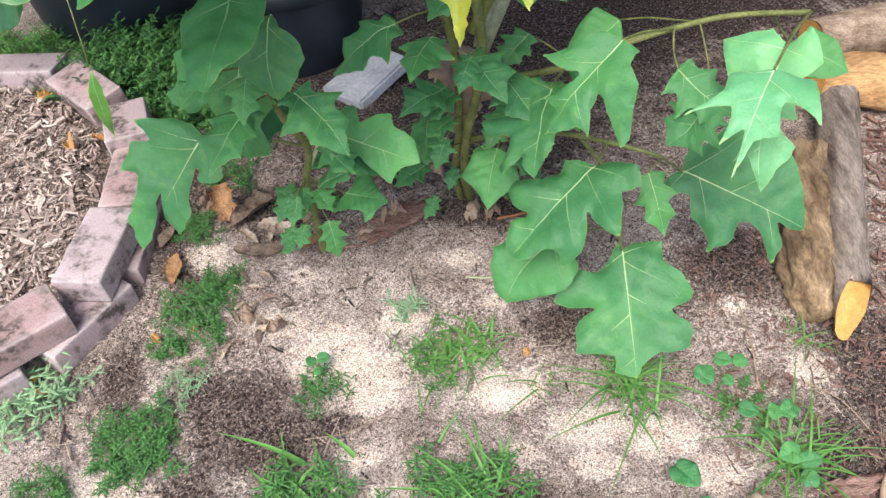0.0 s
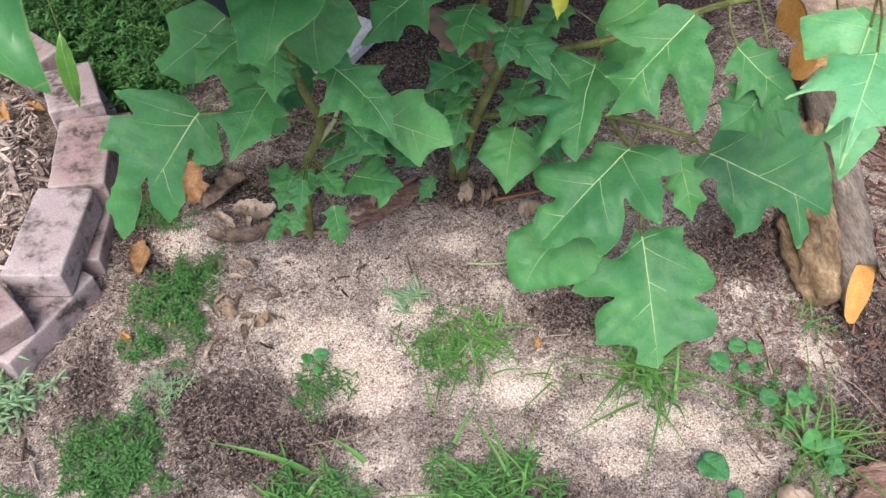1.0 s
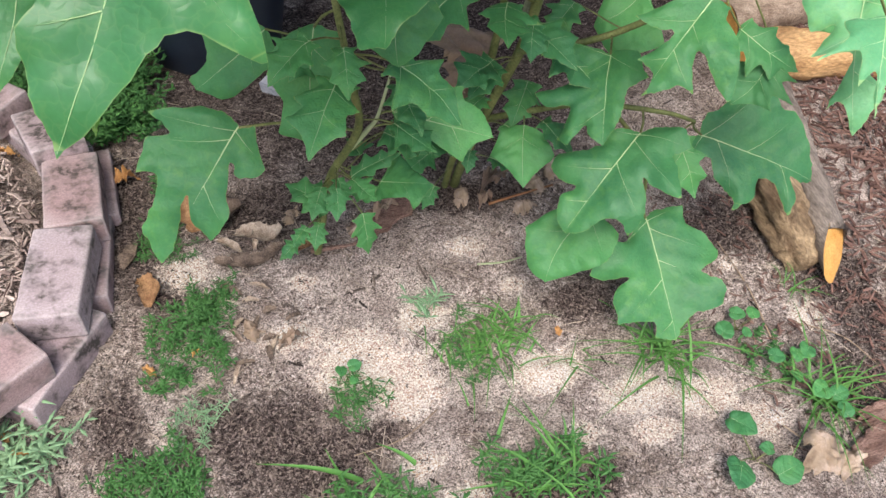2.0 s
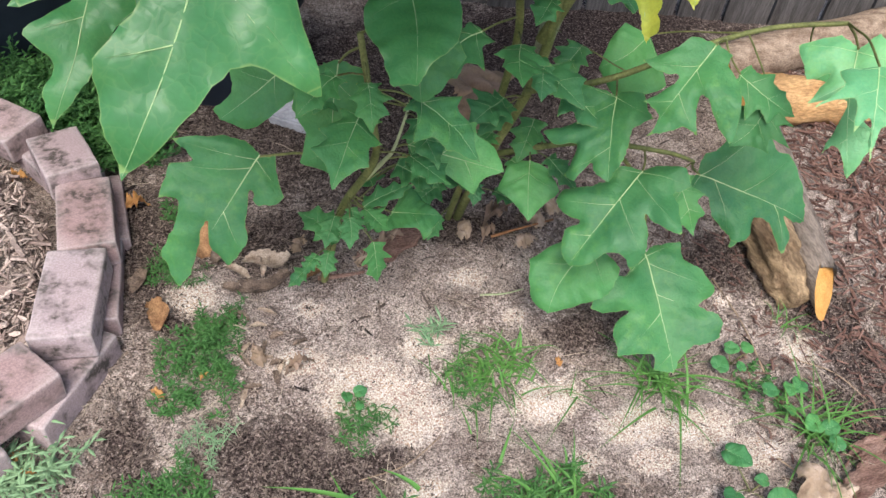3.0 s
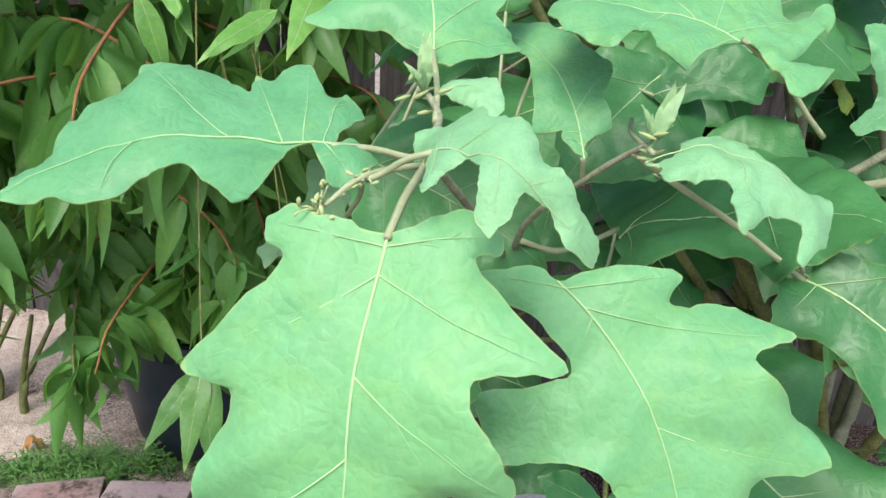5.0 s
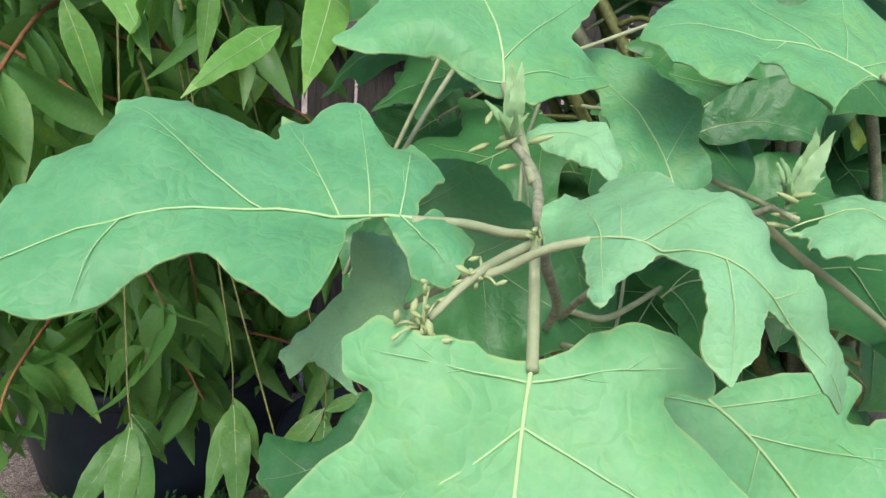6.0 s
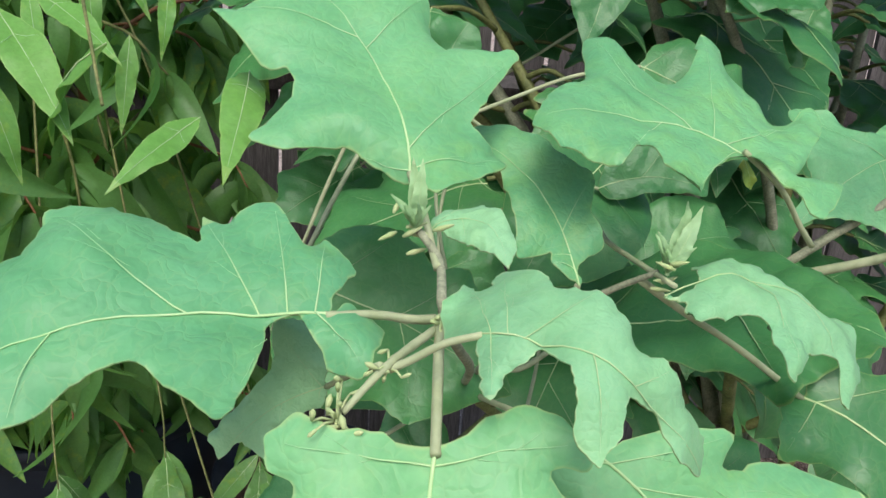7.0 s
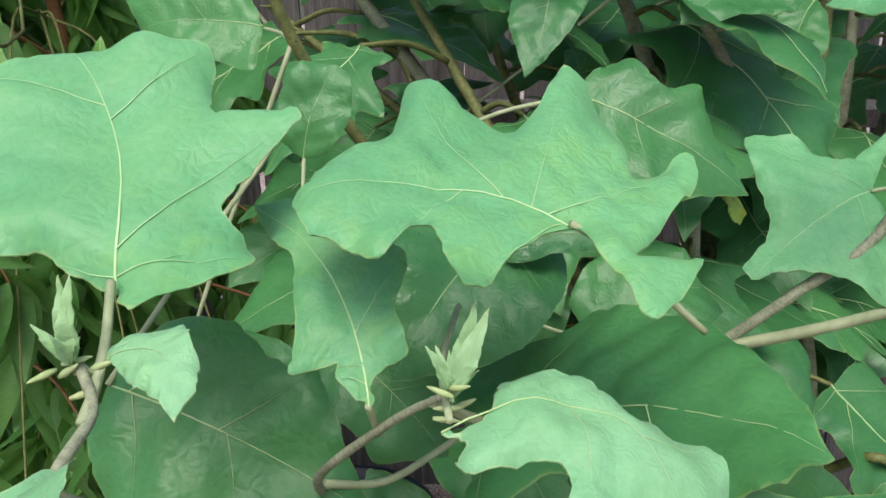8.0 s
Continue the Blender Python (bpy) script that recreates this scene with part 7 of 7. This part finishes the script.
twig([(-0.05, 0.84, 0.003), (-0.12, 0.80, 0.006), (-0.2, 0.79, 0.003)], 0.0012)


def bark_slab(x, y, yaw, length, width, seed):
    rnd = random.Random(seed)
    nx, ny = 16, 7
    m = pose(x, y, ground_z(x, y) + 0.012, rnd.uniform(-8, 8), rnd.uniform(-6, 6), yaw)
    v = []
    for z in (0.004, -0.004):
        for i in range(nx + 1):
            for k in range(ny + 1):
                a, b = (i / nx - 0.5) * length, (k / ny - 0.5) * width
                tear = 1 + 0.5 * fbm(k * 0.9, seed, 0.4, 1.0) * abs(i / nx - 0.5) * 2
                v.append(m @ Vector((a * tear, b * (1 + 0.35 * fbm(i * 0.4, seed, 1.7, 1.0)), z + 0.006 * fbm(a * 30, b * 90, seed, 1.0) + 0.25 * b * b / width)))
    w, n = ny + 1, (nx + 1) * (ny + 1)
    f = [(i * w + k, (i + 1) * w + k, (i + 1) * w + k + 1, i * w + k + 1) for i in range(nx) for k in range(ny)]
    f += [tuple(n + q for q in reversed(t)) for t in f]
    rim = [k for k in range(w)] + [i * w + ny for i in range(1, nx + 1)] + [nx * w + k for k in range(ny - 1, -1, -1)] + [i * w for i in range(nx - 1, 0, -1)]
    f += [(rim[q], rim[(q + 1) % len(rim)], n + rim[(q + 1) % len(rim)], n + rim[q]) for q in range(len(rim))]
    tagged(mesh_object("bark_piece", v, f, [MAT["rust"]]), "flat red-brown rotten bark piece on the soil", "bark", "rotten bark pieces")


bark_slab(0.655, 0.597, 20, 0.12, 0.045, 1)
bark_slab(0.69, 0.645, 12, 0.10, 0.03, 2)
bark_slab(0.72, 0.575, 30, 0.08, 0.035, 3)
bark_slab(-0.035, 1.245, 28, 0.15, 0.055, 4)


# ---- stalky plant and post by the far sand ----
def build_stalks():
    p = empty_thing("stalky_plant", (-1.55, 2.35, 0.05), "clump of thick pale-green stalks on bare sand", "plant")
    rnd = random.Random(4)
    for i in range(9):
        x, y = -1.56 + rnd.gauss(0, 0.06), 2.36 + rnd.gauss(0, 0.05)
        tip = Vector((x + rnd.uniform(-0.12, 0.16), y + rnd.uniform(-0.1, 0.1), 0.05 + rnd.uniform(0.25, 0.42)))
        v, f = tube(smooth_line([(x, y, 0.03), (x + 0.02, y, 0.15), tip], 5), [0.014, 0.006], 7, 0.1)
        part("stalk", v, f, [MAT["stem"]], p)
    v, f = tube([Vector((-1.72, 2.3, 0.0)), Vector((-1.72, 2.3, 0.8)), Vector((-1.72, 2.3, 1.7))], [0.045, 0.045], 4)
    tagged(mesh_object("wooden_post", v, f, [MAT["fence"]], smooth=False), "weathered grey square wooden post by the pot", "post")


build_stalks()
